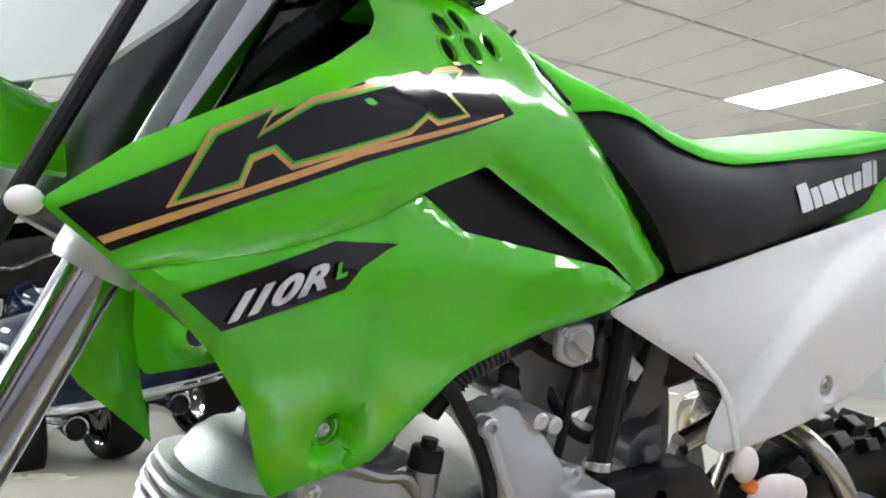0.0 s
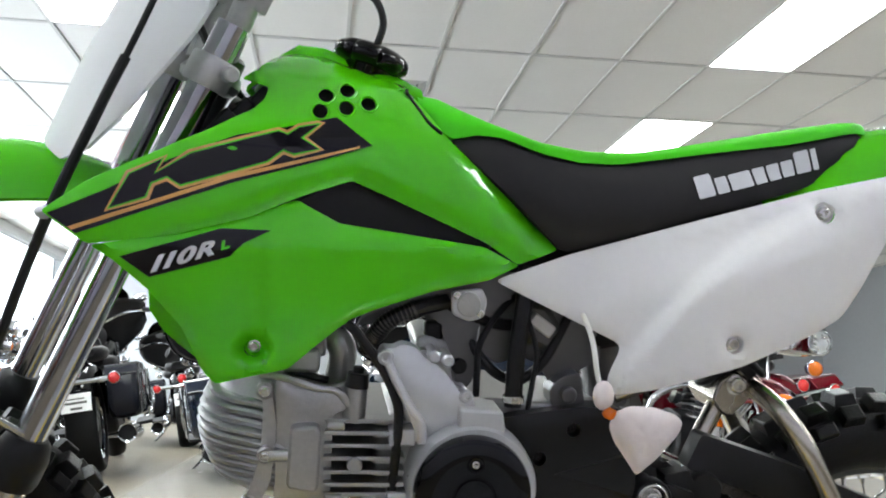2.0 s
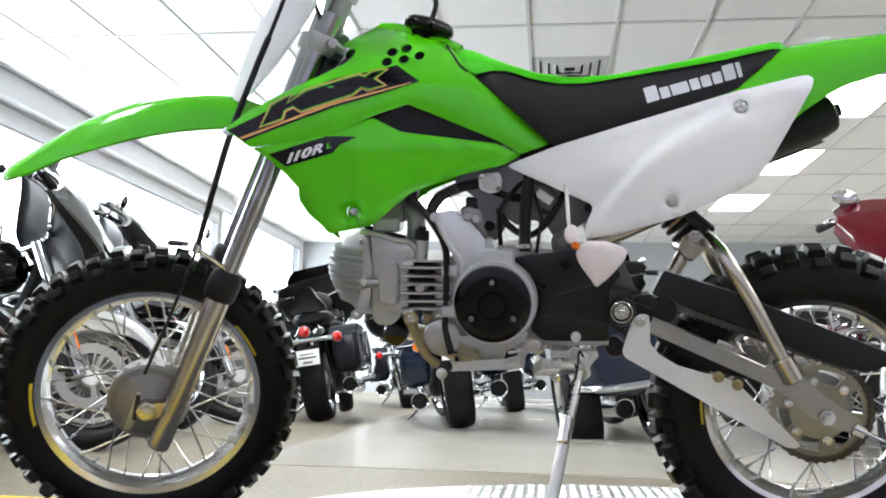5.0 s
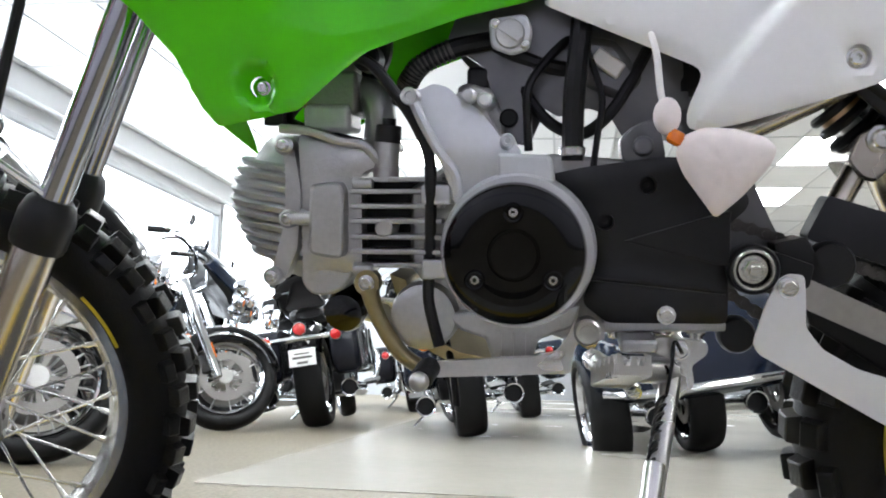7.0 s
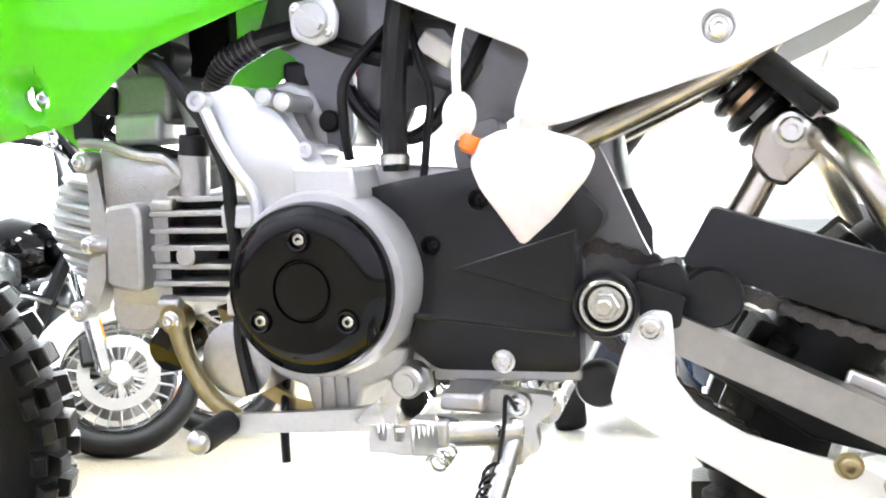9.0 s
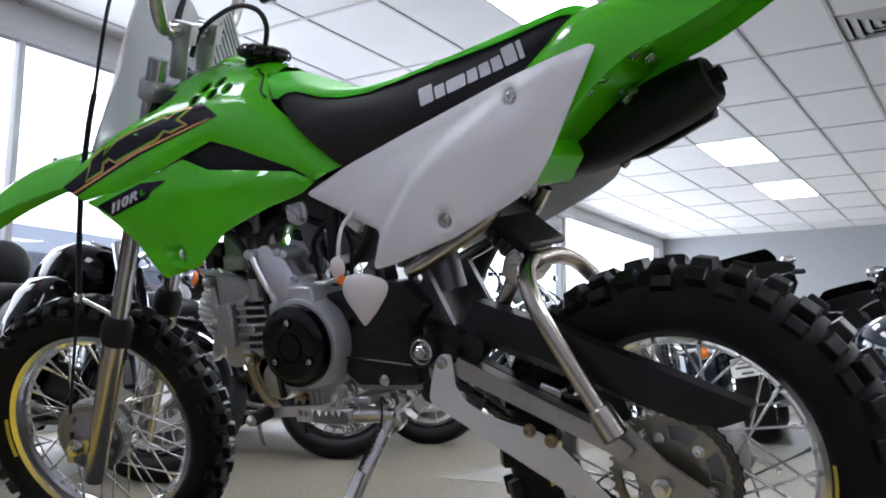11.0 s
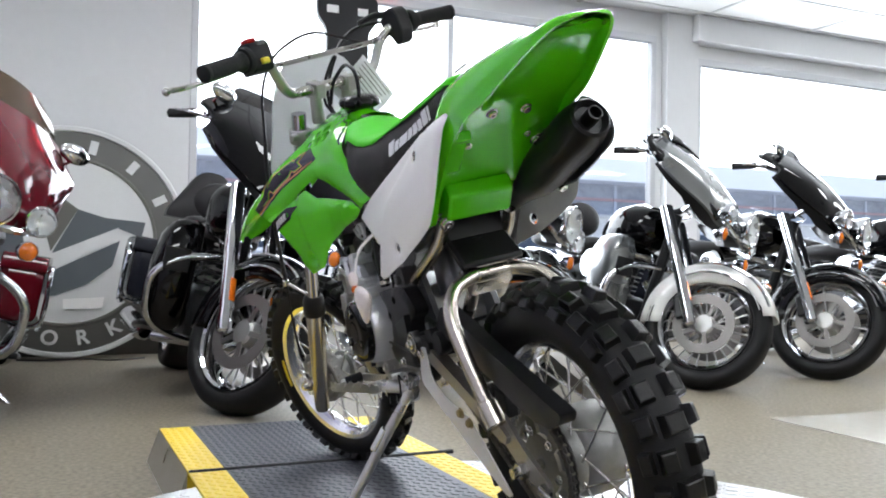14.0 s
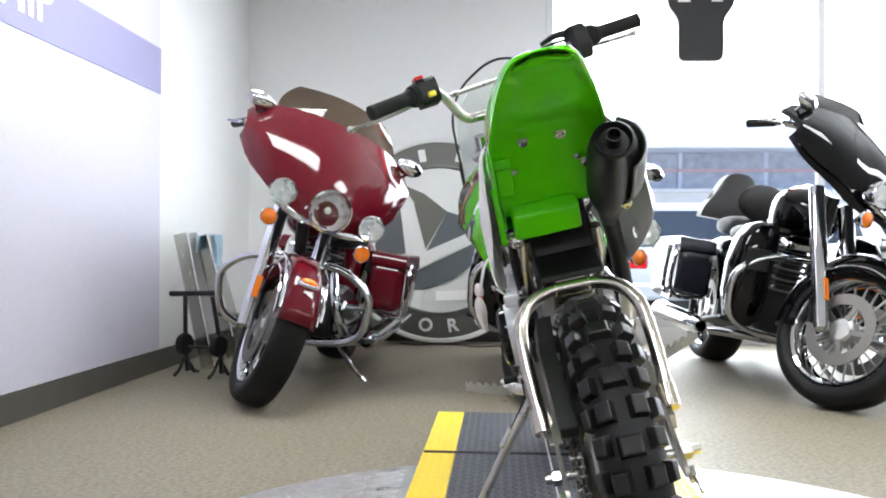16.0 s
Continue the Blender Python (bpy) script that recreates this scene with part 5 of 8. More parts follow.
# front mudguard
FEND = [(-0.335, 0.726, 0.052, 0.03), (-0.38, 0.742, 0.060, 0.040), (-0.43, 0.749, 0.064, 0.046), (-0.49, 0.747, 0.066, 0.048), (-0.55, 0.735, 0.067, 0.046), (-0.61, 0.714, 0.064, 0.040), (-0.66, 0.690, 0.056, 0.032), (-0.705, 0.663, 0.044, 0.024), (-0.738, 0.642, 0.030, 0.014), (-0.752, 0.632, 0.012, 0.008)]


def front_mudguard():
    g, n = Geo(), 17
    rows, rows2 = [], []
    sp = spline([(a, b, c) for a, b, c, _ in FEND], 4)
    sd = spline([(d, 0, 0) for *_, d in FEND], 4)
    for (x, z, w), (d, _, _) in zip(sp, sd):
        r1, r2 = [], []
        for k in range(n):
            t = -1 + 2 * k / (n - 1)
            y = w * math.copysign(abs(t) ** 0.8, t)
            zz = z - d * abs(t) ** 3.2 + 0.004 * (1 - abs(t))
            r1.append((x, y, zz))
            r2.append((x + 0.0008, y * 0.95, zz - 0.0035))
        rows.append(r1)
        rows2.append(r2)
    m = len(rows) * n
    q = [(i * n + k, i * n + k + 1, (i + 1) * n + k + 1, (i + 1) * n + k) for i in range(len(rows) - 1) for k in range(n - 1)]
    rim = [i * n for i in range(len(rows))] + [(len(rows) - 1) * n + k for k in range(1, n)] + [i * n + n - 1 for i in reversed(range(len(rows) - 1))] + [k for k in reversed(range(1, n - 1))]
    return g.add([p for r in rows for p in r] + [p for r in rows2 for p in r], q + [tuple(m + i for i in reversed(f)) for f in q] + [(b, a, a + m, b + m) for a, b in zip(rim, rim[1:] + rim[:1])])


part("front_mudguard", front_mudguard().moved(TURNED), GREEN, bike, "glossy green front mudguard", 0, 50)
part("shroud_rubber", Geo().sphere((-0.350, -0.170, 0.681), 0.007, 12, 8, (1.1, 0.7, 0.9)), WHITE_PL, bike, "pale protective cap on the shroud tip")

# ---- engine ----
case = part("crankcase", Geo().prism([(-0.052, 0.47), (-0.02, 0.49), (0.075, 0.50), (0.2, 0.49), (0.222, 0.43), (0.222, 0.358), (0.12, 0.352), (0.085, 0.335), (0.06, 0.345), (-0.005, 0.352), (-0.03, 0.37), (-0.052, 0.40)], -0.07, 0.085), ALU, bike, "cast aluminium crankcase", 0.004)
part("sump", Geo().prism([(-0.02, 0.36), (-0.004, 0.345), (0.018, 0.338), (0.024, 0.316), (0.058, 0.316), (0.064, 0.338), (0.095, 0.35), (0.10, 0.37)], -0.088, 0.07), ALU, case, "cast oil sump", 0.003)
for x in (0.0305, 0.041, 0.0515):
    part("sump_rib", Geo().box((x, -0.089, 0.331), (0.003, 0.006, 0.030)), ALU, case)
part("generator_ring", Geo().lathe([(0.066, -0.02), (0.066, 0.018), (0.0650, 0.032), (0.0625, 0.038), (0.056, 0.038)], (0.047, -0.085, 0.4185), (0, -1, 0), 64), ALU_PAINT, case, "silver generator housing")
cover = part("generator_cover", Geo().lathe([(0.0590, 0.0), (0.0590, 0.007), (0.0572, 0.013), (0.0500, 0.0182), (0.040, 0.0195), (0.034, 0.0185), (0.0215, 0.0185), (0.0205, 0.0165), (0.0195, 0.0165), (0.0187, 0.019), (0.001, 0.019)], (0.045, -0.123, 0.417), (0, -1, 0), 72), BLACK_GL, case, "glossy black round generator cover")
for x, z in ((0.0445, 0.4515), (0.0135, 0.3965), (0.077, 0.397)):
    part("bolt_boss", Geo().lathe([(0.009, 0.0), (0.009, 0.010), (0.0075, 0.014), (0.006, 0.0135), (0.0055, 0.010)], (x, -0.131, z), (0, -1, 0), 16), BLACK_GL, cover)
    bolt((x, -0.139, z), (0, -1, 0), 0.0042, ZINC, cover)
part("upper_case", Geo().panel(rounded([(-0.052, 0.546), (-0.048, 0.556), (-0.036, 0.555), (-0.028, 0.560), (-0.014, 0.557), (-0.006, 0.548), (0.012, 0.538), (0.024, 0.523), (0.034, 0.510), (0.046, 0.507), (0.05, 0.495), (0.052, 0.47), (0.02, 0.468), (-0.008, 0.455), (-0.014, 0.478), (-0.026, 0.505), (-0.036, 0.528)], 0.005, 3), lambda x, z: -0.100 - 0.006 * math.sin(min(1, max(0, (z - 0.46) / 0.08)) * math.pi), 0.03, step=0.012, roll=0.004), ALU_PAINT, case, "smooth silver upper engine cover")
part("case_lug", Geo().prism([(0.030, 0.500), (0.074, 0.498), (0.078, 0.476), (0.03, 0.472)], -0.118, -0.06), ALU_PAINT, case, "", 0.003)
part("case_bracket", Geo().panel(rounded([(-0.0086, 0.553), (0.0156, 0.5505), (0.0193, 0.5345), (0.0286, 0.518), (0.0434, 0.5128), (0.0379, 0.5075), (0.0193, 0.5236), (0.0044, 0.531), (-0.0086, 0.54)], 0.003, 3), lambda x, z: -0.088, 0.02, [disc_hole(0.012, 0.5445, 0.003)], 0.01, roll=0.002), ALU, case, "grey cast bracket edge")
for x, z, r in ((-0.0455, 0.5485, 0.0075), (0.038, 0.5105, 0.0062)):
    part("screw_post", Geo().lathe([(r, 0), (r, 0.006), (r * 0.85, 0.0075), (r * 0.5, 0.0075), (r * 0.42, 0.004), (0.0005, 0.004)], (x, -0.104, z), (0, -1, 0), 18), ALU_PAINT, case)
part("case_web", Geo().tube([(-0.044, -0.104, 0.547), (-0.032, -0.106, 0.522), (-0.018, -0.106, 0.498), (-0.006, -0.106, 0.482), (-0.004, -0.106, 0.462)], 0.0045, 8), ALU_PAINT, case)
for x, z in ((-0.043, 0.548), (0.037, 0.5085), (0.004, 0.549), (0.018, 0.545)):
    part("case_boss", Geo().cyl((x, -0.06, z), (x, -0.105, z), 0.0065, seg=16, bev=0.002), ALU_PAINT, case)
part("starter_housing", Geo().prism([(-0.012, 0.560), (0.004, 0.566), (0.022, 0.558), (0.032, 0.535), (0.034, 0.512), (0.0, 0.52)], -0.06, 0.05), ALU, case, "", 0.005)
sc = part("sprocket_cover", Geo().panel(rounded([(0.068, 0.481), (0.10, 0.488), (0.164, 0.4965), (0.203, 0.496), (0.224, 0.478), (0.239, 0.462), (0.236, 0.452), (0.221, 0.440), (0.222, 0.3565), (0.122, 0.3555), (0.101, 0.372), (0.109, 0.40), (0.112, 0.43), (0.10, 0.46)], 0.006, 3),
    lambda x, z: -0.092 - 0.012 * min(1, max(0, (0.40 - z) / 0.02 + 0.2)) * 0.5 - 0.012 * min(1.0, max(0.0, (x - 0.14) / 0.08)) * max(0.0, 1 - abs(z - 0.42) / 0.03), 0.035, [disc_hole(0.120, 0.442, 0.0075), disc_hole(0.155, 0.473, 0.0075)], 0.009, roll=0.004), BLACK_SEMI, case, "satin black sprocket cover")
for x, z in ((0.120, 0.442), (0.155, 0.473)):
    part("bolt_well", Geo().lathe([(0.0076, 0.0), (0.0076, -0.02), (0.0005, -0.02)], (x, -0.091, z), (0, -1, 0), 14, False), BLACK_PL, sc)
    bolt((x, -0.080, z), (0, -1, 0), 0.0045, BLACK_PL, sc)
bolt((0.171, -0.099, 0.364), (0, -1, 0), 0.006, ZINC, sc)
wedge = [(0.136, -0.093, 0.426), (0.221, -0.1035, 0.452), (0.221, -0.1035, 0.405), (0.221, -0.085, 0.452), (0.221, -0.085, 0.405), (0.136, -0.085, 0.426)]
part("cover_wedge", Geo().add(wedge, [(0, 2, 1), (1, 2, 4, 3), (0, 1, 3, 5), (0, 5, 4, 2), (3, 4, 5)]), BLACK_SEMI, sc, "raised wedge on the sprocket cover", 0.001)
part("cover_step", Geo().tube([(0.108, -0.0975, 0.394), (0.15, -0.0985, 0.3905), (0.219, -0.0995, 0.384)], 0.0022, 6), BLACK_SEMI, sc)
# horizontal cylinder with long cooling fins
cyl_core = part("cylinder", Geo().box((-0.062, 0, 0.437), (0.085, 0.12, 0.078)), BLACK_PL, case, "dark finned cylinder core")
for k, z in enumerate((0.402, 0.4145, 0.4275, 0.4415, 0.4545, 0.4675, 0.478)):
    part("cooling_fin", Geo().box((-0.061, 0, z), (0.082, 0.186 if 0 < k < 6 else 0.172, 0.0042)), ALU, cyl_core, "", 0.001)
part("fin_pin", Geo().cyl((-0.071, -0.06, 0.4355), (-0.071, -0.097, 0.4355), 0.008, seg=18, bev=0.0015), ALU, cyl_core)
for z in (0.465, 0.4):
    part("stud_lug", Geo().box((-0.024, -0.085, z), (0.026, 0.03, 0.017)).cyl((-0.014, -0.09, z - 0.001), (-0.004, -0.09, z - 0.001), 0.005, seg=10), ALU_PAINT, cyl_core, "", 0.002)
head = part("cylinder_head", Geo().prism(rounded([(-0.150, 0.511), (-0.143, 0.512), (-0.118, 0.503), (-0.102, 0.482), (-0.102, 0.392), (-0.118, 0.374), (-0.142, 0.373), (-0.152, 0.384), (-0.148, 0.44)], 0.008, 3), -0.078, 0.078), ALU, case, "cast cylinder head", 0.004)
part("head_box", Geo().prism(rounded([(-0.136, 0.474), (-0.110, 0.477), (-0.105, 0.468), (-0.106, 0.412), (-0.112, 0.408), (-0.138, 0.413)], 0.006, 3), -0.101, -0.07), ALU, head, "raised pad on the head", 0.005)


def head_fin(u):
    """One cooling rib: bowed in plan, wide at the back and narrow at the nose, tipped down towards the cylinder."""
    z, plan = head_plan(u, 0.0)
    n = len(plan)
    vs = [(x, y, z + h + 0.16 * (-0.15 - x)) for h in (0.0034, 0.0008, -0.0038) for x, y in (plan if h == 0.0008 else [(a + 0.0022, b * 0.975) for a, b in plan])]
    return Geo().add(vs, [tuple(range(n)), tuple(range(3 * n - 1, 2 * n - 1, -1))] + [(r * n + i, r * n + n + i, r * n + n + (i + 1) % n, r * n + (i + 1) % n) for r in (0, 1) for i in range(n)])


def head_plan(u, inset):
    """The height and plan outline of the valve cover at u, pulled in by inset."""
    z = 0.394 + 0.112 * u
    nose = -0.203 - 0.034 * math.sin(math.pi * (0.12 + 0.76 * min(1, max(0, u)))) + inset
    half = 0.081 - 0.04 * abs(u - 0.5) - inset
    return z, [(-0.142, -half), (-0.168, -half), (nose + 0.028, -half * 0.90), (nose + 0.013, -half * 0.72), (nose + 0.004, -half * 0.47), (nose, -half * 0.22), (nose, half * 0.22), (nose + 0.004, half * 0.47), (nose + 0.013, half * 0.72), (nose + 0.028, half * 0.90), (-0.168, half), (-0.142, half)]


def head_cover():
    g, rows = Geo(), []
    for u in np.linspace(-0.1, 1.1, 13):
        z, plan = head_plan(u, 0.0105 + 0.010 * max(0.0, abs(u - 0.5) - 0.5) / 0.1)
        rows.append([(x, y, z + 0.16 * (-0.15 - x)) for x, y in plan])
    n = len(rows[0])
    g.add([p for r in rows for p in r], [(i * n + k, (i + 1) * n + k, (i + 1) * n + (k + 1) % n, i * n + (k + 1) % n) for i in range(12) for k in range(n)] + [tuple(range(n)), tuple(range(13 * n - 1, 12 * n - 1, -1))])
    return g


part("head_cover", head_cover(), CAST_RIB, head, "cast valve cover under the ribs", 0, 50)
for k in range(10):
    part("head_fin", head_fin(0.07 + 0.083 * k), CAST_RIB, head, "", 0, 50)
part("head_flange", Geo().panel(rounded([(-0.168, 0.512), (-0.157, 0.514), (-0.150, 0.470), (-0.152, 0.440), (-0.154, 0.415), (-0.166, 0.388), (-0.177, 0.385), (-0.178, 0.397), (-0.165, 0.44), (-0.164, 0.49)], 0.004, 3), lambda x, z: -0.0835, 0.02, step=0.012, roll=0.003), ALU, head, "raised joint flange of the valve cover")
for x, z in ((-0.1625, 0.5085), (-0.1600, 0.443), (-0.1755, 0.3910)):
    part("flange_boss", Geo().cyl((x, -0.07, z), (x, -0.0905, z), 0.0085, seg=16, bev=0.002), ALU, head)
    bolt((x, -0.0905, z), (0, -1, 0), 0.0042, ZINC, head)
part("stud_boss", Geo().cyl((-0.160, -0.088, 0.4425), (-0.128, -0.088, 0.444), 0.0052, 0.0068, 14, 0.001).sphere((-0.127, -0.088, 0.444), 0.0085, 14, 9), ALU, head, "stud boss with a nut")
part("head_shoulder", Geo().panel(rounded([(-0.152, 0.520), (-0.118, 0.512), (-0.090, 0.508), (-0.078, 0.490), (-0.094, 0.484), (-0.094, 0.400), (-0.108, 0.394), (-0.150, 0.390), (-0.150, 0.45)], 0.006, 3), lambda x, z: -0.084 - 0.003 * math.sin(60 * x), 0.03, step=0.012, roll=0.005), ALU, head, "rounded side of the cylinder head")
part("head_ledge", Geo().tube([(-0.168, -0.08, 0.524), (-0.140, -0.084, 0.521), (-0.112, -0.085, 0.512), (-0.092, -0.084, 0.509), (-0.080, -0.082, 0.497), (-0.072, -0.08, 0.488)], 0.0042, 8), ALU, head)
for z in (0.474, 0.398):
    part("head_stud", Geo().cyl((-0.100, -0.088, z), (-0.082, -0.088, z), 0.0055, seg=12, bev=0.001), ALU, head)
part("head_bolt", Geo().cyl((-0.222, -0.02, 0.452), (-0.205, -0.02, 0.452), 0.009, seg=6), ZINC, head)
# spark plug tube, carburettor, manifold
part("chain_adjuster", Geo().cyl((-0.073, -0.075, 0.476), (-0.071, -0.075, 0.512), 0.0118, seg=18), ALU, case)
part("plug_cap", Geo().cyl((-0.071, -0.075, 0.510), (-0.0695, -0.075, 0.526), 0.0122, 0.0115, 18, 0.001).cyl((-0.0695, -0.075, 0.526), (-0.069, -0.075, 0.532), 0.006, seg=12), BLACK_PL, case)
carb = part("carburettor", Geo().box((-0.128, -0.02, 0.557), (0.05, 0.07, 0.04)).cyl((-0.128, -0.02, 0.575), (-0.128, -0.02, 0.62), 0.021, seg=20), CAST_DK, bike, "small carburettor with a clear float bowl", 0.004)
part("float_bowl", Geo().box((-0.131, -0.035, 0.534), (0.044, 0.05, 0.026)), CLAMP_M, carb, "pale float bowl", 0.005)
part("carb_valve", Geo().cyl((-0.178, -0.05, 0.560), (-0.150, -0.05, 0.556), 0.012, seg=14, bev=0.002).box((-0.181, -0.05, 0.541), (0.018, 0.02, 0.026)), BLACK_PL, carb)
part("carb_knob", Geo().cyl((-0.088, -0.06, 0.585), (-0.088, -0.088, 0.585), 0.0125, seg=24, bev=0.002), BLACK_PL, carb)
part("knob_mark", Geo().prism([(-0.094, 0.587), (-0.0895, 0.5875), (-0.0885, 0.5865), (-0.084, 0.583), (-0.082, 0.5835), (-0.0865, 0.5825), (-0.0875, 0.5835)], -0.0892, -0.088), DECAL_SIL, carb)
part("intake_manifold", Geo().tube([(-0.115, -0.02, 0.560), (-0.098, -0.03, 0.558), (-0.086, -0.035, 0.542), (-0.088, -0.03, 0.515), (-0.094, -0.02, 0.49)], 0.015, 14), ALU, bike, "grey intake elbow")
part("manifold_flange", Geo().box((-0.092, -0.03, 0.502), (0.05, 0.045, 0.012), pose(0, 0, 0, 0, -18, 0)), ALU, bike, "", 0.003)
# cables and hoses round the engine
for nm, pts, r in (
        ("clutch_cable", [(-0.16, -0.06, 0.60), (-0.118, -0.095, 0.588), (-0.083, -0.10, 0.579), (-0.06, -0.10, 0.553), (-0.042, -0.10, 0.527), (-0.030, -0.10, 0.498), (-0.029, -0.098, 0.468), (-0.030, -0.092, 0.44), (-0.032, -0.088, 0.40), (-0.032, -0.09, 0.37), (-0.022, -0.095, 0.332)], 0.0052),
        ("vent_hose", [(0.102, -0.07, 0.64), (0.098, -0.078, 0.60), (0.093, -0.08, 0.55), (0.092, -0.078, 0.494)], 0.0095),
        ("ribbed_hose", [(-0.062, -0.06, 0.545), (-0.056, -0.065, 0.560), (-0.042, -0.07, 0.578), (-0.014, -0.07, 0.592), (0.02, -0.06, 0.600)], 0.0085),
        ("wire_loom", [(0.054, -0.07, 0.503), (0.053, -0.075, 0.53), (0.055, -0.075, 0.56), (0.078, -0.06, 0.592), (0.10, -0.05, 0.61)], 0.0038),
        ("wire_loom", [(0.10, -0.06, 0.60), (0.109, -0.07, 0.575), (0.117, -0.07, 0.547), (0.114, -0.07, 0.52), (0.110, -0.07, 0.488)], 0.003),
        ("wire_loom", [(0.045, -0.05, 0.565), (0.059, -0.06, 0.541), (0.079, -0.06, 0.523), (0.102, -0.06, 0.518), (0.128, -0.06, 0.54), (0.155, -0.05, 0.588), (0.17, -0.04, 0.62)], 0.0055),
        ("wire_loom", [(0.0, -0.05, 0.61), (0.04, -0.055, 0.588), (0.09, -0.05, 0.575), (0.13, -0.04, 0.585)], 0.007),
        ("overflow_tube", [(-0.026, -0.03, 0.33), (-0.015, -0.06, 0.305), (-0.010, -0.07, 0.272)], 0.0035),
        ("wire_loom", [(-0.15, -0.03, 0.56), (-0.17, -0.045, 0.535), (-0.14, -0.05, 0.522), (-0.10, -0.05, 0.512)], 0.004)):
    part(nm, Geo().tube(pts, r, 10), BLACK_PL, bike, "black cable" if r < 0.007 else "black rubber hose")
for k in range(16):
    s = k / 15
    p = spline([(-0.056, -0.065, 0.560), (-0.042, -0.07, 0.578), (-0.014, -0.07, 0.592)], 15)[k * 2 if k < 15 else 29]
    q = spline([(-0.056, -0.065, 0.560), (-0.042, -0.07, 0.578), (-0.014, -0.07, 0.592)], 15)[min(30, (k * 2 if k < 15 else 29) + 1)]
    part("hose_rib", Geo().cyl(p, p + (q - p).normalized() * 0.0016, 0.0098, seg=14), CHAIN_M, bike)
part("hose_clip", Geo().lathe([(0.0105, -0.004), (0.0115, -0.003), (0.0115, 0.003), (0.0105, 0.004)], (0.092, -0.078, 0.502), (0, 0, 1), 16, False), ZINC, bike)
part("red_wire", Geo().tube([(0.02, -0.05, 0.567), (0.035, -0.055, 0.570), (0.055, -0.05, 0.566)], 0.002, 6), RED_LENS, bike, "short red wire")
part("spark_boot", Geo().box((0.008, -0.05, 0.567), (0.02, 0.018, 0.022)), BLACK_PL, bike, "", 0.004)
petcock = part("fuel_tap", Geo().prism(rounded([(0.020, 0.614), (0.052, 0.618), (0.058, 0.605), (0.055, 0.588), (0.040, 0.583), (0.022, 0.590)], 0.005, 3), -0.09, -0.083), ALU_PAINT, bike, "silver fuel tap with a slotted knob", 0.002)
part("tap_knob", Geo().lathe([(0.0125, 0), (0.0125, 0.003), (0.0115, 0.004), (0.001, 0.004)], (0.0385, -0.09, 0.601), (0, -1, 0), 24).box((0.0385, -0.096, 0.601), (0.021, 0.005, 0.0045), pose(0, 0, 0, 0, 35, 0)), CLAMP_M, petcock)
for x, z in ((0.026, 0.610), (0.051, 0.592)):
    bolt((x, -0.09, z), (0, -1, 0), 0.003, ZINC, petcock)

# ---- frame ----
part("backbone", Geo().tube([(-0.22, 0, 0.78), (-0.12, 0, 0.73), (0.0, 0, 0.665), (0.12, 0, 0.625), (0.2, 0, 0.56), (0.225, 0, 0.47)], 0.028, 14), FRAME_GR, bike, "gunmetal painted frame backbone")
for s in (-1, 1):
    part("frame_gusset", Geo().panel(rounded([(-0.02, 0.60), (0.012, 0.578), (0.021, 0.556), (0.025, 0.53), (0.034, 0.512), (0.046, 0.507), (0.053, 0.52), (0.055, 0.575), (0.09, 0.60), (0.085, 0.64), (0.0, 0.65)], 0.006, 3), lambda x, z: -0.058, 0.008, [disc_hole(0.036, 0.532, 0.0075)], 0.02) if s < 0 else Geo().prism([(-0.02, 0.60), (0.02, 0.556), (0.034, 0.512), (0.05, 0.512), (0.09, 0.60), (0.0, 0.65)], 0.05, 0.058), FRAME_GR, bike, "gunmetal frame plate")
    part("seat_rail", Geo().tube([(0.10, s * 0.045, 0.62), (0.22, s * 0.062, 0.66), (0.36, s * 0.066, 0.70), (0.47, s * 0.06, 0.735)], 0.011, 12), FRAME_GR, bike)
    part("stay_tube", Geo().tube([(0.205, s * 0.062, 0.505), (0.25, s * 0.064, 0.524), (0.317, s * 0.064, 0.556), (0.342, s * 0.062, 0.574), (0.362, s * 0.06, 0.60)], 0.0105, 12), FORKLEG, bike, "steel rear frame stay")
    part("pivot_plate", Geo().panel(rounded([(0.19, 0.47), (0.205, 0.505), (0.225, 0.52), (0.236, 0.50), (0.262, 0.44), (0.268, 0.43), (0.262, 0.385), (0.225, 0.382), (0.21, 0.41)], 0.008, 3), lambda x, z: -0.062, 0.01, [disc_hole(0.218, 0.496, 0.007)], 0.03) if s < 0 else Geo().prism([(0.19, 0.47), (0.205, 0.50), (0.228, 0.51), (0.262, 0.44), (0.262, 0.385), (0.225, 0.382)], 0.052, 0.062), FRAME_GR, bike, "gunmetal pivot plate of the frame")
part("frame_web", Geo().panel(rounded([(0.0637, 0.635), (0.187, 0.645), (0.1927, 0.541), (0.148, 0.514), (0.148, 0.495), (0.125, 0.533), (0.106, 0.541), (0.079, 0.533), (0.056, 0.548)], 0.004, 3), lambda x, z: -0.0515, 0.004, step=0.02, roll=0.002), FRAME_GR, bike, "gunmetal frame web")
part("frame_plug", Geo().cyl((0.036, -0.055, 0.532), (0.036, -0.064, 0.532), 0.0085, seg=20, bev=0.002), BLACK_PL, bike)
part("mount_lug", Geo().prism(rounded([(0.135, 0.492), (0.132, 0.512), (0.145, 0.525), (0.165, 0.53), (0.172, 0.494)], 0.006, 3), -0.072, -0.04).cyl((0.152, -0.07, 0.506), (0.152, -0.08, 0.506), 0.009, seg=18, bev=0.002), FRAME_GR, bike, "", 0.002)
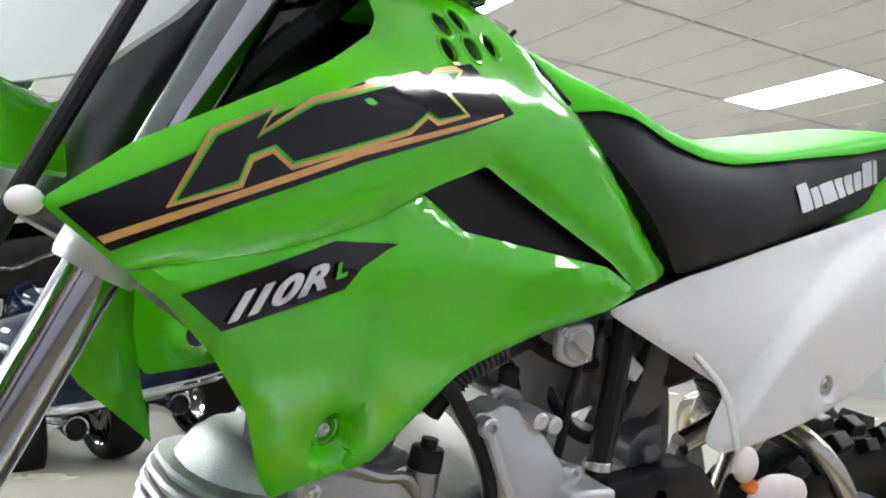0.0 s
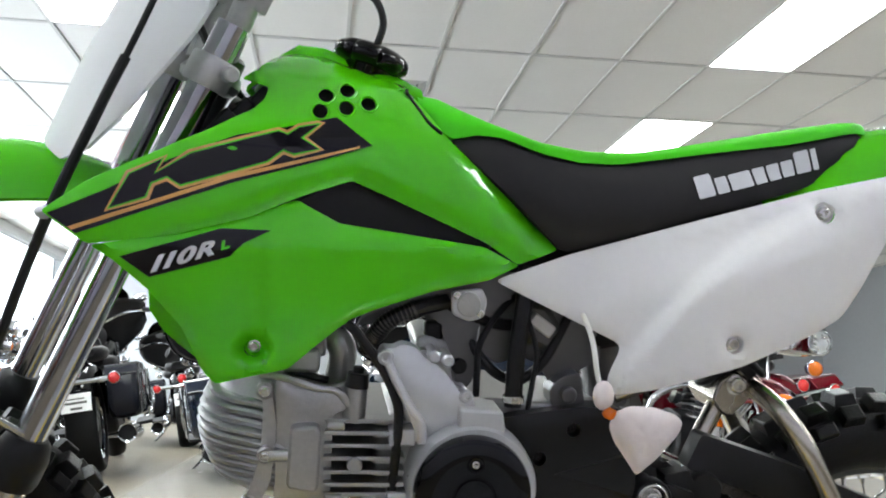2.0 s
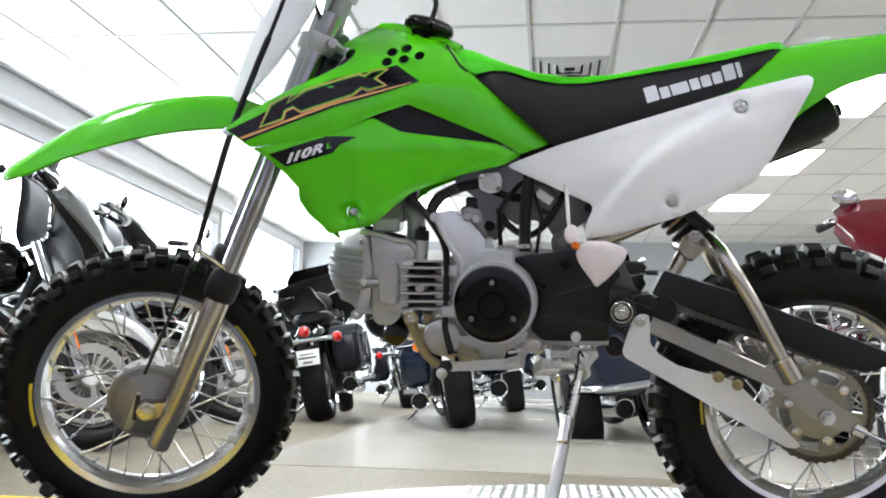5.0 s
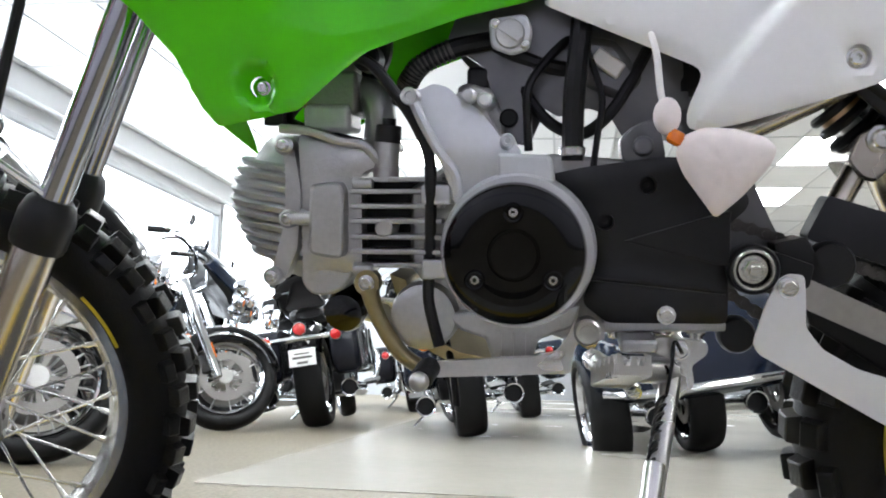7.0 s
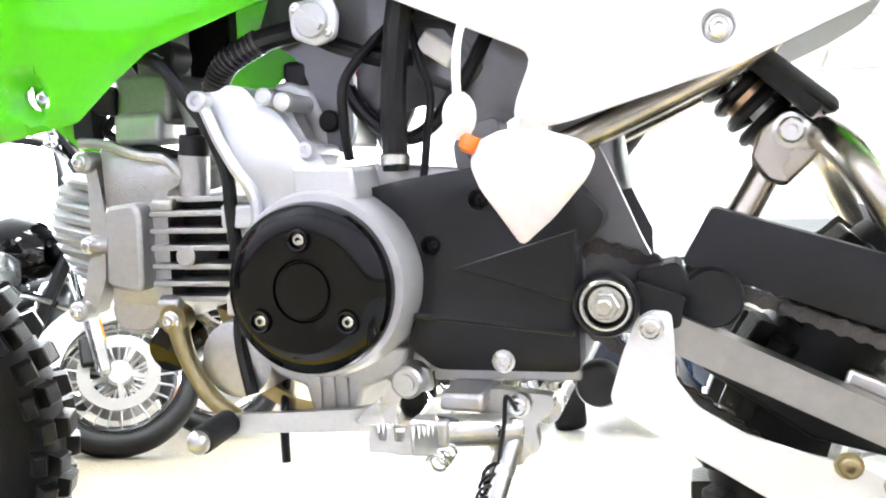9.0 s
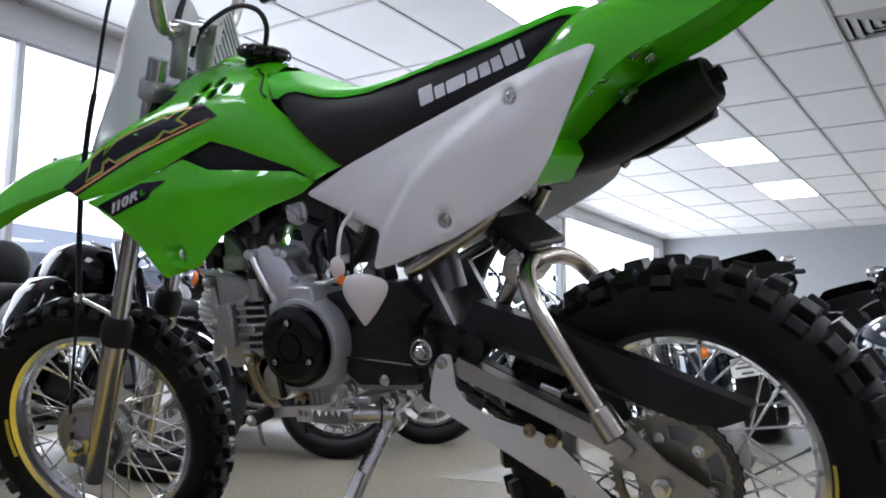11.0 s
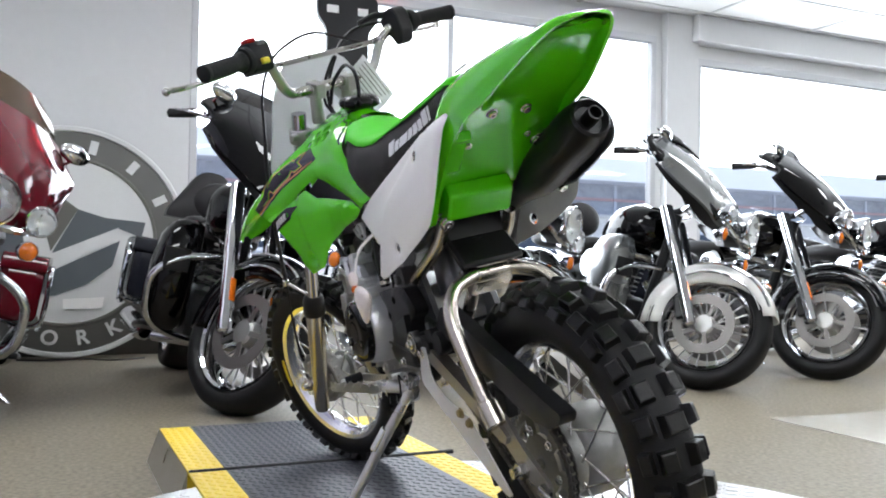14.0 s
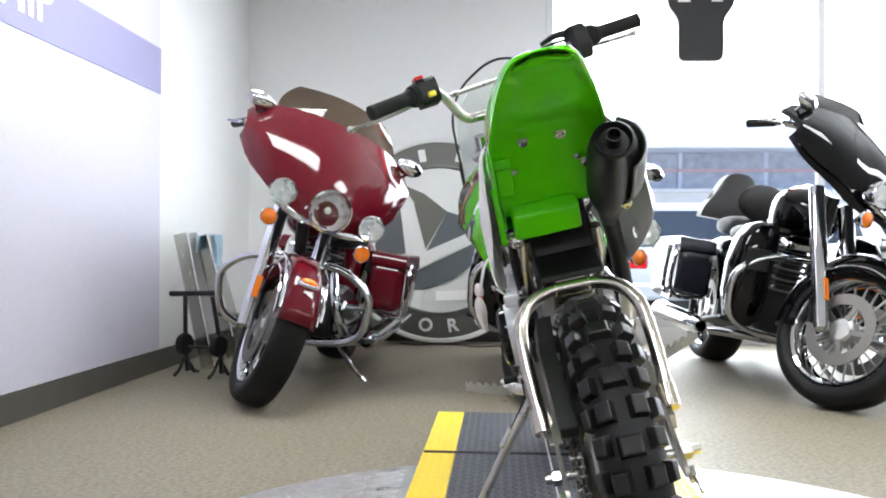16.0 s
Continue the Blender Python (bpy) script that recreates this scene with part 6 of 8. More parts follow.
part("airbox", Geo().prism(rounded([(0.055, 0.655), (0.20, 0.68), (0.33, 0.70), (0.33, 0.60), (0.22, 0.555), (0.17, 0.545), (0.13, 0.575), (0.075, 0.60)], 0.012, 3), -0.05, 0.055), BLACK_PL, bike, "black air filter box", 0.006)
part("loom_sleeve", Geo().prism([(0.095, 0.605), (0.13, 0.60), (0.155, 0.565), (0.135, 0.545), (0.10, 0.56)], -0.058, -0.02), FRAME_GR, bike, "", 0.008)
part("connector", Geo().box((0.122, -0.062, 0.578), (0.028, 0.016, 0.014), pose(0, 0, 0, 0, 35, 0)), WHITE_WIRE, bike, "pale cable connector", 0.002)
# black block added in place of the dark electrics in the opening
part("dark_block", Geo().prism([(-0.30, 0.665), (-0.17, 0.735), (-0.15, 0.80), (0.06, 0.76), (0.06, 0.66), (-0.12, 0.64), (-0.2, 0.58), (-0.235, 0.60)], -0.058, 0.058), BLACK_PL, bike, "black filler block between the shrouds", 0.006)
for k in range(4):
    part("ribbed_cover", Geo().box((-0.226 + 0.017 * k, -0.042 + 0.010 * k, 0.757 + 0.013 * k), (0.0145, 0.08, 0.068), pose(0, 0, 0, 0, 42, 0)), BLACK_PL, bike, "ribbed dark rubber cover", 0.003)
# dark block added to give the shade of the gap behind the fork
part("gap_filler", Geo().prism(rounded([(-0.236, 0.735), (-0.226, 0.785), (-0.19, 0.806), (-0.14, 0.806), (-0.15, 0.77), (-0.19, 0.75)], 0.008, 3), -0.02, 0.045), BLACK_PL, bike, "dark filler block for the shaded gap ahead of the tank", 0.005)
part("shroud_blade", Geo().panel([(-0.298, 0.60), (-0.296, 0.571), (-0.28, 0.548), (-0.257, 0.529), (-0.227, 0.503), (-0.231, 0.52), (-0.240, 0.545), (-0.251, 0.587), (-0.255, 0.63), (-0.25, 0.665), (-0.285, 0.66)], lambda x, z: 0.012 + 0.25 * abs(x + 0.262) - 0.1 * (z - 0.55), 0.004, step=0.012, roll=0.003), GREEN, bike, "narrow green blade of the far shroud")
# black filler added to darken the gaps round the carburettor
part("carb_filler", Geo().prism(rounded([(-0.19, 0.60), (-0.155, 0.555), (-0.105, 0.555), (-0.085, 0.60), (-0.085, 0.66), (-0.2, 0.66), (-0.2, 0.63)], 0.01, 3), 0.012, 0.03), BLACK_PL, bike, "black filler block added behind the carburettor for shade", 0.003)
part("horn", Geo().lathe([(0.001, 0), (0.018, 0.001), (0.0205, 0.006), (0.0205, 0.03), (0.012, 0.036), (0.008, 0.05)], (-0.119, -0.055, 0.353), (0, 1, 0.2), 24), BLACK_GL, bike, "round black horn below the engine")
# the floor's reflection on this steel is put into its tan colour
part("engine_guard_strap", Geo().tube([(-0.087, -0.088, 0.388), (-0.082, -0.09, 0.368), (-0.072, -0.09, 0.345), (-0.058, -0.09, 0.325), (-0.040, -0.088, 0.311)], 0.007, 12, radii=[0.0095, 0.0075, 0.0072, 0.0072, 0.0072]).cyl((-0.087, -0.094, 0.387), (-0.087, -0.08, 0.387), 0.0115, seg=18), GOLD_SPR, bike, "tan strap with an eyelet")
bolt((-0.087, -0.095, 0.387), (0, -1, 0), 0.0055)
part("skid_plate", Geo().prism([(-0.075, 0.39), (-0.06, 0.385), (-0.045, 0.335), (-0.01, 0.318), (0.03, 0.311), (0.03, 0.307), (-0.02, 0.309), (-0.055, 0.328)], -0.05, 0.06), GOLD_SPR, bike, "perforated passivated skid strip")
part("starter_motor", Geo().lathe([(0.02, -0.045), (0.029, -0.042), (0.031, -0.03), (0.031, 0.03), (0.026, 0.04)], (-0.038, -0.045, 0.356), (0.0, 1, 0), 28), ALU, bike, "round cast starter housing")
# gear pedal
ped = part("gear_pedal", Geo().panel(rounded([(0.096, 0.360), (0.118, 0.358), (0.121, 0.342), (0.098, 0.340), (0.094, 0.330), (0.092, 0.312), (-0.026, 0.3105), (-0.028, 0.324), (0.06, 0.327), (0.080, 0.331), (0.090, 0.345)], 0.004, 3), lambda x, z: -0.104 - 0.02 * max(0, (0.08 - x) / 0.1), 0.008, step=0.012, roll=0.002), STEEL, bike, "forged steel gear pedal")
part("pedal_clamp", Geo().cyl((0.1055, -0.114, 0.350), (0.1055, -0.09, 0.350), 0.0115, seg=20, bev=0.002).cyl((0.1055, -0.118, 0.350), (0.1055, -0.112, 0.350), 0.0065, seg=16), STEEL, ped)
part("pedal_rubber", Geo().cyl((-0.0270, -0.122, 0.3190), (-0.0300, -0.156, 0.3152), 0.0098, seg=18, bev=0.001), GRIP, ped)
part("pedal_tip", Geo().sphere((-0.0301, -0.1575, 0.3150), 0.0084, 14, 8), STEEL, ped)


def footpeg(s):
    """A folding peg with two toothed side rails, rising outwards."""
    lift = 0.30 if s < 0 else 0.36

    def at_peg(x, u, v):
        return (0.1225 + 0.012 * u / 0.075 + x * (1 - 0.12 * u / 0.075), s * (0.15 + u), 0.3235 + v + lift * u)
    peg = part("footpeg", Geo().cyl(at_peg(0.003, -0.09, 0.02), at_peg(0.003, 0.0, 0.0), 0.0095, seg=16), STEEL, bike, "steel footpeg with serrated edges")
    for x in (-0.0135, 0.0135):
        n, poly = 5, [(0.0, -0.009), (0.075, -0.006)]
        for k in range(n):
            poly += [(0.075 - 0.075 * k / n, 0.002), (0.075 - 0.075 * (k + 0.35) / n, 0.0095), (0.075 - 0.075 * (k + 0.6) / n, 0.0095)]
        poly += [(0.0, 0.002)]
        vs = [at_peg(x + d, u, v) for d in (-0.0016, 0.0016) for u, v in poly]
        k = len(poly)
        part("peg_rail", Geo().add(vs, [tuple(range(k)), tuple(range(2 * k - 1, k - 1, -1))] + [(i, k + i, k + (i + 1) % k, (i + 1) % k) for i in range(k)]), STEEL, peg)
    front = [(-0.0135, -0.006), (0.0135, -0.006), (0.0135, 0.0095), (0.010, 0.0095), (0.0075, 0.001), (0.003, 0.001), (0.0018, 0.008), (-0.0018, 0.008), (-0.003, 0.001), (-0.0075, 0.001), (-0.010, 0.0095), (-0.0135, 0.0095)]
    k = len(front)
    part("peg_end", Geo().add([at_peg(x, u, v) for u in (0.074, 0.077) for x, v in front], [tuple(range(k)), tuple(range(2 * k - 1, k - 1, -1))] + [(i, k + i, k + (i + 1) % k, (i + 1) % k) for i in range(k)]), STEEL, peg)
    part("peg_floor", Geo().add([at_peg(x, u, v) for x in (-0.013, 0.013) for u, v in ((0.0, -0.009), (0.075, -0.006), (0.075, -0.003), (0.0, -0.006))], [(0, 1, 2, 3), (7, 6, 5, 4), (0, 4, 5, 1), (1, 5, 6, 2), (2, 6, 7, 3), (3, 7, 4, 0)]), STEEL, peg)
    part("peg_root", Geo().box((0.1225, s * 0.150, 0.3225), (0.030, 0.012, 0.018)), STEEL, peg, "", 0.003)
    part("peg_spring", Geo().tube([(0.140 + 0.006 * math.cos(a * 1.2), s * (0.125 + 0.0022 * a), 0.312 + 0.006 * math.sin(a * 1.2)) for a in np.linspace(0, 18, 50)], 0.0012, 5, smooth=1), ZINC, peg)
    part("peg_hanger", Geo().box((0.147, s * 0.095, 0.341), (0.03, 0.06, 0.012)).box((0.130, s * 0.136, 0.325), (0.026, 0.018, 0.018)), ALU, peg, "", 0.003)


footpeg(-1)
footpeg(1)
part("peg_bar", Geo().cyl((0.130, -0.138, 0.3255), (0.178, -0.098, 0.3165), 0.0112, seg=18, bev=0.001), STEEL, bike, "steel footpeg bar")
part("lower_cross_tube", Geo().cyl((0.19, -0.05, 0.318), (0.19, 0.13, 0.322), 0.0118, seg=18), STEEL, bike, "steel tube across under the engine")
part("sump_flange", Geo().prism([(0.118, 0.357), (0.222, 0.357), (0.222, 0.349), (0.118, 0.346)], -0.088, 0.07), ALU, bike, "cast lower edge of the crankcase", 0.002)
for x in (0.13, 0.171, 0.20):
    bolt((x, -0.07, 0.345), (0, 0, -1), 0.006, ZINC)
# side stand
st = part("side_stand", Geo().tube([(0.176, -0.10, 0.315), (0.166, -0.132, 0.273), (0.152, -0.175, 0.218), (0.130, -0.242, 0.127), (0.115, -0.285, 0.068)], 0.009, 14), STEEL, bike, "steel side stand, folded out")
part("stand_bracket", Geo().panel(rounded([(0.148, 0.336), (0.165, 0.346), (0.205, 0.342), (0.205, 0.332), (0.192, 0.322), (0.195, 0.305), (0.180, 0.292), (0.160, 0.302), (0.162, 0.320)], 0.004, 3), lambda x, z: -0.105, 0.014, step=0.02, roll=0.002), STEEL, st)
bolt((0.182, -0.107, 0.336), (0, -1, 0), 0.006, ZINC, st)
coil = [(0.168 - 0.016 * s + 0.0062 * math.cos(70 * s), -0.122 - 0.05 * s + 0.004 * math.cos(70 * s), 0.296 - 0.068 * s + 0.0062 * math.sin(70 * s)) for s in np.linspace(0, 1, 130)]
part("stand_spring", Geo().tube(coil, 0.0014, 5, smooth=1), BLACK_PL, st, "coiled stand return spring")
part("spring_sleeve", Geo().cyl((0.158, -0.155, 0.255), (0.150, -0.182, 0.220), 0.0085, seg=14, bev=0.002), ZINC, st)
part("spring_hook", Geo().tube([(0.182, -0.116, 0.336), (0.176, -0.118, 0.345), (0.174, -0.118, 0.325), (0.170, -0.12, 0.30)], 0.0016, 6), BLACK_PL, st)
part("stand_foot", Geo().box((0.113, -0.288, 0.068), (0.034, 0.036, 0.006), pose(0, 0, 0, -13, 0, 0)), STEEL, st, "", 0.002)

# ---- swingarm, guards, chain ----
for s in (-1, 1):
    arm = part("swingarm_beam", Geo().panel(rounded([(0.255, 0.405), (0.285, 0.396), (0.50, 0.300), (0.515, 0.288), (0.505, 0.276), (0.49, 0.279), (0.28, 0.372), (0.25, 0.385)], 0.004, 3), lambda x, z: -0.098, 0.024, step=0.03, roll=0.003) if s < 0 else Geo().prism(rounded([(0.255, 0.405), (0.285, 0.396), (0.515, 0.295), (0.505, 0.272), (0.28, 0.372), (0.25, 0.385)], 0.004, 3), 0.074, 0.098), SWING_M, bike, "silver box-section swingarm beam")
    part("axle_plate", Geo().prism(rounded([(0.452, 0.322), (0.50, 0.318), (0.545, 0.275), (0.600, 0.238), (0.602, 0.224), (0.575, 0.222), (0.535, 0.236), (0.475, 0.285)], 0.008, 3), s * 0.082, s * 0.088), SWING_M, arm, "steel axle plate")
    part("loop_tube", Geo().tube([(0.487, s * 0.098, 0.318), (0.462, s * 0.101, 0.365), (0.432, s * 0.102, 0.420), (0.408, s * 0.098, 0.462), (0.390, s * 0.078, 0.492), (0.380, s * 0.045, 0.506), (0.376, s * 0.018, 0.508)], 0.0115, 14), FORKLEG, arm, "bent steel tube over the rear wheel")
    part("weld_collar", Geo().cyl((0.476, s * 0.099, 0.337), (0.496, s * 0.097, 0.302), 0.0155, 0.017, 16, 0.002), FORKLEG, arm)
    part("adjuster", Geo().box((0.594, s * 0.091, 0.226), (0.018, 0.010, 0.016), pose(0, 0, 0, 0, 28, 0)).cyl((0.585, s * 0.094, 0.232), (0.632, s * 0.094, 0.210), 0.0032, seg=8), ZINC, arm)
part("loop_bridge", Geo().cyl((0.378, -0.03, 0.508), (0.378, 0.03, 0.508), 0.0125, seg=14).box((0.366, 0, 0.518), (0.03, 0.05, 0.02)), FORKLEG, bike, "", 0.003)
part("rear_axle", Geo().cyl((0.545, -0.112, 0.247), (0.545, 0.118, 0.247), 0.0075, seg=12).cyl((0.545, -0.102, 0.247), (0.545, -0.09, 0.247), 0.0125, seg=6).cyl((0.545, 0.09, 0.247), (0.545, 0.104, 0.247), 0.0125, seg=6), ZINC, bike)
piv = part("swingarm_pivot", Geo().lathe([(0.0212, 0), (0.0212, 0.012), (0.0198, 0.0145), (0.0182, 0.0145), (0.0172, 0.0125), (0.0172, 0.004), (0.002, 0.004)], (0.240, -0.092, 0.4035), (0, -1, 0), 40), BLACK_SEMI, bike, "black swingarm pivot boss")
part("pivot_ring", Geo().lathe([(0.0170, 0.002), (0.0170, 0.0145), (0.0163, 0.0152), (0.0148, 0.0152), (0.0142, 0.013), (0.0142, 0.002)], (0.240, -0.092, 0.4035), (0, -1, 0), 40, False), ZINC, piv, "bright pivot ring")
part("pivot_nut", Geo().cyl((0.240, -0.096, 0.4035), (0.240, -0.101, 0.4035), 0.0118, seg=24).cyl((0.240, -0.101, 0.4035), (0.240, -0.110, 0.4035), 0.0096, seg=6, bev=0.001).cyl((0.240, -0.109, 0.4035), (0.240, -0.115, 0.4035), 0.0055, seg=14, bev=0.001), ZINC, piv)
part("pivot_axle", Geo().cyl((0.240, -0.09, 0.4035), (0.240, 0.09, 0.4035), 0.0165, seg=24), BLACK_PL, piv)
part("pivot_clamp", Geo().prism(rounded([(0.258, 0.418), (0.270, 0.414), (0.290, 0.407), (0.286, 0.388), (0.262, 0.386)], 0.003, 3), -0.096, -0.066), BLACK_SEMI, bike, "black clamp behind the pivot", 0.002)
guard = part("chain_guard_plate", Geo().panel(rounded([(0.2415, 0.342), (0.250, 0.372), (0.259, 0.394), (0.268, 0.4005), (0.281, 0.399), (0.2825, 0.380), (0.283, 0.356), (0.297, 0.338), (0.325, 0.322), (0.36, 0.312), (0.398, 0.3035), (0.424, 0.2865), (0.508, 0.203), (0.500, 0.198), (0.486, 0.200), (0.38, 0.258), (0.262, 0.324), (0.246, 0.333)], 0.004, 3), lambda x, z: -0.101, 0.003, step=0.03), mat("satin_aluminium_plate", (0.70, 0.70, 0.70), 0.42, metal=0.35, vary=0.03), bike, "pale satin aluminium chain guard plate", 0.001)
for x, z in ((0.268, 0.389), (0.385, 0.306), (0.413, 0.2945)):
    bolt((x, -0.1015, z), (0, -1, 0), 0.0065, ZINC if x < 0.3 else GOLD_SPR, guard)
part("chain_cover", Geo().panel(rounded([(0.287, 0.428), (0.306, 0.464), (0.325, 0.458), (0.41, 0.432), (0.49, 0.400), (0.524, 0.387), (0.60, 0.357), (0.648, 0.338), (0.641, 0.324), (0.611, 0.3135), (0.571, 0.318), (0.521, 0.336), (0.464, 0.362), (0.40, 0.389), (0.32, 0.416)], 0.005, 3), lambda x, z: -0.082 + 0.01 * max(0, (z - 0.42) / 0.05), 0.03, step=0.025, roll=0.004), BLACK_PL, bike, "black plastic chain cover")
part("slider", Geo().prism(rounded([(0.258, 0.424), (0.285, 0.43), (0.30, 0.402), (0.30, 0.38), (0.27, 0.395)], 0.004, 3), -0.088, -0.05), BLACK_PL, bike, "black chain slider", 0.002)
part("chain_tensioner", Geo().lathe([(0.006, 0), (0.018, 0.0), (0.020, 0.004), (0.020, 0.016), (0.018, 0.02), (0.006, 0.02)], (0.306, -0.088, 0.406), (0, 1, 0), 24), BLACK_PL, bike, "black chain roller")
part("chain_roller", Geo().lathe([(0.004, 0), (0.014, 0.0), (0.016, 0.004), (0.016, 0.016), (0.014, 0.02), (0.004, 0.02)], (0.232, -0.085, 0.345), (0, 1, 0), 24), BLACK_PL, bike, "lower chain roller")
part("arm_box", Geo().prism([(0.29, 0.382), (0.40, 0.336), (0.44, 0.33), (0.44, 0.29), (0.37, 0.305), (0.30, 0.35)], -0.05, -0.03), BLACK_PL, bike, "", 0.003)
part("valve_clip", Geo().box((0.398, -0.06, 0.338), (0.03, 0.02, 0.034), pose(0, 0, 0, 0, 20, 0)), ZINC, bike, "", 0.003)


def sprocket():
    g = Geo()
    n = 37
    outer = []
    for k in range(n):
        for da, r in ((0.0, 0.0785), (0.22, 0.0785), (0.40, 0.0735), (0.82, 0.0735)):
            a = 2 * math.pi * (k + da) / n
            outer.append((0.545 + r * math.cos(a), 0.247 + r * math.sin(a)))
    holes = []
    for k in range(6):
        a0 = 2 * math.pi * k / 6 + 0.25
        lp = [(0.545 + r * math.cos(a0 + t), 0.247 + r * math.sin(a0 + t)) for r, ts in ((0.064, np.linspace(-0.32, 0.32, 7)), (0.044, np.linspace(0.28, -0.28, 6))) for t in ts]
        holes.append(lp)
    return g.panel(outer, lambda x, z: -0.062, 0.005, holes, 0.02)


sp = part("rear_sprocket", sprocket(), SPROCKET_M, rw, "grey-yellow passivated steel rear sprocket")
for k in range(6):
    a = 2 * math.pi * (k + 0.5) / 6 + 0.25
    bolt((0.545 + 0.048 * math.cos(a), -0.064, 0.247 + 0.048 * math.sin(a)), (0, -1, 0), 0.0055, ZINC, sp)


def chain():
    """A closed run of links round both sprockets."""
    c0, r0, c1, r1 = Vector((0.232, 0.410)), 0.028, Vector((0.545, 0.247)), 0.076
    d = (c1 - c0).normalized()
    nrm = Vector((-d.y, d.x))
    path = []
    for k in range(17):
        a = math.pi * k / 16
        path.append(c1 + (nrm * math.cos(a) + d * math.sin(a)) * r1)
    for k in range(9):
        a = math.pi * k / 8
        path.append(c0 + (-nrm * math.cos(a) - d * math.sin(a)) * r0)
    path.append(path[0])
    out, acc, pitch = [], 0.0, 0.0125
    for a, b in zip(path, path[1:]):
        seg = (b - a).length
        while acc < seg:
            p = a + (b - a) * (acc / seg)
            out.append((p, math.atan2((b - a).y, (b - a).x)))
            acc += pitch
        acc -= seg
    ch = part("drive_chain", Geo().tube([(p.x, -0.0605, p.y) for p, _ in out], 0.0028, 6, True, 1), CHAIN_M, bike, "dark steel drive chain")
    first = None
    for k, (p, a) in enumerate(out):
        m = pose(p.x, -0.0605, p.y, 0, -math.degrees(a), 0)
        if first is None:
            g = Geo()
            for y in (-0.0052, 0.0052):
                poly = [(0.0057 * math.cos(t) - 0.0062, 0.0057 * math.sin(t)) for t in np.linspace(0.75, 2 * math.pi - 0.75, 8)] + [(0.0062 - 0.0057 * math.cos(t), 0.0057 * math.sin(t)) for t in np.linspace(2 * math.pi - 0.75, 0.75, 8)]
                g.prism(poly, y - 0.0008, y + 0.0008)
            g.cyl((0.0062, -0.007, 0), (0.0062, 0.007, 0), 0.0026, seg=8)
            first = part("link", g, CHAIN_M, ch, at=m)
        else:
            same_mesh(first, "link", m, ch)


chain()
# rear shock and its mount
shock = part("rear_shock", Geo().cyl((0.362, 0, 0.502), (0.285, 0, 0.60), 0.010, seg=14), STEEL, bike, "rear shock with a black coil spring")
part("shock_spring", Geo().tube([(0.352 - 0.062 * s + 0.0225 * math.cos(46 * s) * 0.79, 0.0225 * math.sin(46 * s), 0.515 + 0.079 * s + 0.0225 * math.cos(46 * s) * 0.62) for s in np.linspace(0, 1, 150)], 0.0048, 8, smooth=1), BLACK_PL, shock)
part("shock_collar", Geo().cyl((0.338, 0, 0.533), (0.330, 0, 0.543), 0.02, seg=20), COPPER, shock)
part("shock_mount", Geo().prism(rounded([(0.331, 0.494), (0.338, 0.515), (0.355, 0.528), (0.374, 0.517), (0.381, 0.503), (0.370, 0.49), (0.354, 0.474), (0.342, 0.478)], 0.004, 3), -0.036, 0.036), FORKLEG, bike, "cast shock mount", 0.003)
bolt((0.357, -0.036, 0.512), (0, -1, 0), 0.009, ZINC)
part("shock_strut", Geo().cyl((0.345, -0.02, 0.49), (0.312, -0.03, 0.43), 0.011, seg=14), FORKLEG, bike)
part("stay_bracket", Geo().box((0.345, -0.045, 0.548), (0.075, 0.006, 0.012), pose(0, 0, 0, 0, 42, 0)), BLACK_PL, bike, "", 0.002)
# black inner mudguard behind the shock
part("inner_mudguard", Geo().prism([(0.318, 0.63), (0.330, 0.63), (0.341, 0.568), (0.387, 0.529), (0.384, 0.520), (0.332, 0.560)], -0.05, 0.058), BLACK_PL, bike, "black inner mudguard", 0.006)
part("mudguard_box", Geo().prism(rounded([(0.365, 0.625), (0.37, 0.60), (0.412, 0.602), (0.436, 0.636), (0.425, 0.66)], 0.006, 3), -0.074, 0.036), GREEN, bike, "moulded green box under the mudguard", 0.005)
part("mudguard_flange", Geo().prism(rounded([(0.375, 0.70), (0.372, 0.595), (0.40, 0.60), (0.435, 0.645), (0.46, 0.69)], 0.006, 3), -0.098, -0.088), GREEN, bike, "", 0.003)
# exhaust
mu0, mu1 = Vector((0.360, 0.091, 0.622)), Vector((0.604, 0.088, 0.716))
md = (mu1 - mu0).normalized()
muffler = part("muffler", Geo().lathe([(0.0145, -0.05), (0.018, -0.01), (0.024, 0.02), (0.034, 0.056), (0.0375, 0.08), (0.0385, 0.10), (0.0385, 0.205), (0.036, 0.228), (0.031, 0.248), (0.027, 0.252), (0.0255, 0.250), (0.022, 0.240), (0.001, 0.240)], mu0, md, 28), BLACK_PL, bike, "matt black muffler with a stepped end", 0, 30)
part("muffler_tip", Geo().lathe([(0.0115, 0.24), (0.0115, 0.264), (0.0095, 0.264), (0.0095, 0.245)], mu0, md, 18, False), BLACK_SEMI, muffler)
g = Geo()
for k in range(25):
    s = k / 24
    for a in np.linspace(-1.15, 1.25, 15):
        u, w = md.orthogonal().normalized(), None
        side = Vector((0, 1, 0))
        upv = md.cross(side).normalized()
        r = 0.036 + 0.012 * min(1.0, s * 3) + 0.002 * math.sin(s * math.pi)
        g.v.append(tuple(mu0 + md * (0.075 + 0.155 * s) + side * (r * math.cos(a)) - upv * (r * math.sin(a)) * (-1)))
g.f = [(i * 15 + j, i * 15 + j + 1, (i + 1) * 15 + j + 1, (i + 1) * 15 + j) for i in range(24) for j in range(14)]
sh_ob = part("heat_shield", g, SHIELD_GREY, muffler, "satin grey heat shield over the muffler")
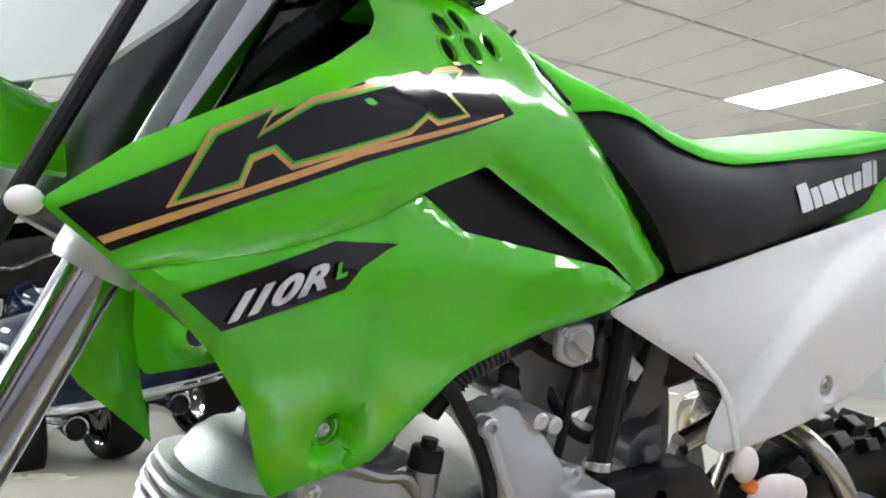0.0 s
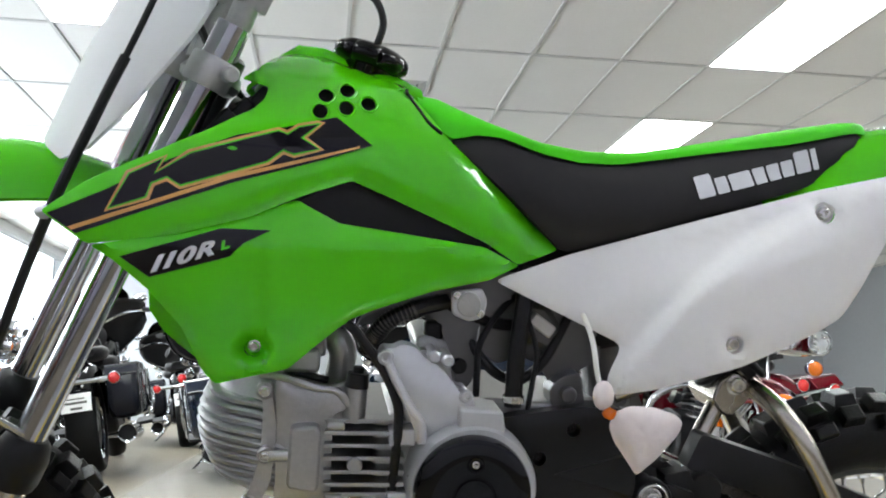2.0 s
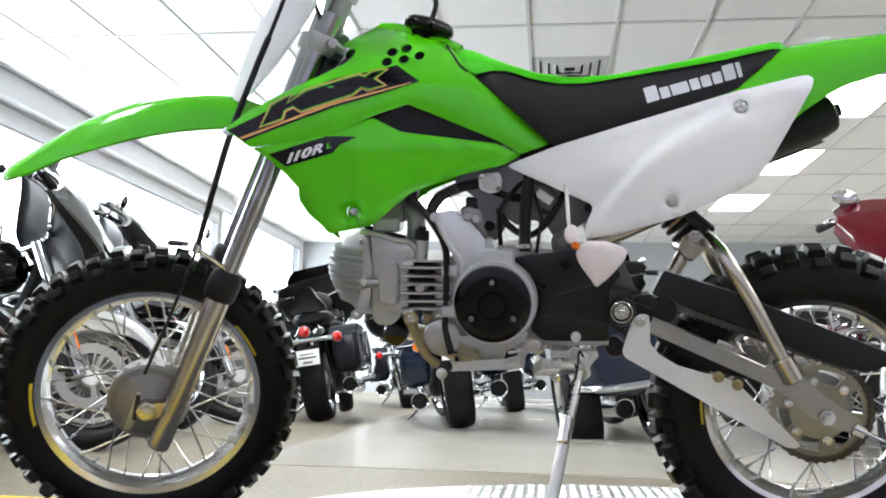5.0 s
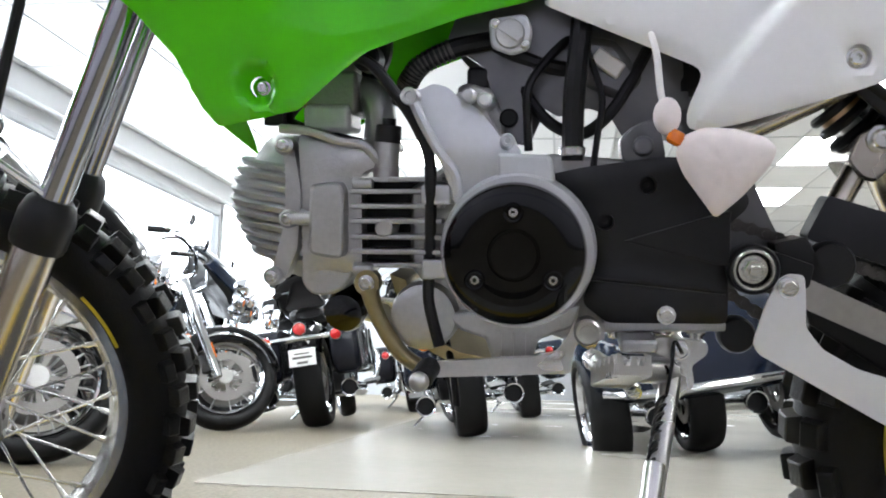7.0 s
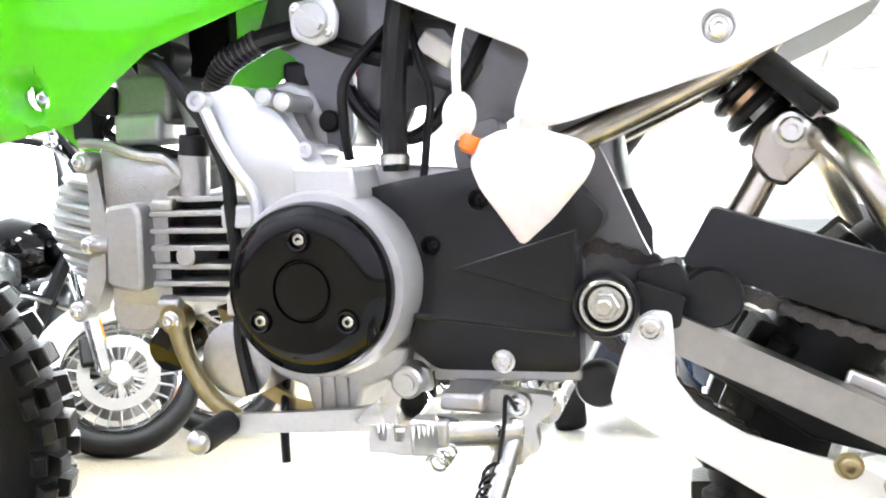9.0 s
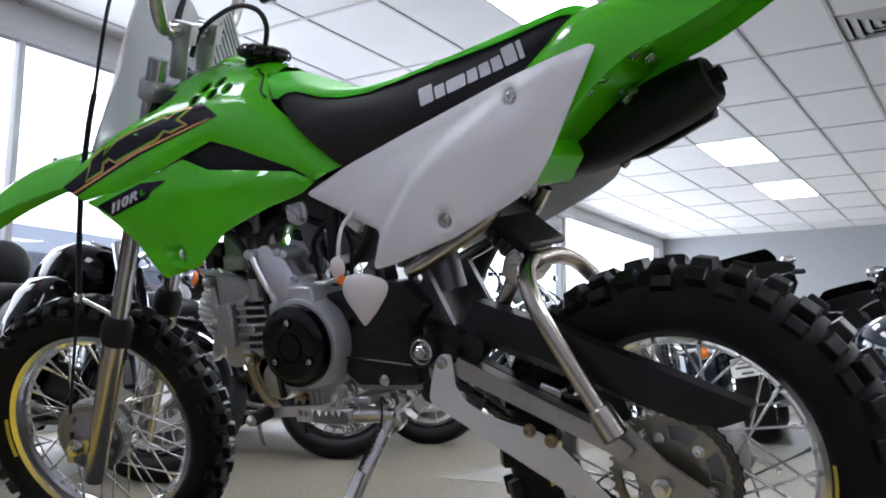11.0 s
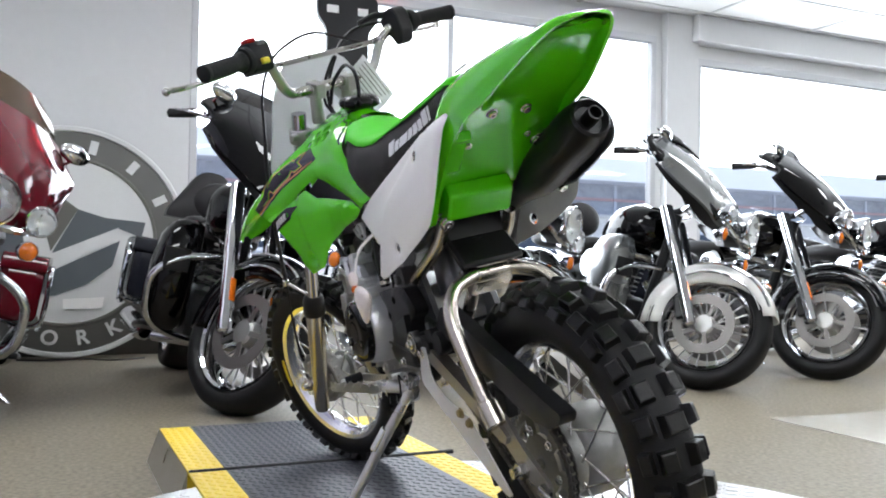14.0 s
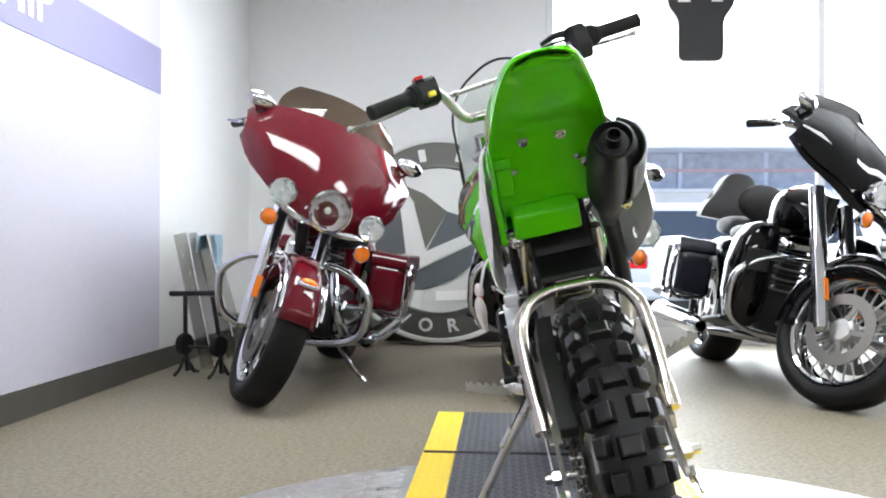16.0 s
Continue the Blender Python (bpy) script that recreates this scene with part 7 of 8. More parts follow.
mod = sh_ob.modifiers.new("thick", "SOLIDIFY")
mod.thickness = 0.003
part("exhaust_pipe", Geo().tube([(0.21, 0.107, 0.478), (0.20, 0.108, 0.47), (0.10, 0.112, 0.40), (0.0, 0.105, 0.345), (-0.07, 0.07, 0.335), (-0.12, 0.02, 0.35), (-0.14, 0, 0.378)], 0.0145, 14), STEEL, bike, "steel exhaust pipe along the far side")
part("tail_pipe", Geo().tube([(0.318, 0.0915, 0.606), (0.27, 0.10, 0.560), (0.20, 0.108, 0.47)], 0.0152, 14), BLACK_SEMI, bike, "black pipe into the muffler")
part("muffler_stay", Geo().tube([(0.50, 0.06, 0.71), (0.49, 0.075, 0.695), (0.485, 0.085, 0.67)], 0.006, 8), ZINC, bike)
bolt((0.402, -0.0735, 0.600), (0.8, 0, -0.5), 0.009, ZINC)
for p in ((0.49, 0.055, 0.70), (0.46, 0.105, 0.622)):
    bolt(p, (0.5, 0, -0.6), 0.007)
# wire with a small knotted plastic bag
part("hanging_wire", Geo().tube([(0.150, -0.06, 0.62), (0.154, -0.10, 0.598), (0.156, -0.135, 0.575), (0.158, -0.15, 0.545), (0.163, -0.158, 0.522)], 0.0028, 8), WHITE_WIRE, bike, "white wire with a red tracer")
bag = Geo()
HEART = rounded([(0.168, 0.497), (0.172, 0.510), (0.188, 0.517), (0.212, 0.516), (0.235, 0.509), (0.243, 0.501), (0.238, 0.488), (0.218, 0.465), (0.1985, 0.448), (0.188, 0.463), (0.174, 0.482)], 0.005, 3)
cx, cz = 0.203, 0.489
for y_s in (-1, 1):
    vs, n = [(cx, -0.163 + y_s * 0.010, cz)], len(HEART)
    for f1 in (0.35, 0.7, 0.9, 1.0):
        for k, (x, z) in enumerate(HEART):
            crease = 0.004 * math.sin(90 * x + 40 * z) * f1
            vs.append((cx + (x - cx) * f1, -0.163 + y_s * (0.010 * math.sqrt(max(0.0, 1 - f1 * f1)) + crease * (1 - f1)), cz + (z - cz) * f1))
    fs = [(0, 1 + k, 1 + (k + 1) % n) for k in range(n)] + [(1 + r * n + k, 1 + (r + 1) * n + k, 1 + (r + 1) * n + (k + 1) % n, 1 + r * n + (k + 1) % n) for r in range(3) for k in range(n)]
    bag.add(vs, fs if y_s < 0 else [tuple(reversed(f)) for f in fs])
bag_ob = part("plastic_bag", bag, BAG_W, bike, "cloudy plastic bag knotted on a wire", 0, 70)
part("bag_neck", Geo().sphere((0.162, -0.160, 0.526), 0.0125, 14, 9, (0.85, 0.7, 1.15)), BAG_W, bag_ob)
part("bag_tie", Geo().lathe([(0.004, -0.005), (0.0062, -0.003), (0.0066, 0.002), (0.005, 0.006)], (0.168, -0.162, 0.509), (0.5, 0, 1), 14), ORANGE, bag_ob, "orange tie")

# ---- parked road motorcycles ----


def grid_faces(rows, n):
    return [(i * n + k, i * n + k + 1, (i + 1) * n + k + 1, (i + 1) * n + k) for i in range(rows - 1) for k in range(n - 1)]


def shell(rows, thick):
    """A sheet through rows of points, doubled to a thickness along -x."""
    n, g = len(rows[0]), Geo()
    fr = [p for r in rows for p in r]
    bk = [(p[0] - thick, p[1], p[2]) for p in fr]
    m = len(fr)
    q = grid_faces(len(rows), n)
    rim = [i * n for i in range(len(rows))] + [(len(rows) - 1) * n + k for k in range(1, n)] + [i * n + n - 1 for i in reversed(range(len(rows) - 1))] + [k for k in reversed(range(1, n - 1))]
    return g.add(fr + bk, q + [tuple(m + i for i in reversed(f)) for f in q] + [(b, a, a + m, b + m) for a, b in zip(rim, rim[1:] + rim[:1])])


def road_wheel(parent, c, r, w, spokes, m, rim_mat):
    wh = part("wheel", Geo().lathe([(r * 0.70, -w * 0.36), (r * 0.735, -w * 0.42), (r * 0.75, -w * 0.36), (r * 0.69, -w * 0.2), (r * 0.66, 0), (r * 0.69, w * 0.2), (r * 0.75, w * 0.36), (r * 0.735, w * 0.42), (r * 0.70, w * 0.36), (r * 0.65, w * 0.15), (r * 0.65, -w * 0.15), (r * 0.70, -w * 0.36)], c, (0, 1, 0), 48, False).moved(m), CHROME, parent, "bright alloy rim")
    a, b, mid = w / 2, (r - r * 0.73) / 2, (r + r * 0.73) / 2
    prof = [(mid + b * math.copysign(abs(math.cos(t)) ** 0.75, math.cos(t)), a * math.copysign(abs(math.sin(t)) ** 0.8, math.sin(t))) for t in np.linspace(-2.75, 2.75, 19)]
    part("tyre", Geo().lathe(prof, c, (0, 1, 0), 56, False).moved(m), RUBBER, wh, "black road tyre")
    part("hub", Geo().cyl(Vector(c) - Vector((0, 0.07, 0)), Vector(c) + Vector((0, 0.07, 0)), r * 0.17, seg=24, bev=0.01).moved(m), rim_mat, wh)
    for s in (-1, 1):
        part("brake_disc", Geo().lathe([(r * 0.34, 0), (r * 0.49, 0), (r * 0.49, 0.005), (r * 0.34, 0.005), (r * 0.34, 0)], Vector(c) + Vector((0, s * 0.068 - 0.0025, 0)), (0, 1, 0), 40, False).moved(m), DISC_M, wh, "steel brake disc")
        for k in range(5):
            ca = m @ Matrix.Translation(Vector(c) + Vector((0, s * 0.066, 0))) @ Matrix.Rotation(2 * math.pi * k / 5, 4, "Y")
            part("disc_carrier", Geo().box((r * 0.26, 0, 0), (r * 0.24, 0.006, 0.022)), DISC_M, wh, at=ca)
    for k in range(spokes):
        t = 2 * math.pi * k / spokes
        d = Vector((math.cos(t), 0, math.sin(t)))
        side = Vector((0, 0.012 if k % 2 else -0.012, 0))
        part("spoke", Geo().cyl(Vector(c) + d * r * 0.15 + side, Vector(c) + d * r * 0.68, 0.006, 0.0042, 6).moved(m), rim_mat, wh)
    return wh


def lamp(parent, name, at, axis, r, deep, lens, m, label):
    """A round lamp: a chromed bowl with a bezel, and a coloured lens or a clear one over a dished reflector."""
    a = Vector(axis).normalized()
    body = part(name, Geo().lathe([(0.001, -deep), (r * 0.35, -deep), (r * 0.8, -deep * 0.7), (r, -deep * 0.15), (r * 1.05, 0), (r * 1.03, 0.008), (r * 0.95, 0.009), (r * 0.92, 0.0)], at, a, 28, False).moved(m), CHROME, parent, label)
    if lens is LENS:
        part("reflector", Geo().lathe([(r * 0.93, 0.0), (r * 0.86, -deep * 0.22), (r * 0.66, -deep * 0.45), (r * 0.34, -deep * 0.6), (r * 0.001, -deep * 0.66)], at, a, 24, False).moved(m), LENS, body, "faceted bright reflector")
        part("bulb", Geo().sphere(Vector(at) - a * deep * 0.42, r * 0.17, 12, 8).moved(m), WHITE_PL, body)
        gl = part("lens", Geo().lathe([(r * 0.93, 0.001), (r * 0.7, 0.007), (r * 0.35, 0.011), (r * 0.001, 0.012)], at, a, 24, False).moved(m), LENS_GL, body, "clear glass lens")
        gl.visible_shadow = False
    else:
        part("lens", Geo().lathe([(r * 0.93, -0.004), (r * 0.9, 0.006), (r * 0.6, 0.016), (r * 0.001, 0.022)], at, a, 24).moved(m), lens, body)
    return body


def batwing():
    """Fork-mounted fairing: a winged shell wide at the top, narrowing round the headlamp."""
    zb = [(0, 0.80), (0.12, 0.81), (0.19, 0.845), (0.26, 0.885), (0.34, 0.94), (0.385, 0.985), (0.41, 1.04)]
    zt = [(0, 1.27), (0.15, 1.265), (0.25, 1.25), (0.34, 1.225), (0.385, 1.205), (0.41, 1.165)]
    rows = []
    for s in np.linspace(0, 1, 12):
        row = []
        for y in np.linspace(-0.41, 0.41, 23):
            ay = abs(y)
            z = lerp_table(zb, ay) + (lerp_table(zt, ay) - lerp_table(zb, ay)) * s
            x = 0.06 - 0.36 * ((z - 0.80) / 0.47) ** 1.15 - 1.25 * ay * ay + 0.07 * math.sin(math.pi * s) - 0.03 * math.exp(-((ay - 0.17) / 0.05) ** 2) * (1 - s)
            row.append((x, y, z))
        rows.append(row)
    return rows


def fairing_shells():
    """The painted outer shell, and the deep dark inner moulding that tapers out to the wing tips."""
    rows = batwing()
    inner = Geo()
    front = [(x - 0.012, y * 0.97, 1.04 + (z - 1.04) * 0.95) for r in rows for x, y, z in r]
    back = [(x - 0.02 - 0.16 * (1 - (y / 0.41) ** 2) * (1 - 0.6 * max(0.0, (1.0 - z) / 0.2)), y, z) for x, y, z in front]
    n, m = len(rows[0]), len(front)
    q = grid_faces(len(rows), n)
    rim = [i * n for i in range(len(rows))] + [(len(rows) - 1) * n + k for k in range(1, n)] + [i * n + n - 1 for i in reversed(range(len(rows) - 1))] + [k for k in reversed(range(1, n - 1))]
    inner.add(front + back, q + [tuple(m + i for i in reversed(f)) for f in q] + [(b, a, a + m, b + m) for a, b in zip(rim, rim[1:] + rim[:1])])
    return shell(rows, 0.02), inner


def touring_bike(m, paint, label, fairing=True, shield=SHIELD_SMK, lowers=None, bags=True, pack=False, steer=30, fender=None, spokes=24, rims=ALU, backrest=False, bars=False, tank=None, trike=False, amber=False):
    b = thing("touring_motorcycle", m, label, "motorcycle", "parked motorcycles")
    fender = fender or paint
    R1, WB = 0.325, 1.62
    hub = Vector((0, 0, R1))
    ax_d = Vector((-math.sin(radians(26)), 0, math.cos(radians(26))))
    ax_p = Vector((-0.09, 0, R1))
    tm = Matrix.Translation(ax_p) @ Matrix.Rotation(radians(steer), 4, ax_d) @ Matrix.Translation(-ax_p)
    road_wheel(b, hub, R1, 0.14, spokes, tm, rims)
    road_wheel(b, Vector((-WB, 0, 0.32)), 0.32, 0.195, 12, Matrix.Identity(4), rims)
    # front mudguard, wrapped low behind the wheel
    rows = []
    for t in np.linspace(radians(18), radians(188), 20):
        rr = R1 + 0.028
        wide = 0.082 if t < 2.9 else 0.075
        deep = 0.055 + 0.075 * min(1.0, max(0.0, (t - 0.5) / 0.9))
        rows.append([(hub.x + (rr - deep * abs(k / 5 - 1) ** 3.5) * math.cos(t), wide * math.sin((k / 5 - 1) * 1.45), hub.z + (rr - deep * abs(k / 5 - 1) ** 3.5) * math.sin(t)) for k in range(11)])
    g = Geo()
    g.add([p for r in rows for p in r], grid_faces(20, 11))
    fo = part("front_mudguard", g.moved(tm), fender, b, "deep wrapped front mudguard")
    tip = hub + Vector(((R1 + 0.034) * math.cos(0.82), 0, (R1 + 0.034) * math.sin(0.82)))
    tl = part("mudguard_lamp", Geo().sphere(tip, 0.03, 16, 9, (0.7, 1.25, 0.7)).moved(tm), ORANGE, b, "orange lamp on the mudguard tip")
    part("lamp_base", Geo().sphere(tip - Vector((0.006, 0, 0.008)), 0.036, 16, 9, (0.8, 1.3, 0.55)).moved(tm), CHROME, tl)
    md_ = fo.modifiers.new("thick", "SOLIDIFY")
    md_.thickness = 0.006
    for s in (-1, 1):
        part("mudguard_rail", Geo().tube([(hub.x + (R1 + 0.012) * math.cos(t), s * 0.088, hub.z + (R1 + 0.0) * math.sin(t)) for t in np.linspace(0.45, 1.9, 8)], 0.008, 8).moved(tm), CHROME, b)
        part("mudguard_rail", Geo().tube([(hub.x + (R1 - 0.038) * math.cos(t), s * 0.091, hub.z + (R1 - 0.05) * math.sin(t)) for t in np.linspace(0.42, 2.1, 8)], 0.006, 8).moved(tm), CHROME, b)
        base = hub + Vector((-0.06, s * 0.115, 0))
        leg_ob = part("fork_leg", Geo().lathe([(0.02, -0.04), (0.03, -0.03), (0.032, 0.0), (0.032, 0.30), (0.036, 0.32), (0.034, 0.50), (0.035, 0.52), (0.035, 0.66)], base, ax_d, 20).moved(tm), CHROME, b, "chromed fork leg")
        part("reflector", Geo().box(base + ax_d * 0.16 + Vector((0.034, s * 0.004, 0)), (0.008, 0.026, 0.10), pose(0, 0, 0, 0, -26, 0)).moved(tm), ORANGE, leg_ob, "orange reflector strip")
        part("brake_caliper", Geo().box(hub + Vector((-0.13, s * 0.075, 0.06)), (0.07, 0.045, 0.12), pose(0, 0, 0, 0, -20, 0)).moved(tm), BLACK_SEMI, leg_ob, "", 0.01)
    lamp(b, "headlamp", (0.10, 0, 0.885), (1, 0, 0), 0.089, 0.12, LENS, tm, "round chromed headlamp")
    part("lamp_bar", Geo().tube([(0.02, -0.21, 0.84), (0.05, -0.12, 0.815), (0.06, 0, 0.805), (0.05, 0.12, 0.815), (0.02, 0.21, 0.84)], 0.014, 10).moved(tm), CHROME, b, "chromed lamp bar")
    for s in (-1, 1):
        lamp(b, "spot_lamp", (0.05, s * 0.205, 0.885), (1, 0, 0), 0.056, 0.08, LENS, tm, "small round chromed spot lamp")
        lamp(b, "turn_signal", (0.03, s * 0.215, 0.77), (1, 0, 0), 0.036, 0.05, ORANGE, tm, "orange front turn signal")
    if fairing:
        outer, inner = fairing_shells()
        part("fairing", outer.moved(tm), paint, b, "glossy winged handlebar fairing", 0, 60)
        if tank:
            edge = [(0.0, 1.27), (0.15, 1.265), (0.25, 1.25), (0.34, 1.225), (0.40, 1.18), (0.41, 1.10), (0.385, 1.05), (0.34, 1.02), (0.26, 0.945), (0.19, 0.855)]
            for s in (-1, 1):
                part("fairing_edge", Geo().tube([(0.055 - 0.36 * ((z - 0.80) / 0.47) ** 1.15 - 1.25 * y * y, s * y, z) for y, z in edge], 0.02, 10).moved(tm), PAINT_BLK, b, "black edge of the fairing")
        rows = []
        tall = 0.24 if shield is SHIELD_CLR else 0.15 if shield is SHIELD_BRZ else 0.12 if shield else 0.035
        shield = shield or SHIELD_SMK
        for s in np.linspace(0, 1, 6):
            rows.append([(-0.29 - 0.10 * s - 1.1 * y * y, y * (1 - 0.25 * s * s), 1.24 + tall * s * (1 - 1.5 * y * y)) for y in np.linspace(-1, 1, 15) * (0.20 if shield is SHIELD_CLR else 0.30)])
        wsh = part("windshield", shell(rows, 0.004).moved(tm), shield, b, "low curved windshield")
        wsh.visible_shadow = False
        part("inner_fairing", inner.moved(tm), BLACK_SEMI, b, "dark inner side of the fairing", 0, 50)
    if bars:
        part("handlebar", Geo().tube([(-0.52, -0.38, 1.06), (-0.40, -0.34, 1.10), (-0.30, -0.16, 1.08), (-0.28, 0, 1.04), (-0.30, 0.16, 1.08), (-0.40, 0.34, 1.10), (-0.52, 0.38, 1.06)], 0.014, 10).moved(tm), CHROME, b, "chromed handlebar")
    else:
        part("handlebar", Geo().tube([(-0.60, -0.42, 1.09), (-0.46, -0.38, 1.12), (-0.34, -0.22, 1.13), (-0.32, 0, 1.08), (-0.34, 0.22, 1.13), (-0.46, 0.38, 1.12), (-0.60, 0.42, 1.09)], 0.014, 10).moved(tm), CHROME, b, "chromed handlebar")
    for s in (-1, 1):
        part("grip", Geo().cyl((-0.60, s * 0.42, 1.09), (-0.47, s * 0.385, 1.118), 0.020, seg=14, bev=0.004).moved(tm), GRIP, b)
        part("lever", Geo().tube([(-0.45, s * 0.36, 1.115), (-0.42, s * 0.42, 1.10), (-0.50, s * 0.46, 1.09)], 0.007, 6).moved(tm), CHROME, b)
        mir = part("mirror", Geo().sphere((-0.35, s * 0.38, 1.225), 0.05, 14, 9, (0.45, 1.35, 0.8)).moved(tm), CHROME, b, "chromed oval mirror")
        part("mirror_stalk", Geo().tube([(-0.42, s * 0.36, 1.12), (-0.40, s * 0.38, 1.17), (-0.34, s * 0.39, 1.22)], 0.007, 8).moved(tm), CHROME, mir)
    # body
    rows = []
    for x, zt_, zb_, w in ((-0.40, 0.90, 0.78, 0.06), (-0.45, 0.95, 0.74, 0.115), (-0.55, 0.985, 0.71, 0.15), (-0.68, 0.97, 0.71, 0.145), (-0.80, 0.91, 0.71, 0.10), (-0.88, 0.85, 0.73, 0.05)):
        zc, h = (zt_ + zb_) / 2, (zt_ - zb_) / 2
        rows.append([(x, w * math.copysign(abs(math.cos(t)) ** 0.8, math.cos(t)), zc + h * math.copysign(abs(math.sin(t)) ** 0.7, math.sin(t))) for t in np.linspace(0, 2 * math.pi, 25)])
    part("fuel_tank", Geo().add([p for r in rows for p in r], grid_faces(6, 25)), tank or paint, b, "teardrop fuel tank", 0, 60)
    part("tank_console", Geo().prism([(-0.46, 0.965), (-0.55, 0.992), (-0.68, 0.98), (-0.80, 0.915), (-0.80, 0.905), (-0.5, 0.95)], -0.035, 0.035), CHROME, b, "", 0.008)

    def cushion(x0, x1, z0, z1, w, name):
        rr = []
        for s in np.linspace(0, 1, 9):
            x = x0 + (x1 - x0) * s
            k = 0.55 + 0.45 * math.sin(math.pi * min(1, max(0, s))) ** 0.5
            rr.append([(x, w * k * math.copysign(abs(math.cos(t)) ** 0.7, math.cos(t)), (z0 + z1) / 2 + (z1 - z0) / 2 * k * math.copysign(abs(math.sin(t)) ** 0.7, math.sin(t))) for t in np.linspace(0, 2 * math.pi, 21)])
        g2 = Geo().add([p for r in rr for p in r], grid_faces(9, 21))
        g2.add(rr[0], [tuple(range(21))]).add(rr[-1], [tuple(reversed(range(21)))])
        return part(name, g2, SEAT_BLK, b, "black leather saddle", 0, 60)
    cushion(-0.78, -1.22, 0.68, 0.80, 0.19, "rider_seat")
    cushion(-1.16, -1.56, 0.74, 0.86, 0.16, "passenger_seat")
    if backrest or pack:
        bw = 1.0 if pack or backrest == 1.0 and backrest is not True else 0.6
        rr = []
        for s in np.linspace(0, 1, 8):
            rr.append([(-1.53 - 0.10 * s + 0.03 * math.sin(math.pi * s), y * (1 - 0.35 * s * s), 0.84 + (0.30 if bw > 0.9 else 0.20) * s * (1 - 45 * abs(y / bw) ** 3)) for y in np.linspace(-0.23 * bw, 0.23 * bw, 15)])
        part("backrest", shell(rr, 0.10), SEAT_BLK, b, "padded black backrest", 0, 60)
    if backrest:
        part("rider_backrest", Geo().sphere((-1.17, 0, 0.93), 0.12, 16, 10, (0.4, 1.2, 0.9)), SEAT_BLK, b)
    part("frame", Geo().tube([(-0.30, 0, 0.92), (-0.40, 0, 0.55), (-0.50, 0, 0.28), (-0.80, 0, 0.22), (-1.2, 0, 0.25), (-1.35, 0, 0.45), (-1.2, 0, 0.66), (-0.6, 0, 0.74)], 0.03, 10), BLACK_SEMI, b)
    part("crankcase", Geo().prism(rounded([(-0.56, 0.30), (-0.60, 0.24), (-1.02, 0.22), (-1.12, 0.30), (-1.10, 0.46), (-0.9, 0.50), (-0.62, 0.46)], 0.04, 4), -0.15, 0.15), ENGINE_DK, b, "dark engine case", 0.02)
    part("primary_cover", Geo().prism(rounded([(-0.58, 0.33), (-0.66, 0.26), (-1.05, 0.24), (-1.10, 0.33), (-1.02, 0.43), (-0.66, 0.44)], 0.05, 4), 0.15, 0.20), CHROME, b, "chromed engine cover", 0.015)
    part("cam_cover", Geo().cyl((-0.70, -0.15, 0.36), (-0.70, -0.20, 0.36), 0.09, seg=24, bev=0.015), CHROME, b, "round chromed cam cover")
    for x, ang in ((-0.70, 22), (-0.90, -22)):
        cyl_ob = part("cylinder", Geo().cyl((x, 0, 0.46), (x + 0.25 * math.sin(radians(ang)), 0, 0.70), 0.055, seg=20), ENGINE_DK, b, "finned cylinder")
        for k in range(9):
            c = Vector((x, 0, 0.46)).lerp(Vector((x + 0.25 * math.sin(radians(ang)), 0, 0.70)), (k + 0.5) / 9)
            part("fin", Geo().cyl(c - Vector((0, 0, 0.003)), c + Vector((0.0025 * math.sin(radians(ang)), 0, 0.003)), 0.085, seg=20), ENGINE_DK if k % 2 else ALU, cyl_ob)
        part("rocker_cover", Geo().box((x + 0.26 * math.sin(radians(ang)), 0, 0.71), (0.15, 0.15, 0.05), pose(0, 0, 0, 0, ang, 0)), CHROME, cyl_ob, "", 0.015)
    part("air_cleaner", Geo().lathe([(0.085, 0), (0.10, 0.02), (0.10, 0.05), (0.08, 0.07), (0.001, 0.072)], (-0.80, -0.10, 0.62), (0, -1, 0), 28), CHROME, b, "round chromed air cleaner")
    # engine guard, footboards, exhausts
    part("engine_guard", Geo().tube([(-0.36, -0.02, 0.62), (-0.36, -0.22, 0.60), (-0.37, -0.34, 0.52), (-0.39, -0.36, 0.42), (-0.42, -0.32, 0.30), (-0.46, -0.15, 0.24), (-0.46, 0.15, 0.24), (-0.42, 0.32, 0.30), (-0.39, 0.36, 0.42), (-0.37, 0.34, 0.52), (-0.36, 0.22, 0.60), (-0.36, 0.02, 0.62)], 0.018, 12), CHROME, b, "chromed engine guard")
    if lowers:
        for s in (-1, 1):
            rr = []
            for z, x0, x1, yc, w in ((0.27, -0.42, -0.50, 0.26, 0.04), (0.30, -0.39, -0.54, 0.265, 0.075), (0.42, -0.365, -0.585, 0.27, 0.095), (0.56, -0.36, -0.60, 0.265, 0.098), (0.68, -0.365, -0.60, 0.25, 0.09), (0.745, -0.39, -0.58, 0.235, 0.07), (0.765, -0.43, -0.54, 0.225, 0.035)):
                rr.append([((x0 + x1) / 2 + (x0 - x1) / 2 * math.copysign(abs(math.cos(t)) ** 0.6, math.cos(t)), s * yc + w * math.copysign(abs(math.sin(t)) ** 0.6, math.sin(t)), z) for t in np.linspace(0, 2 * math.pi, 25)])
            g3 = Geo().add([p for r in rr for p in r], grid_faces(7, 25))
            g3.add(rr[0], [tuple(range(25))]).add(rr[-1], [tuple(reversed(range(25)))])
            lf = part("lower_fairing", g3, lowers, b, "rounded vented lower leg fairing", 0, 70)
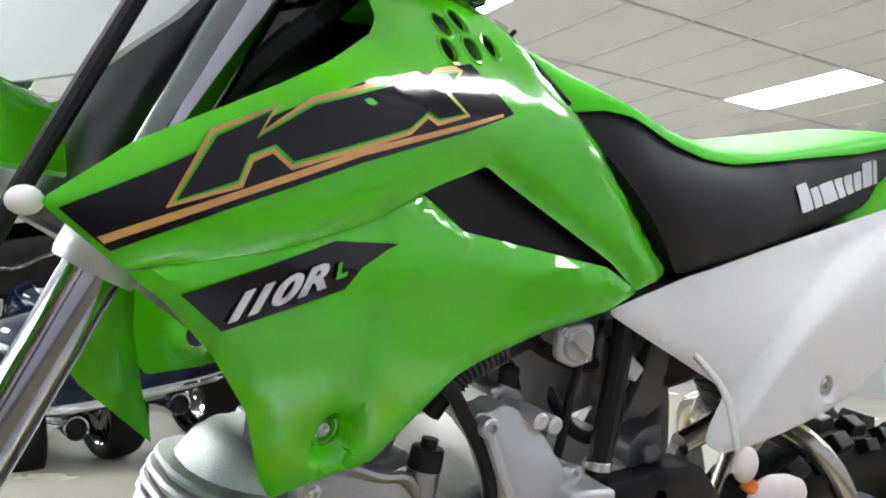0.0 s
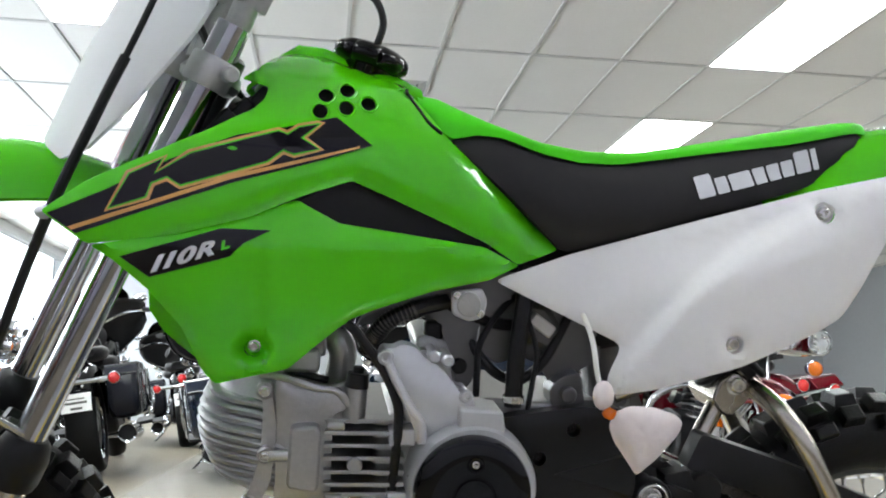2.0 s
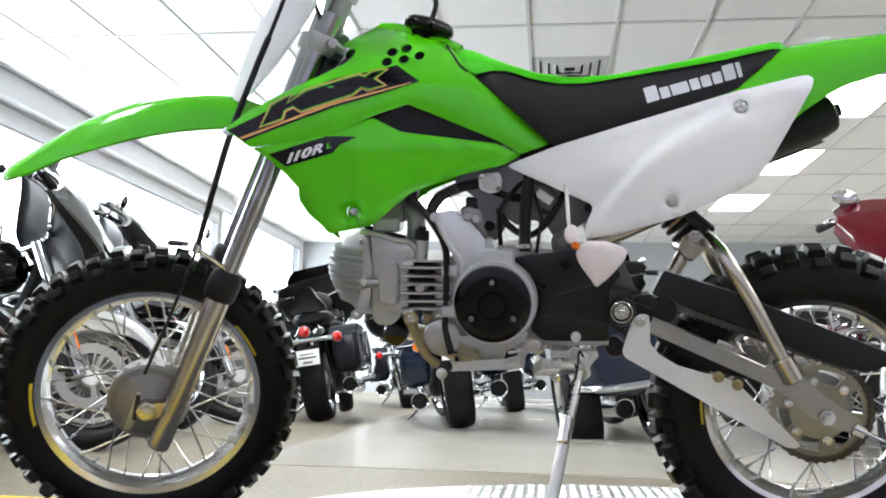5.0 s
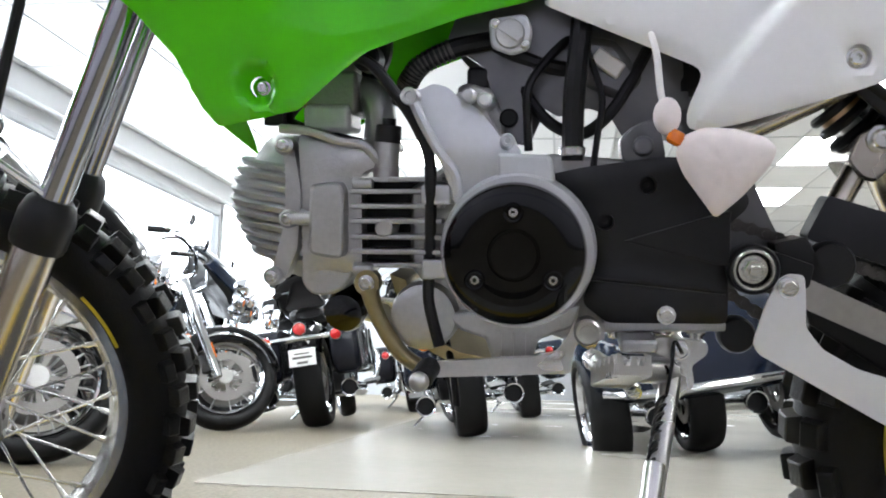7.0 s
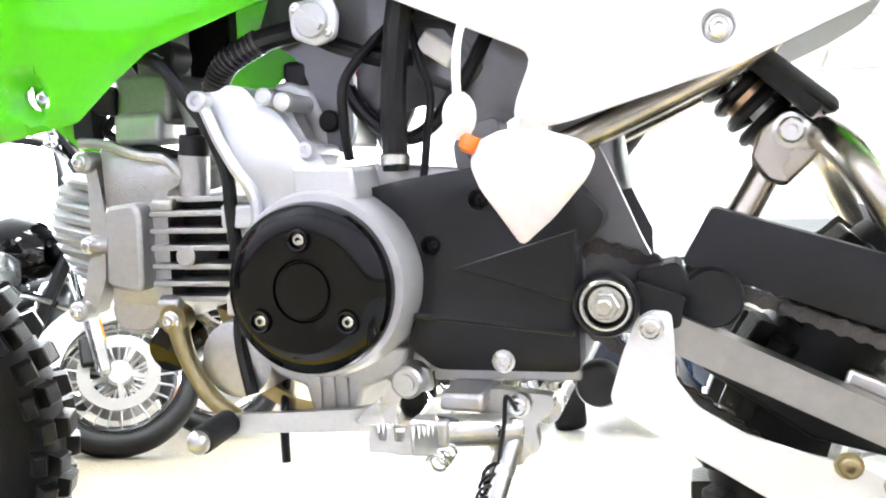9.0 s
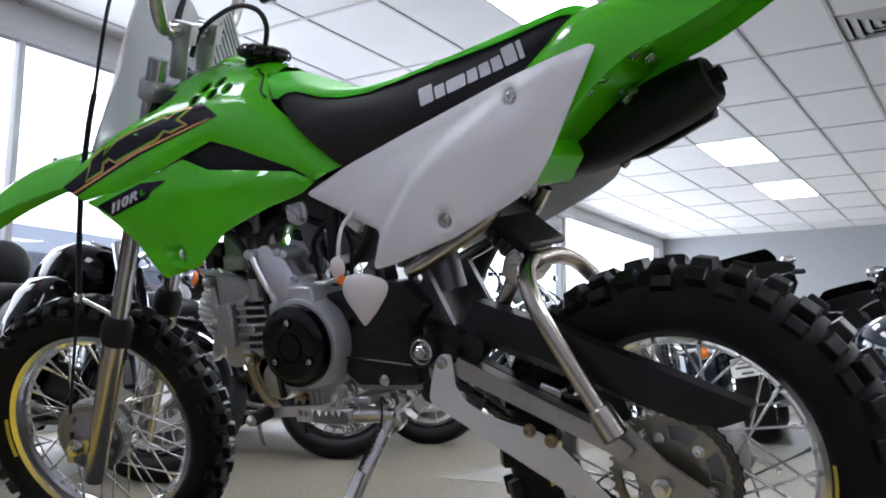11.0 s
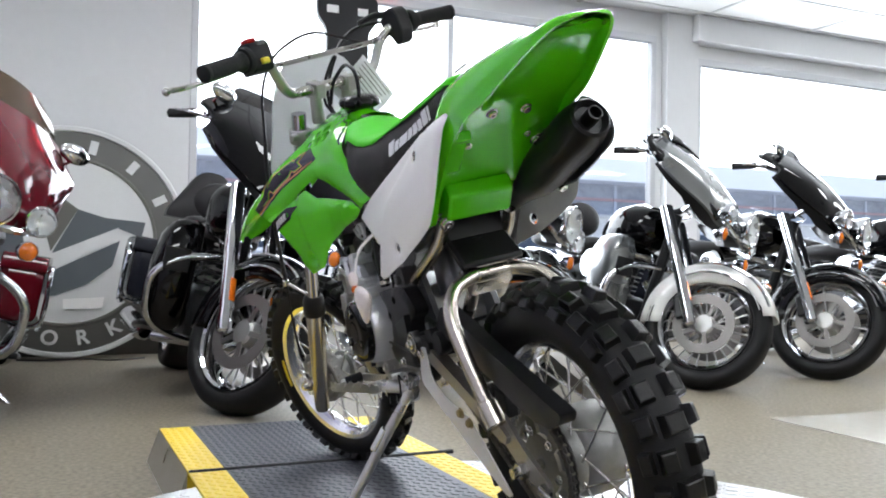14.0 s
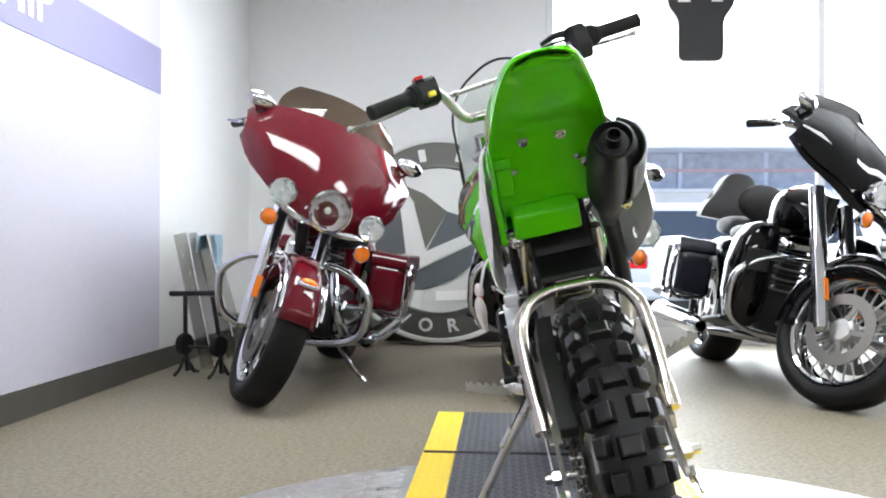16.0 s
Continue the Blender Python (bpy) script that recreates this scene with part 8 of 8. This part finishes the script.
            part("vent", Geo().box((-0.352, s * 0.27, 0.58), (0.012, 0.11, 0.10), pose(0, 0, 0, 0, 4, 0)), BLACK_PL, lf, "", 0.004)
    for s in (-1, 1):
        part("footboard", Geo().box((-0.60, s * 0.30, 0.27), (0.30, 0.13, 0.025), pose(0, 0, 0, s * 4, -6, 0)), BLACK_PL, b, "black footboard", 0.01)
        part("exhaust", Geo().tube([(-0.62, s * -0.12, 0.56), (-0.55, s * -0.18, 0.40), (-0.65, s * -0.20, 0.24), (-1.0, s * 0.23, 0.20)] if s < 0 else [(-0.9, 0.14, 0.30), (-0.95, 0.2, 0.22), (-1.05, 0.24, 0.2)], 0.024, 12), CHROME, b)
        part("muffler", Geo().lathe([(0.03, 0), (0.045, 0.05), (0.055, 0.2), (0.056, 0.80), (0.062, 0.86), (0.060, 0.875), (0.052, 0.87), (0.046, 0.80)], (-1.02, s * 0.27, 0.21), (-1, 0, 0.035), 22, False), CHROME, b, "long chromed muffler")
        part("muffler_bore", Geo().cyl((-1.6, s * 0.27, 0.23), (-1.82, s * 0.27, 0.238), 0.047, seg=20), BLACK_PL, b)
        if bags:
            bagp = BAG_BLK if paint is PAINT_BLK else paint
            bag2 = part("saddlebag", Geo().prism(rounded([(-1.28, 0.36), (-1.30, 0.60), (-1.36, 0.655), (-1.86, 0.655), (-1.92, 0.60), (-1.93, 0.42), (-1.86, 0.33)], 0.05, 4), s * 0.17, s * 0.37), bagp, b, "hard saddlebag", 0.045)
            part("bag_lid", Geo().prism(rounded([(-1.295, 0.605), (-1.33, 0.69), (-1.84, 0.69), (-1.925, 0.605)], 0.03, 4), s * 0.165, s * 0.376), bagp, bag2, "", 0.03)
            part("bag_guard", Geo().tube([(-1.30, s * 0.20, 0.36), (-1.30, s * 0.385, 0.36), (-1.32, s * 0.395, 0.60), (-1.45, s * 0.395, 0.62), (-1.47, s * 0.39, 0.36), (-1.30, s * 0.385, 0.34)], 0.011, 8), CHROME, bag2)
            part("latch", Geo().box((-1.58, s * 0.382, 0.61), (0.06, 0.012, 0.025)), CHROME, bag2, "", 0.004)
    if trike:
        rr = []
        for x, hw, z0, z1 in ((-1.12, 0.20, 0.42, 0.66), (-1.22, 0.42, 0.36, 0.74), (-1.40, 0.58, 0.34, 0.82), (-1.65, 0.62, 0.33, 0.86), (-1.90, 0.60, 0.32, 0.84), (-2.05, 0.54, 0.32, 0.78), (-2.12, 0.44, 0.36, 0.70)):
            rr.append([(x, hw * math.copysign(abs(math.cos(t)) ** 0.45, math.cos(t)), (z0 + z1) / 2 + (z1 - z0) / 2 * math.copysign(abs(math.sin(t)) ** 0.55, math.sin(t))) for t in np.linspace(0, 2 * math.pi, 33)])
        g4 = Geo().add([p for r in rr for p in r], grid_faces(7, 33))
        g4.add(rr[0], [tuple(range(33))]).add(rr[-1], [tuple(reversed(range(33)))])
        tb = part("trike_body", g4, paint, b, "wide glossy rear body", 0, 60)
        for s in (-1, 1):
            road_wheel(b, Vector((-WB - 0.02, s * 0.52, 0.31)), 0.31, 0.22, 10, Matrix.Identity(4), rims)
        part("rear_bumper", Geo().tube([(-2.02, -0.55, 0.40), (-2.15, -0.35, 0.38), (-2.17, 0, 0.38), (-2.15, 0.35, 0.38), (-2.02, 0.55, 0.40)], 0.022, 10), CHROME, tb, "chromed rear bumper")
    # tail
    rows = []
    for t in np.linspace(radians(28), radians(172), 18):
        rr = 0.375
        rows.append([(-WB - (rr - 0.07 * abs(k / 5 - 1) ** 3) * math.cos(t), 0.115 * (k / 5 - 1), 0.32 + (rr + 0.05 - 0.07 * abs(k / 5 - 1) ** 3) * math.sin(t)) for k in range(11)])
    g = Geo().add([p for r in rows for p in r], grid_faces(18, 11))
    fo = part("rear_mudguard", g, paint, b, "full rear mudguard")
    md_ = fo.modifiers.new("thick", "SOLIDIFY")
    md_.thickness = 0.006
    part("tail_bar", Geo().tube([(-1.97, -0.25, 0.60), (-2.0, -0.12, 0.60), (-2.0, 0.12, 0.60), (-1.97, 0.25, 0.60)], 0.018, 8), CHROME, b, "chromed rear lamp bar")
    lamp(b, "tail_lamp", (-2.0, 0, 0.665), (-1, 0, 0.1), 0.045, 0.05, RED_LENS, Matrix.Identity(4), "red tail lamp")
    for s in (-1, 1):
        lamp(b, "rear_signal", (-2.0, s * 0.235, 0.60), (-1, 0, 0), 0.038, 0.05, ORANGE if amber or pack else RED_LENS, Matrix.Identity(4), "rear turn signal")
    pl = part("licence_plate", Geo().box((-2.02, 0, 0.475), (0.006, 0.18, 0.115), pose(0, 0, 0, 0, 8, 0)), WHITE_PL, b, "white dealer plate with grey bars", 0.003)
    for z, w in ((0.50, 0.10), (0.475, 0.13), (0.44, 0.07)):
        part("plate_bar", Geo().box((-2.0245 - 0.14 * (z - 0.475) * -1, 0, z), (0.003, w, 0.014 if z < 0.48 else 0.008), pose(0, 0, 0, 0, 8, 0)), SIGN_RIM, pl)
    if pack:
        rows2 = Geo().prism(rounded([(-1.52, 0.92), (-1.56, 1.14), (-1.62, 1.18), (-1.98, 1.16), (-2.05, 1.06), (-2.02, 0.92)], 0.05, 4), -0.28, 0.28)
        pk = part("top_case", rows2, paint, b, "large rear top case", 0.04)
        part("case_rack", Geo().tube([(-1.62, -0.18, 1.20), (-1.95, -0.18, 1.19), (-1.95, 0.18, 1.19), (-1.62, 0.18, 1.20)], 0.008, 8), CHROME, pk)
        for s in (-1, 1):
            part("case_lamp", Geo().box((-2.045, s * 0.17, 1.0), (0.02, 0.14, 0.045)), RED_LENS, pk, "", 0.006)
    part("side_stand", Geo().tube([(-0.66, 0.16, 0.26), (-0.70, 0.28, 0.12), (-0.72, 0.40, 0.03), (-0.66, 0.44, 0.02)], 0.012, 10), CHROME, b, "chromed side stand")
    return b


LEANED = pose(0, 0, 0, -10, 0, 0)
ROW = [  # x, y, heading, and how each one looks
    (-1.82, -1.20, -2, dict(paint=PAINT_RED, label="deep red touring motorcycle with chromed engine guard", shield=SHIELD_BRZ, steer=30, spokes=9, backrest=False)),
    (-1.96, 0.0, 0, dict(paint=PAINT_BLK, label="glossy black touring motorcycle with winged fairing", backrest=1.0, lowers=PAINT_BLK, steer=32)),
    (-1.96, 1.23, 4, dict(paint=PAINT_BLK, label="black touring motorcycle with black leg fairings", backrest=1.0, lowers=PAINT_BLK, steer=32)),
    (-1.96, 2.34, 4, dict(paint=PAINT_SIL, label="pearl silver and white touring motorcycle with padded backrest", backrest=True, lowers=PAINT_SIL, steer=30, fender=PAINT_WHT, tank=PAINT_BLK)),
    (-2.06, 3.30, 4, dict(paint=PAINT_BLK, label="black fairing motorcycle with pale rims", backrest=False, steer=24, spokes=10)),
    (-2.02, 4.48, 5, dict(paint=PAINT_BLK, label="black cruiser motorcycle without fairing", fairing=False, bags=False, steer=22, spokes=10, bars=True)),
    (-2.35, 5.55, 4, dict(paint=PAINT_BLU, label="dark blue fairing motorcycle in the window row", steer=20, spokes=10)),
    (-2.6, 6.75, 0, dict(paint=PAINT_BLK, label="black bare cruiser motorcycle in the window row", fairing=False, bags=False, steer=18, spokes=10, bars=True)),
]
for x, y, h, kw in ROW:
    touring_bike(pose(x, y, 0, 0, 0, h) @ LEANED, **kw)
AWAY = [  # rear contact, heading
    (-1.58, 5.24, 97, dict(paint=PAINT_BLK, label="black touring motorcycle seen from behind with a white plate", backrest=True, steer=12)),
    (-0.47, 4.80, 100, dict(paint=PAINT_BLU, label="dark touring motorcycle with orange rear signals", backrest=True, amber=True, steer=12)),
    (0.86, 4.32, 97, dict(paint=PAINT_BLU, label="dark blue three-wheeled touring motorcycle with wide rear body", amber=True, bags=False, trike=True, steer=8)),
]
for x, y, h, kw in AWAY:
    c, s = math.cos(radians(h)), math.sin(radians(h))
    touring_bike(pose(x + 1.62 * c, y + 1.62 * s, 0, 0, 0, h) @ LEANED, **kw)
touring_bike(pose(1.70, 2.74, 0, 0, 0, -97) @ LEANED, paint=PAINT_RED, label="red touring motorcycle with clear windshield and three lamps", shield=SHIELD_CLR, steer=6, spokes=9)
THIRD = [  # a row further back
    (-2.6, 8.4, 96, dict(paint=PAINT_BLK, label="black touring motorcycle in the third row", pack=True, steer=10)),
    (-1.35, 8.1, 98, dict(paint=PAINT_BLK, label="black motorcycle with backrest in the third row", backrest=True, steer=8)),
    (-0.2, 7.7, 96, dict(paint=PAINT_BLU, label="dark touring motorcycle in the third row", backrest=True, steer=10)),
    (0.95, 7.4, 95, dict(paint=PAINT_BLK, label="black bare motorcycle in the third row", fairing=False, steer=10, bars=True)),
    (2.2, 5.2, 94, dict(paint=PAINT_BLK, label="black touring motorcycle beside the red one", backrest=True, steer=8)),
    (3.2, 5.0, 94, dict(paint=PAINT_RED, label="dark red touring motorcycle in the second row", backrest=True, steer=8)),
]
for x, y, h, kw in THIRD:
    c, s = math.cos(radians(h)), math.sin(radians(h))
    touring_bike(pose(x + 1.62 * c, y + 1.62 * s, 0, 0, 0, h) @ LEANED, **kw)

# ---- round sign leaning on the wall ----
sign = thing("round_sign", pose(WALL_X + 0.22, -0.565, 0.72, 0, -1.5, 0) @ Matrix.Scale(1.065, 4), "large round grey sign with a pale chevron emblem", "sign")
SX = (1, 0, 0)


def flat(poly, x0, x1):
    """A front-view outline (y, z) drawn out along x."""
    g = Geo().prism(poly, x0, x1)
    g.v = [(y, x, z) for x, y, z in g.v]
    return g


part("disc", Geo().lathe([(0.655, -0.10), (0.665, -0.095), (0.665, -0.005), (0.655, 0.0), (0.001, 0.0)], (0, 0, 0), SX, 80), SIGN_RIM, sign)
part("outer_rim", Geo().lathe([(0.635, 0), (0.640, 0.012), (0.66, 0.014), (0.668, 0.008), (0.668, -0.02)], (0, 0, 0), SX, 80, False), SIGN_PALE, sign, "pale rim ring")
part("inner_face", Geo().lathe([(0.475, 0.0), (0.475, 0.004), (0.001, 0.004)], (0, 0, 0), SX, 80), SIGN_PALE, sign, "pale inner disc")
part("inner_rim", Geo().lathe([(0.468, 0.004), (0.472, 0.014), (0.484, 0.014), (0.488, 0.0)], (0, 0, 0), SX, 80, False), SIGN_TAUPE, sign)
part("emblem_peak", flat([(-0.24, 0.36), (-0.10, 0.30), (0.05, 0.185), (-0.09, -0.06), (-0.17, 0.24)], 0.005, 0.010), SIGN_TAUPE, sign, "taupe mountain shape")
part("emblem_shade", flat([(0.05, 0.185), (0.20, 0.14), (0.42, 0.12), (0.40, 0.03), (0.27, 0.08), (-0.09, -0.10), (-0.08, -0.06)], 0.0102, 0.014), SIGN_MID, sign, "slate mountain face")
part("emblem_side", flat([(-0.40, 0.20), (-0.26, 0.24), (-0.20, -0.20), (-0.34, -0.24), (-0.42, -0.05)], 0.005, 0.010), SIGN_MID, sign)
part("emblem_base", flat([(-0.34, -0.22), (-0.18, -0.22), (0.28, 0.01), (0.24, -0.14), (0.10, -0.25), (-0.06, -0.31), (-0.26, -0.34)], 0.0102, 0.014), SIGN_MID, sign, "slate swoosh")
part("chevron", flat([(-0.26, 0.235), (-0.17, 0.255), (-0.115, -0.085), (0.27, 0.085), (0.275, 0.01), (-0.17, -0.205), (-0.205, -0.19)], 0.0142, 0.019), SIGN_PALE, sign, "white chevron")
part("pale_notch", flat([(-0.02, -0.33), (0.20, -0.32), (0.19, -0.385), (-0.02, -0.39)], 0.0142, 0.019), WHITE_PL, sign)
for k in range(6):
    a = radians(90 + 62 - 25 * k)
    m2 = Matrix.Translation((0.004, 0.56 * math.cos(a), 0.56 * math.sin(a))) @ Matrix.Rotation(a - math.pi / 2, 4, "X")
    part("name_bar", Geo().box((0, 0, 0), (0.014, 0.045, 0.078)), SIGN_PALE, sign, at=m2)
for k, ch in enumerate("WORK"):
    a = radians(270 - 27 + 18 * k)
    m2 = Matrix.Translation((0.002, 0.56 * math.cos(a), 0.56 * math.sin(a))) @ Matrix.Rotation(a + math.pi / 2, 4, "X") @ pose(0, 0, 0, 90, 0, 90)
    letters("sign_letter", ch, 0.115, m2, SIGN_PALE, sign, 0.006, 0.0, 0.003)
part("floor_cable", Geo().tube([(0.05, -0.25, -0.668), (0.12, -0.1, -0.668), (0.10, 0.1, -0.668), (0.22, 0.25, -0.668), (0.12, 0.42, -0.668)], 0.004, 6), BLACK_PL, sign)

# ---- hanging black board in front of the first window ----
hang = thing("hanging_board", pose(WALL_X + 0.08, 1.225, 0.0) @ Matrix.Scale(1.055, 4), "black keyhole-shaped board hung in front of the window", "display board")
part("board", flat(rounded([(-0.145, 1.86), (0.145, 1.86), (0.145, 2.14), (0.215, 2.22), (0.215, 2.36), (0.12, 2.44), (-0.12, 2.44), (-0.215, 2.36), (-0.215, 2.22), (-0.145, 2.14)], 0.05, 4), 0.0, 0.05), BLACK_PL, hang, "", 0.004)
for y, w in ((-0.11, 0.08), (0.10, 0.07)):
    part("label_patch", Geo().box((0.053, y, 2.27), (0.006, w, 0.05)), WHITE_PL, hang)
part("hang_wire", Geo().cyl((0.025, 0, 2.43), (0.025, 0, (CEIL - 0.01) / 1.055), 0.004, seg=8), BLACK_PL, hang)

# ---- red neon strip along the head of the first window ----
neon = thing("neon_strip", pose(WALL_X + 0.05, 0.72, 2.62), "thin glowing red neon tube along the window head", "neon sign")
part("tube", Geo().cyl((0, 0, 0), (0, 0.85, 0), 0.011, seg=10), glow("red_neon", (1.0, 0.03, 0.06), 9.0), neon, "glowing red tube")
for y in (0.1, 0.75):
    part("clip", Geo().box((-0.02, y, 0), (0.06, 0.014, 0.03)), BLACK_PL, neon)

# ---- corner clutter: clear screens, a cloth and a folded black stand ----
for x, tilt in ((-2.86, 12), (-3.30, 15)):
    scr = thing("spare_windshield", pose(x, WALL_Y + 0.20, 0.004, tilt, 0, 8), "clear spare windshield leaning on the wall", "windshield")
    g = Geo()
    rws = [[(0.17 * u * (1 - 0.3 * s), 0.10 * u * u, 0.74 * s) for u in np.linspace(-1, 1, 9)] for s in np.linspace(0, 1, 7)]
    g.add([p for r in rws for p in r], grid_faces(7, 9))
    ob = part("screen", g, SHIELD_CLR, scr)
    sm = ob.modifiers.new("thick", "SOLIDIFY")
    sm.thickness = 0.005
    part("edge", Geo().tube([rws[k][8] for k in range(1, 7)], 0.003, 6), DECAL_SIL, scr)
    part("edge", Geo().tube([rws[-1][k] for k in range(9)], 0.0025, 6), DECAL_SIL, scr)
cloth = thing("cleaning_cloth", pose(-3.30, WALL_Y + 0.085, 0.70, 0, 0, 8), "pale blue cloth draped over the windshield", "cloth")
rws = [[(0.11 * u * (1 - 0.35 * abs(s - 0.3)) + 0.012 * math.sin(7 * s), (-0.045 if s < 0.35 else 0.035 + 0.02 * s) + 0.014 * math.sin(6 * u + 3 * s) + 0.01 * u * u, (0.045 - 0.30 * abs(s - 0.35)) + 0.02 * u * (s - 0.5)) for u in np.linspace(-1, 1, 13)] for s in np.linspace(0, 1, 17)]
cl = part("fabric", Geo().add([p for r in rws for p in r], grid_faces(17, 13)), CLOTH_M, cloth, "", 0, 80)
sm = cl.modifiers.new("thick", "SOLIDIFY")
sm.thickness = 0.004
stand = thing("display_stand", pose(-2.56, -1.66, 0, 0, 0, 68) @ Matrix.Scale(0.74, 4), "folded black metal display stand by the wall", "stand")
for dx in (-0.16, 0.14):
    part("upright", Geo().tube([(dx, 0.03, 0.03), (dx, 0.01, 0.25), (dx * 0.8, -0.03, 0.56)], 0.016, 8), BLACK_SEMI, stand)
    part("foot", Geo().tube([(dx, 0.14, 0.0125), (dx, 0.05, 0.05), (dx, 0.02, 0.14), (dx, -0.05, 0.05), (dx, -0.10, 0.0125)], 0.012, 8), BLACK_SEMI, stand)
    part("roller", Geo().cyl((dx - 0.025, 0.0, 0.22), (dx + 0.025, 0.0, 0.22), 0.075, seg=24, bev=0.008), RUBBER, stand)
    part("fork_tip", Geo().tube([(dx, 0.02, 0.12), (dx + 0.01, 0.06, 0.06), (dx + 0.02, 0.08, 0.0125)], 0.011, 8), BLACK_SEMI, stand)
part("top_bar", Geo().tube([(-0.26, -0.03, 0.57), (0.16, -0.03, 0.585)], 0.019, 10, smooth=1), BLACK_SEMI, stand)
part("tie_bar", Geo().cyl((-0.16, 0.02, 0.20), (0.14, 0.02, 0.20), 0.012, seg=10), BLACK_SEMI, stand)

# ---- writing bars and band on the wall graphic ----
part("band", Geo().box((1.55, WALL_Y + 0.0105, 1.60), (8.6, 0.004, 0.24)), BAND_M, panel_ob, "violet printed band")
letters("band_letters", "SHIP", 0.27, Matrix.Translation((-1.34, WALL_Y + 0.0145, 1.635)) @ pose(0, 0, 0, 90, 0, 180), WHITE_PL, panel_ob, 0.002, 0.0, 0.006)

# ---- outside the windows ----


def parked_car(m, paint, label):
    """A saloon, its tail towards -y of its own frame."""
    car = thing("parked_car", m, label, "car", "cars outside")
    body = Geo()
    side = rounded([(-2.2, 0.35), (-2.25, 0.62), (-2.15, 0.88), (-1.2, 0.95), (1.0, 0.93), (1.95, 0.80), (2.15, 0.62), (2.15, 0.34)], 0.12, 4)
    body.prism(side, -0.88, 0.88)
    part("body", body, paint, car, "", 0.06)
    part("cabin", Geo().prism(rounded([(-1.75, 0.92), (-1.15, 1.42), (0.1, 1.45), (0.95, 0.92)], 0.12, 4), -0.74, 0.74), paint, car, "", 0.08)
    for y in (-0.745, 0.745):
        part("side_window", Geo().prism([(-1.45, 0.97), (-1.05, 1.34), (0.02, 1.37), (0.68, 0.97)], y - 0.004, y + 0.004), CAR_GLASS, car)
    part("rear_window", Geo().box((-1.475, 0, 1.16), (0.01, 1.2, 0.5), pose(0, 0, 0, 0, 50, 0)), CAR_GLASS, car)
    for y in (-0.68, 0.68):
        part("tail_lamp", Geo().box((-2.2, y, 0.76), (0.06, 0.30, 0.16)), RED_LENS, car, "red tail lamp", 0.02)
        for x in (-1.35, 1.35):
            part("wheel", Geo().cyl((x, y * 1.3 - 0.1, 0.31), (x, y * 1.3 + 0.1, 0.31), 0.31, seg=28, bev=0.03), RUBBER, car)
    part("bumper", Geo().box((-2.22, 0, 0.45), (0.12, 1.6, 0.18)), CAR_G, car, "", 0.04)
    return car


parked_car(pose(-9.6, 1.9, -0.22, 0, 0, 180), CAR_G, "grey saloon car parked outside the window")
parked_car(pose(-9.8, 4.7, -0.22, 0, 0, 180), CAR_W, "white saloon car parked outside the window")
parked_car(pose(-9.7, 8.0, -0.22, 0, 0, 180), CAR_G, "grey saloon car parked further along outside")
parked_car(pose(-13.5, 0.2, -0.22, 0, 0, 178), CAR_R, "dark red saloon car parked across the forecourt")
parked_car(pose(-13.8, 3.1, -0.22, 0, 0, 181), CAR_G, "grey saloon car parked across the forecourt")
parked_car(pose(-13.6, 6.0, -0.22, 0, 0, 180), CAR_W, "white saloon car parked across the forecourt")
shop = thing("far_building", pose(-19.0, 6, -0.22), "long low pale building across the forecourt with a dark window strip", "building")
part("wall", Geo().box((0, 0, 1.1), (0.5, 44, 2.2)), CAR_W, shop, "pale lower wall")
part("fascia", Geo().box((0.25, 0, 3.45), (1.4, 44, 0.62)), CANOPY_M, shop, "pale blue roof fascia", 0.02)
part("window_strip", Geo().box((-0.1, 0, 2.67), (0.3, 44, 0.94)), STRIP_M, shop, "dim glazed strip")
for k in range(23):
    part("mullion", Geo().box((0.07, -21.5 + 1.95 * k, 2.67), (0.05, 0.09, 0.94)), CANOPY_M, shop)
part("rail", Geo().box((0.08, 0, 2.72), (0.06, 44, 0.07)), PINK_M, shop, "pinkish rail along the strip")
part("sill", Geo().box((0.15, 0, 2.24), (0.5, 44, 0.08)), CAR_W, shop)
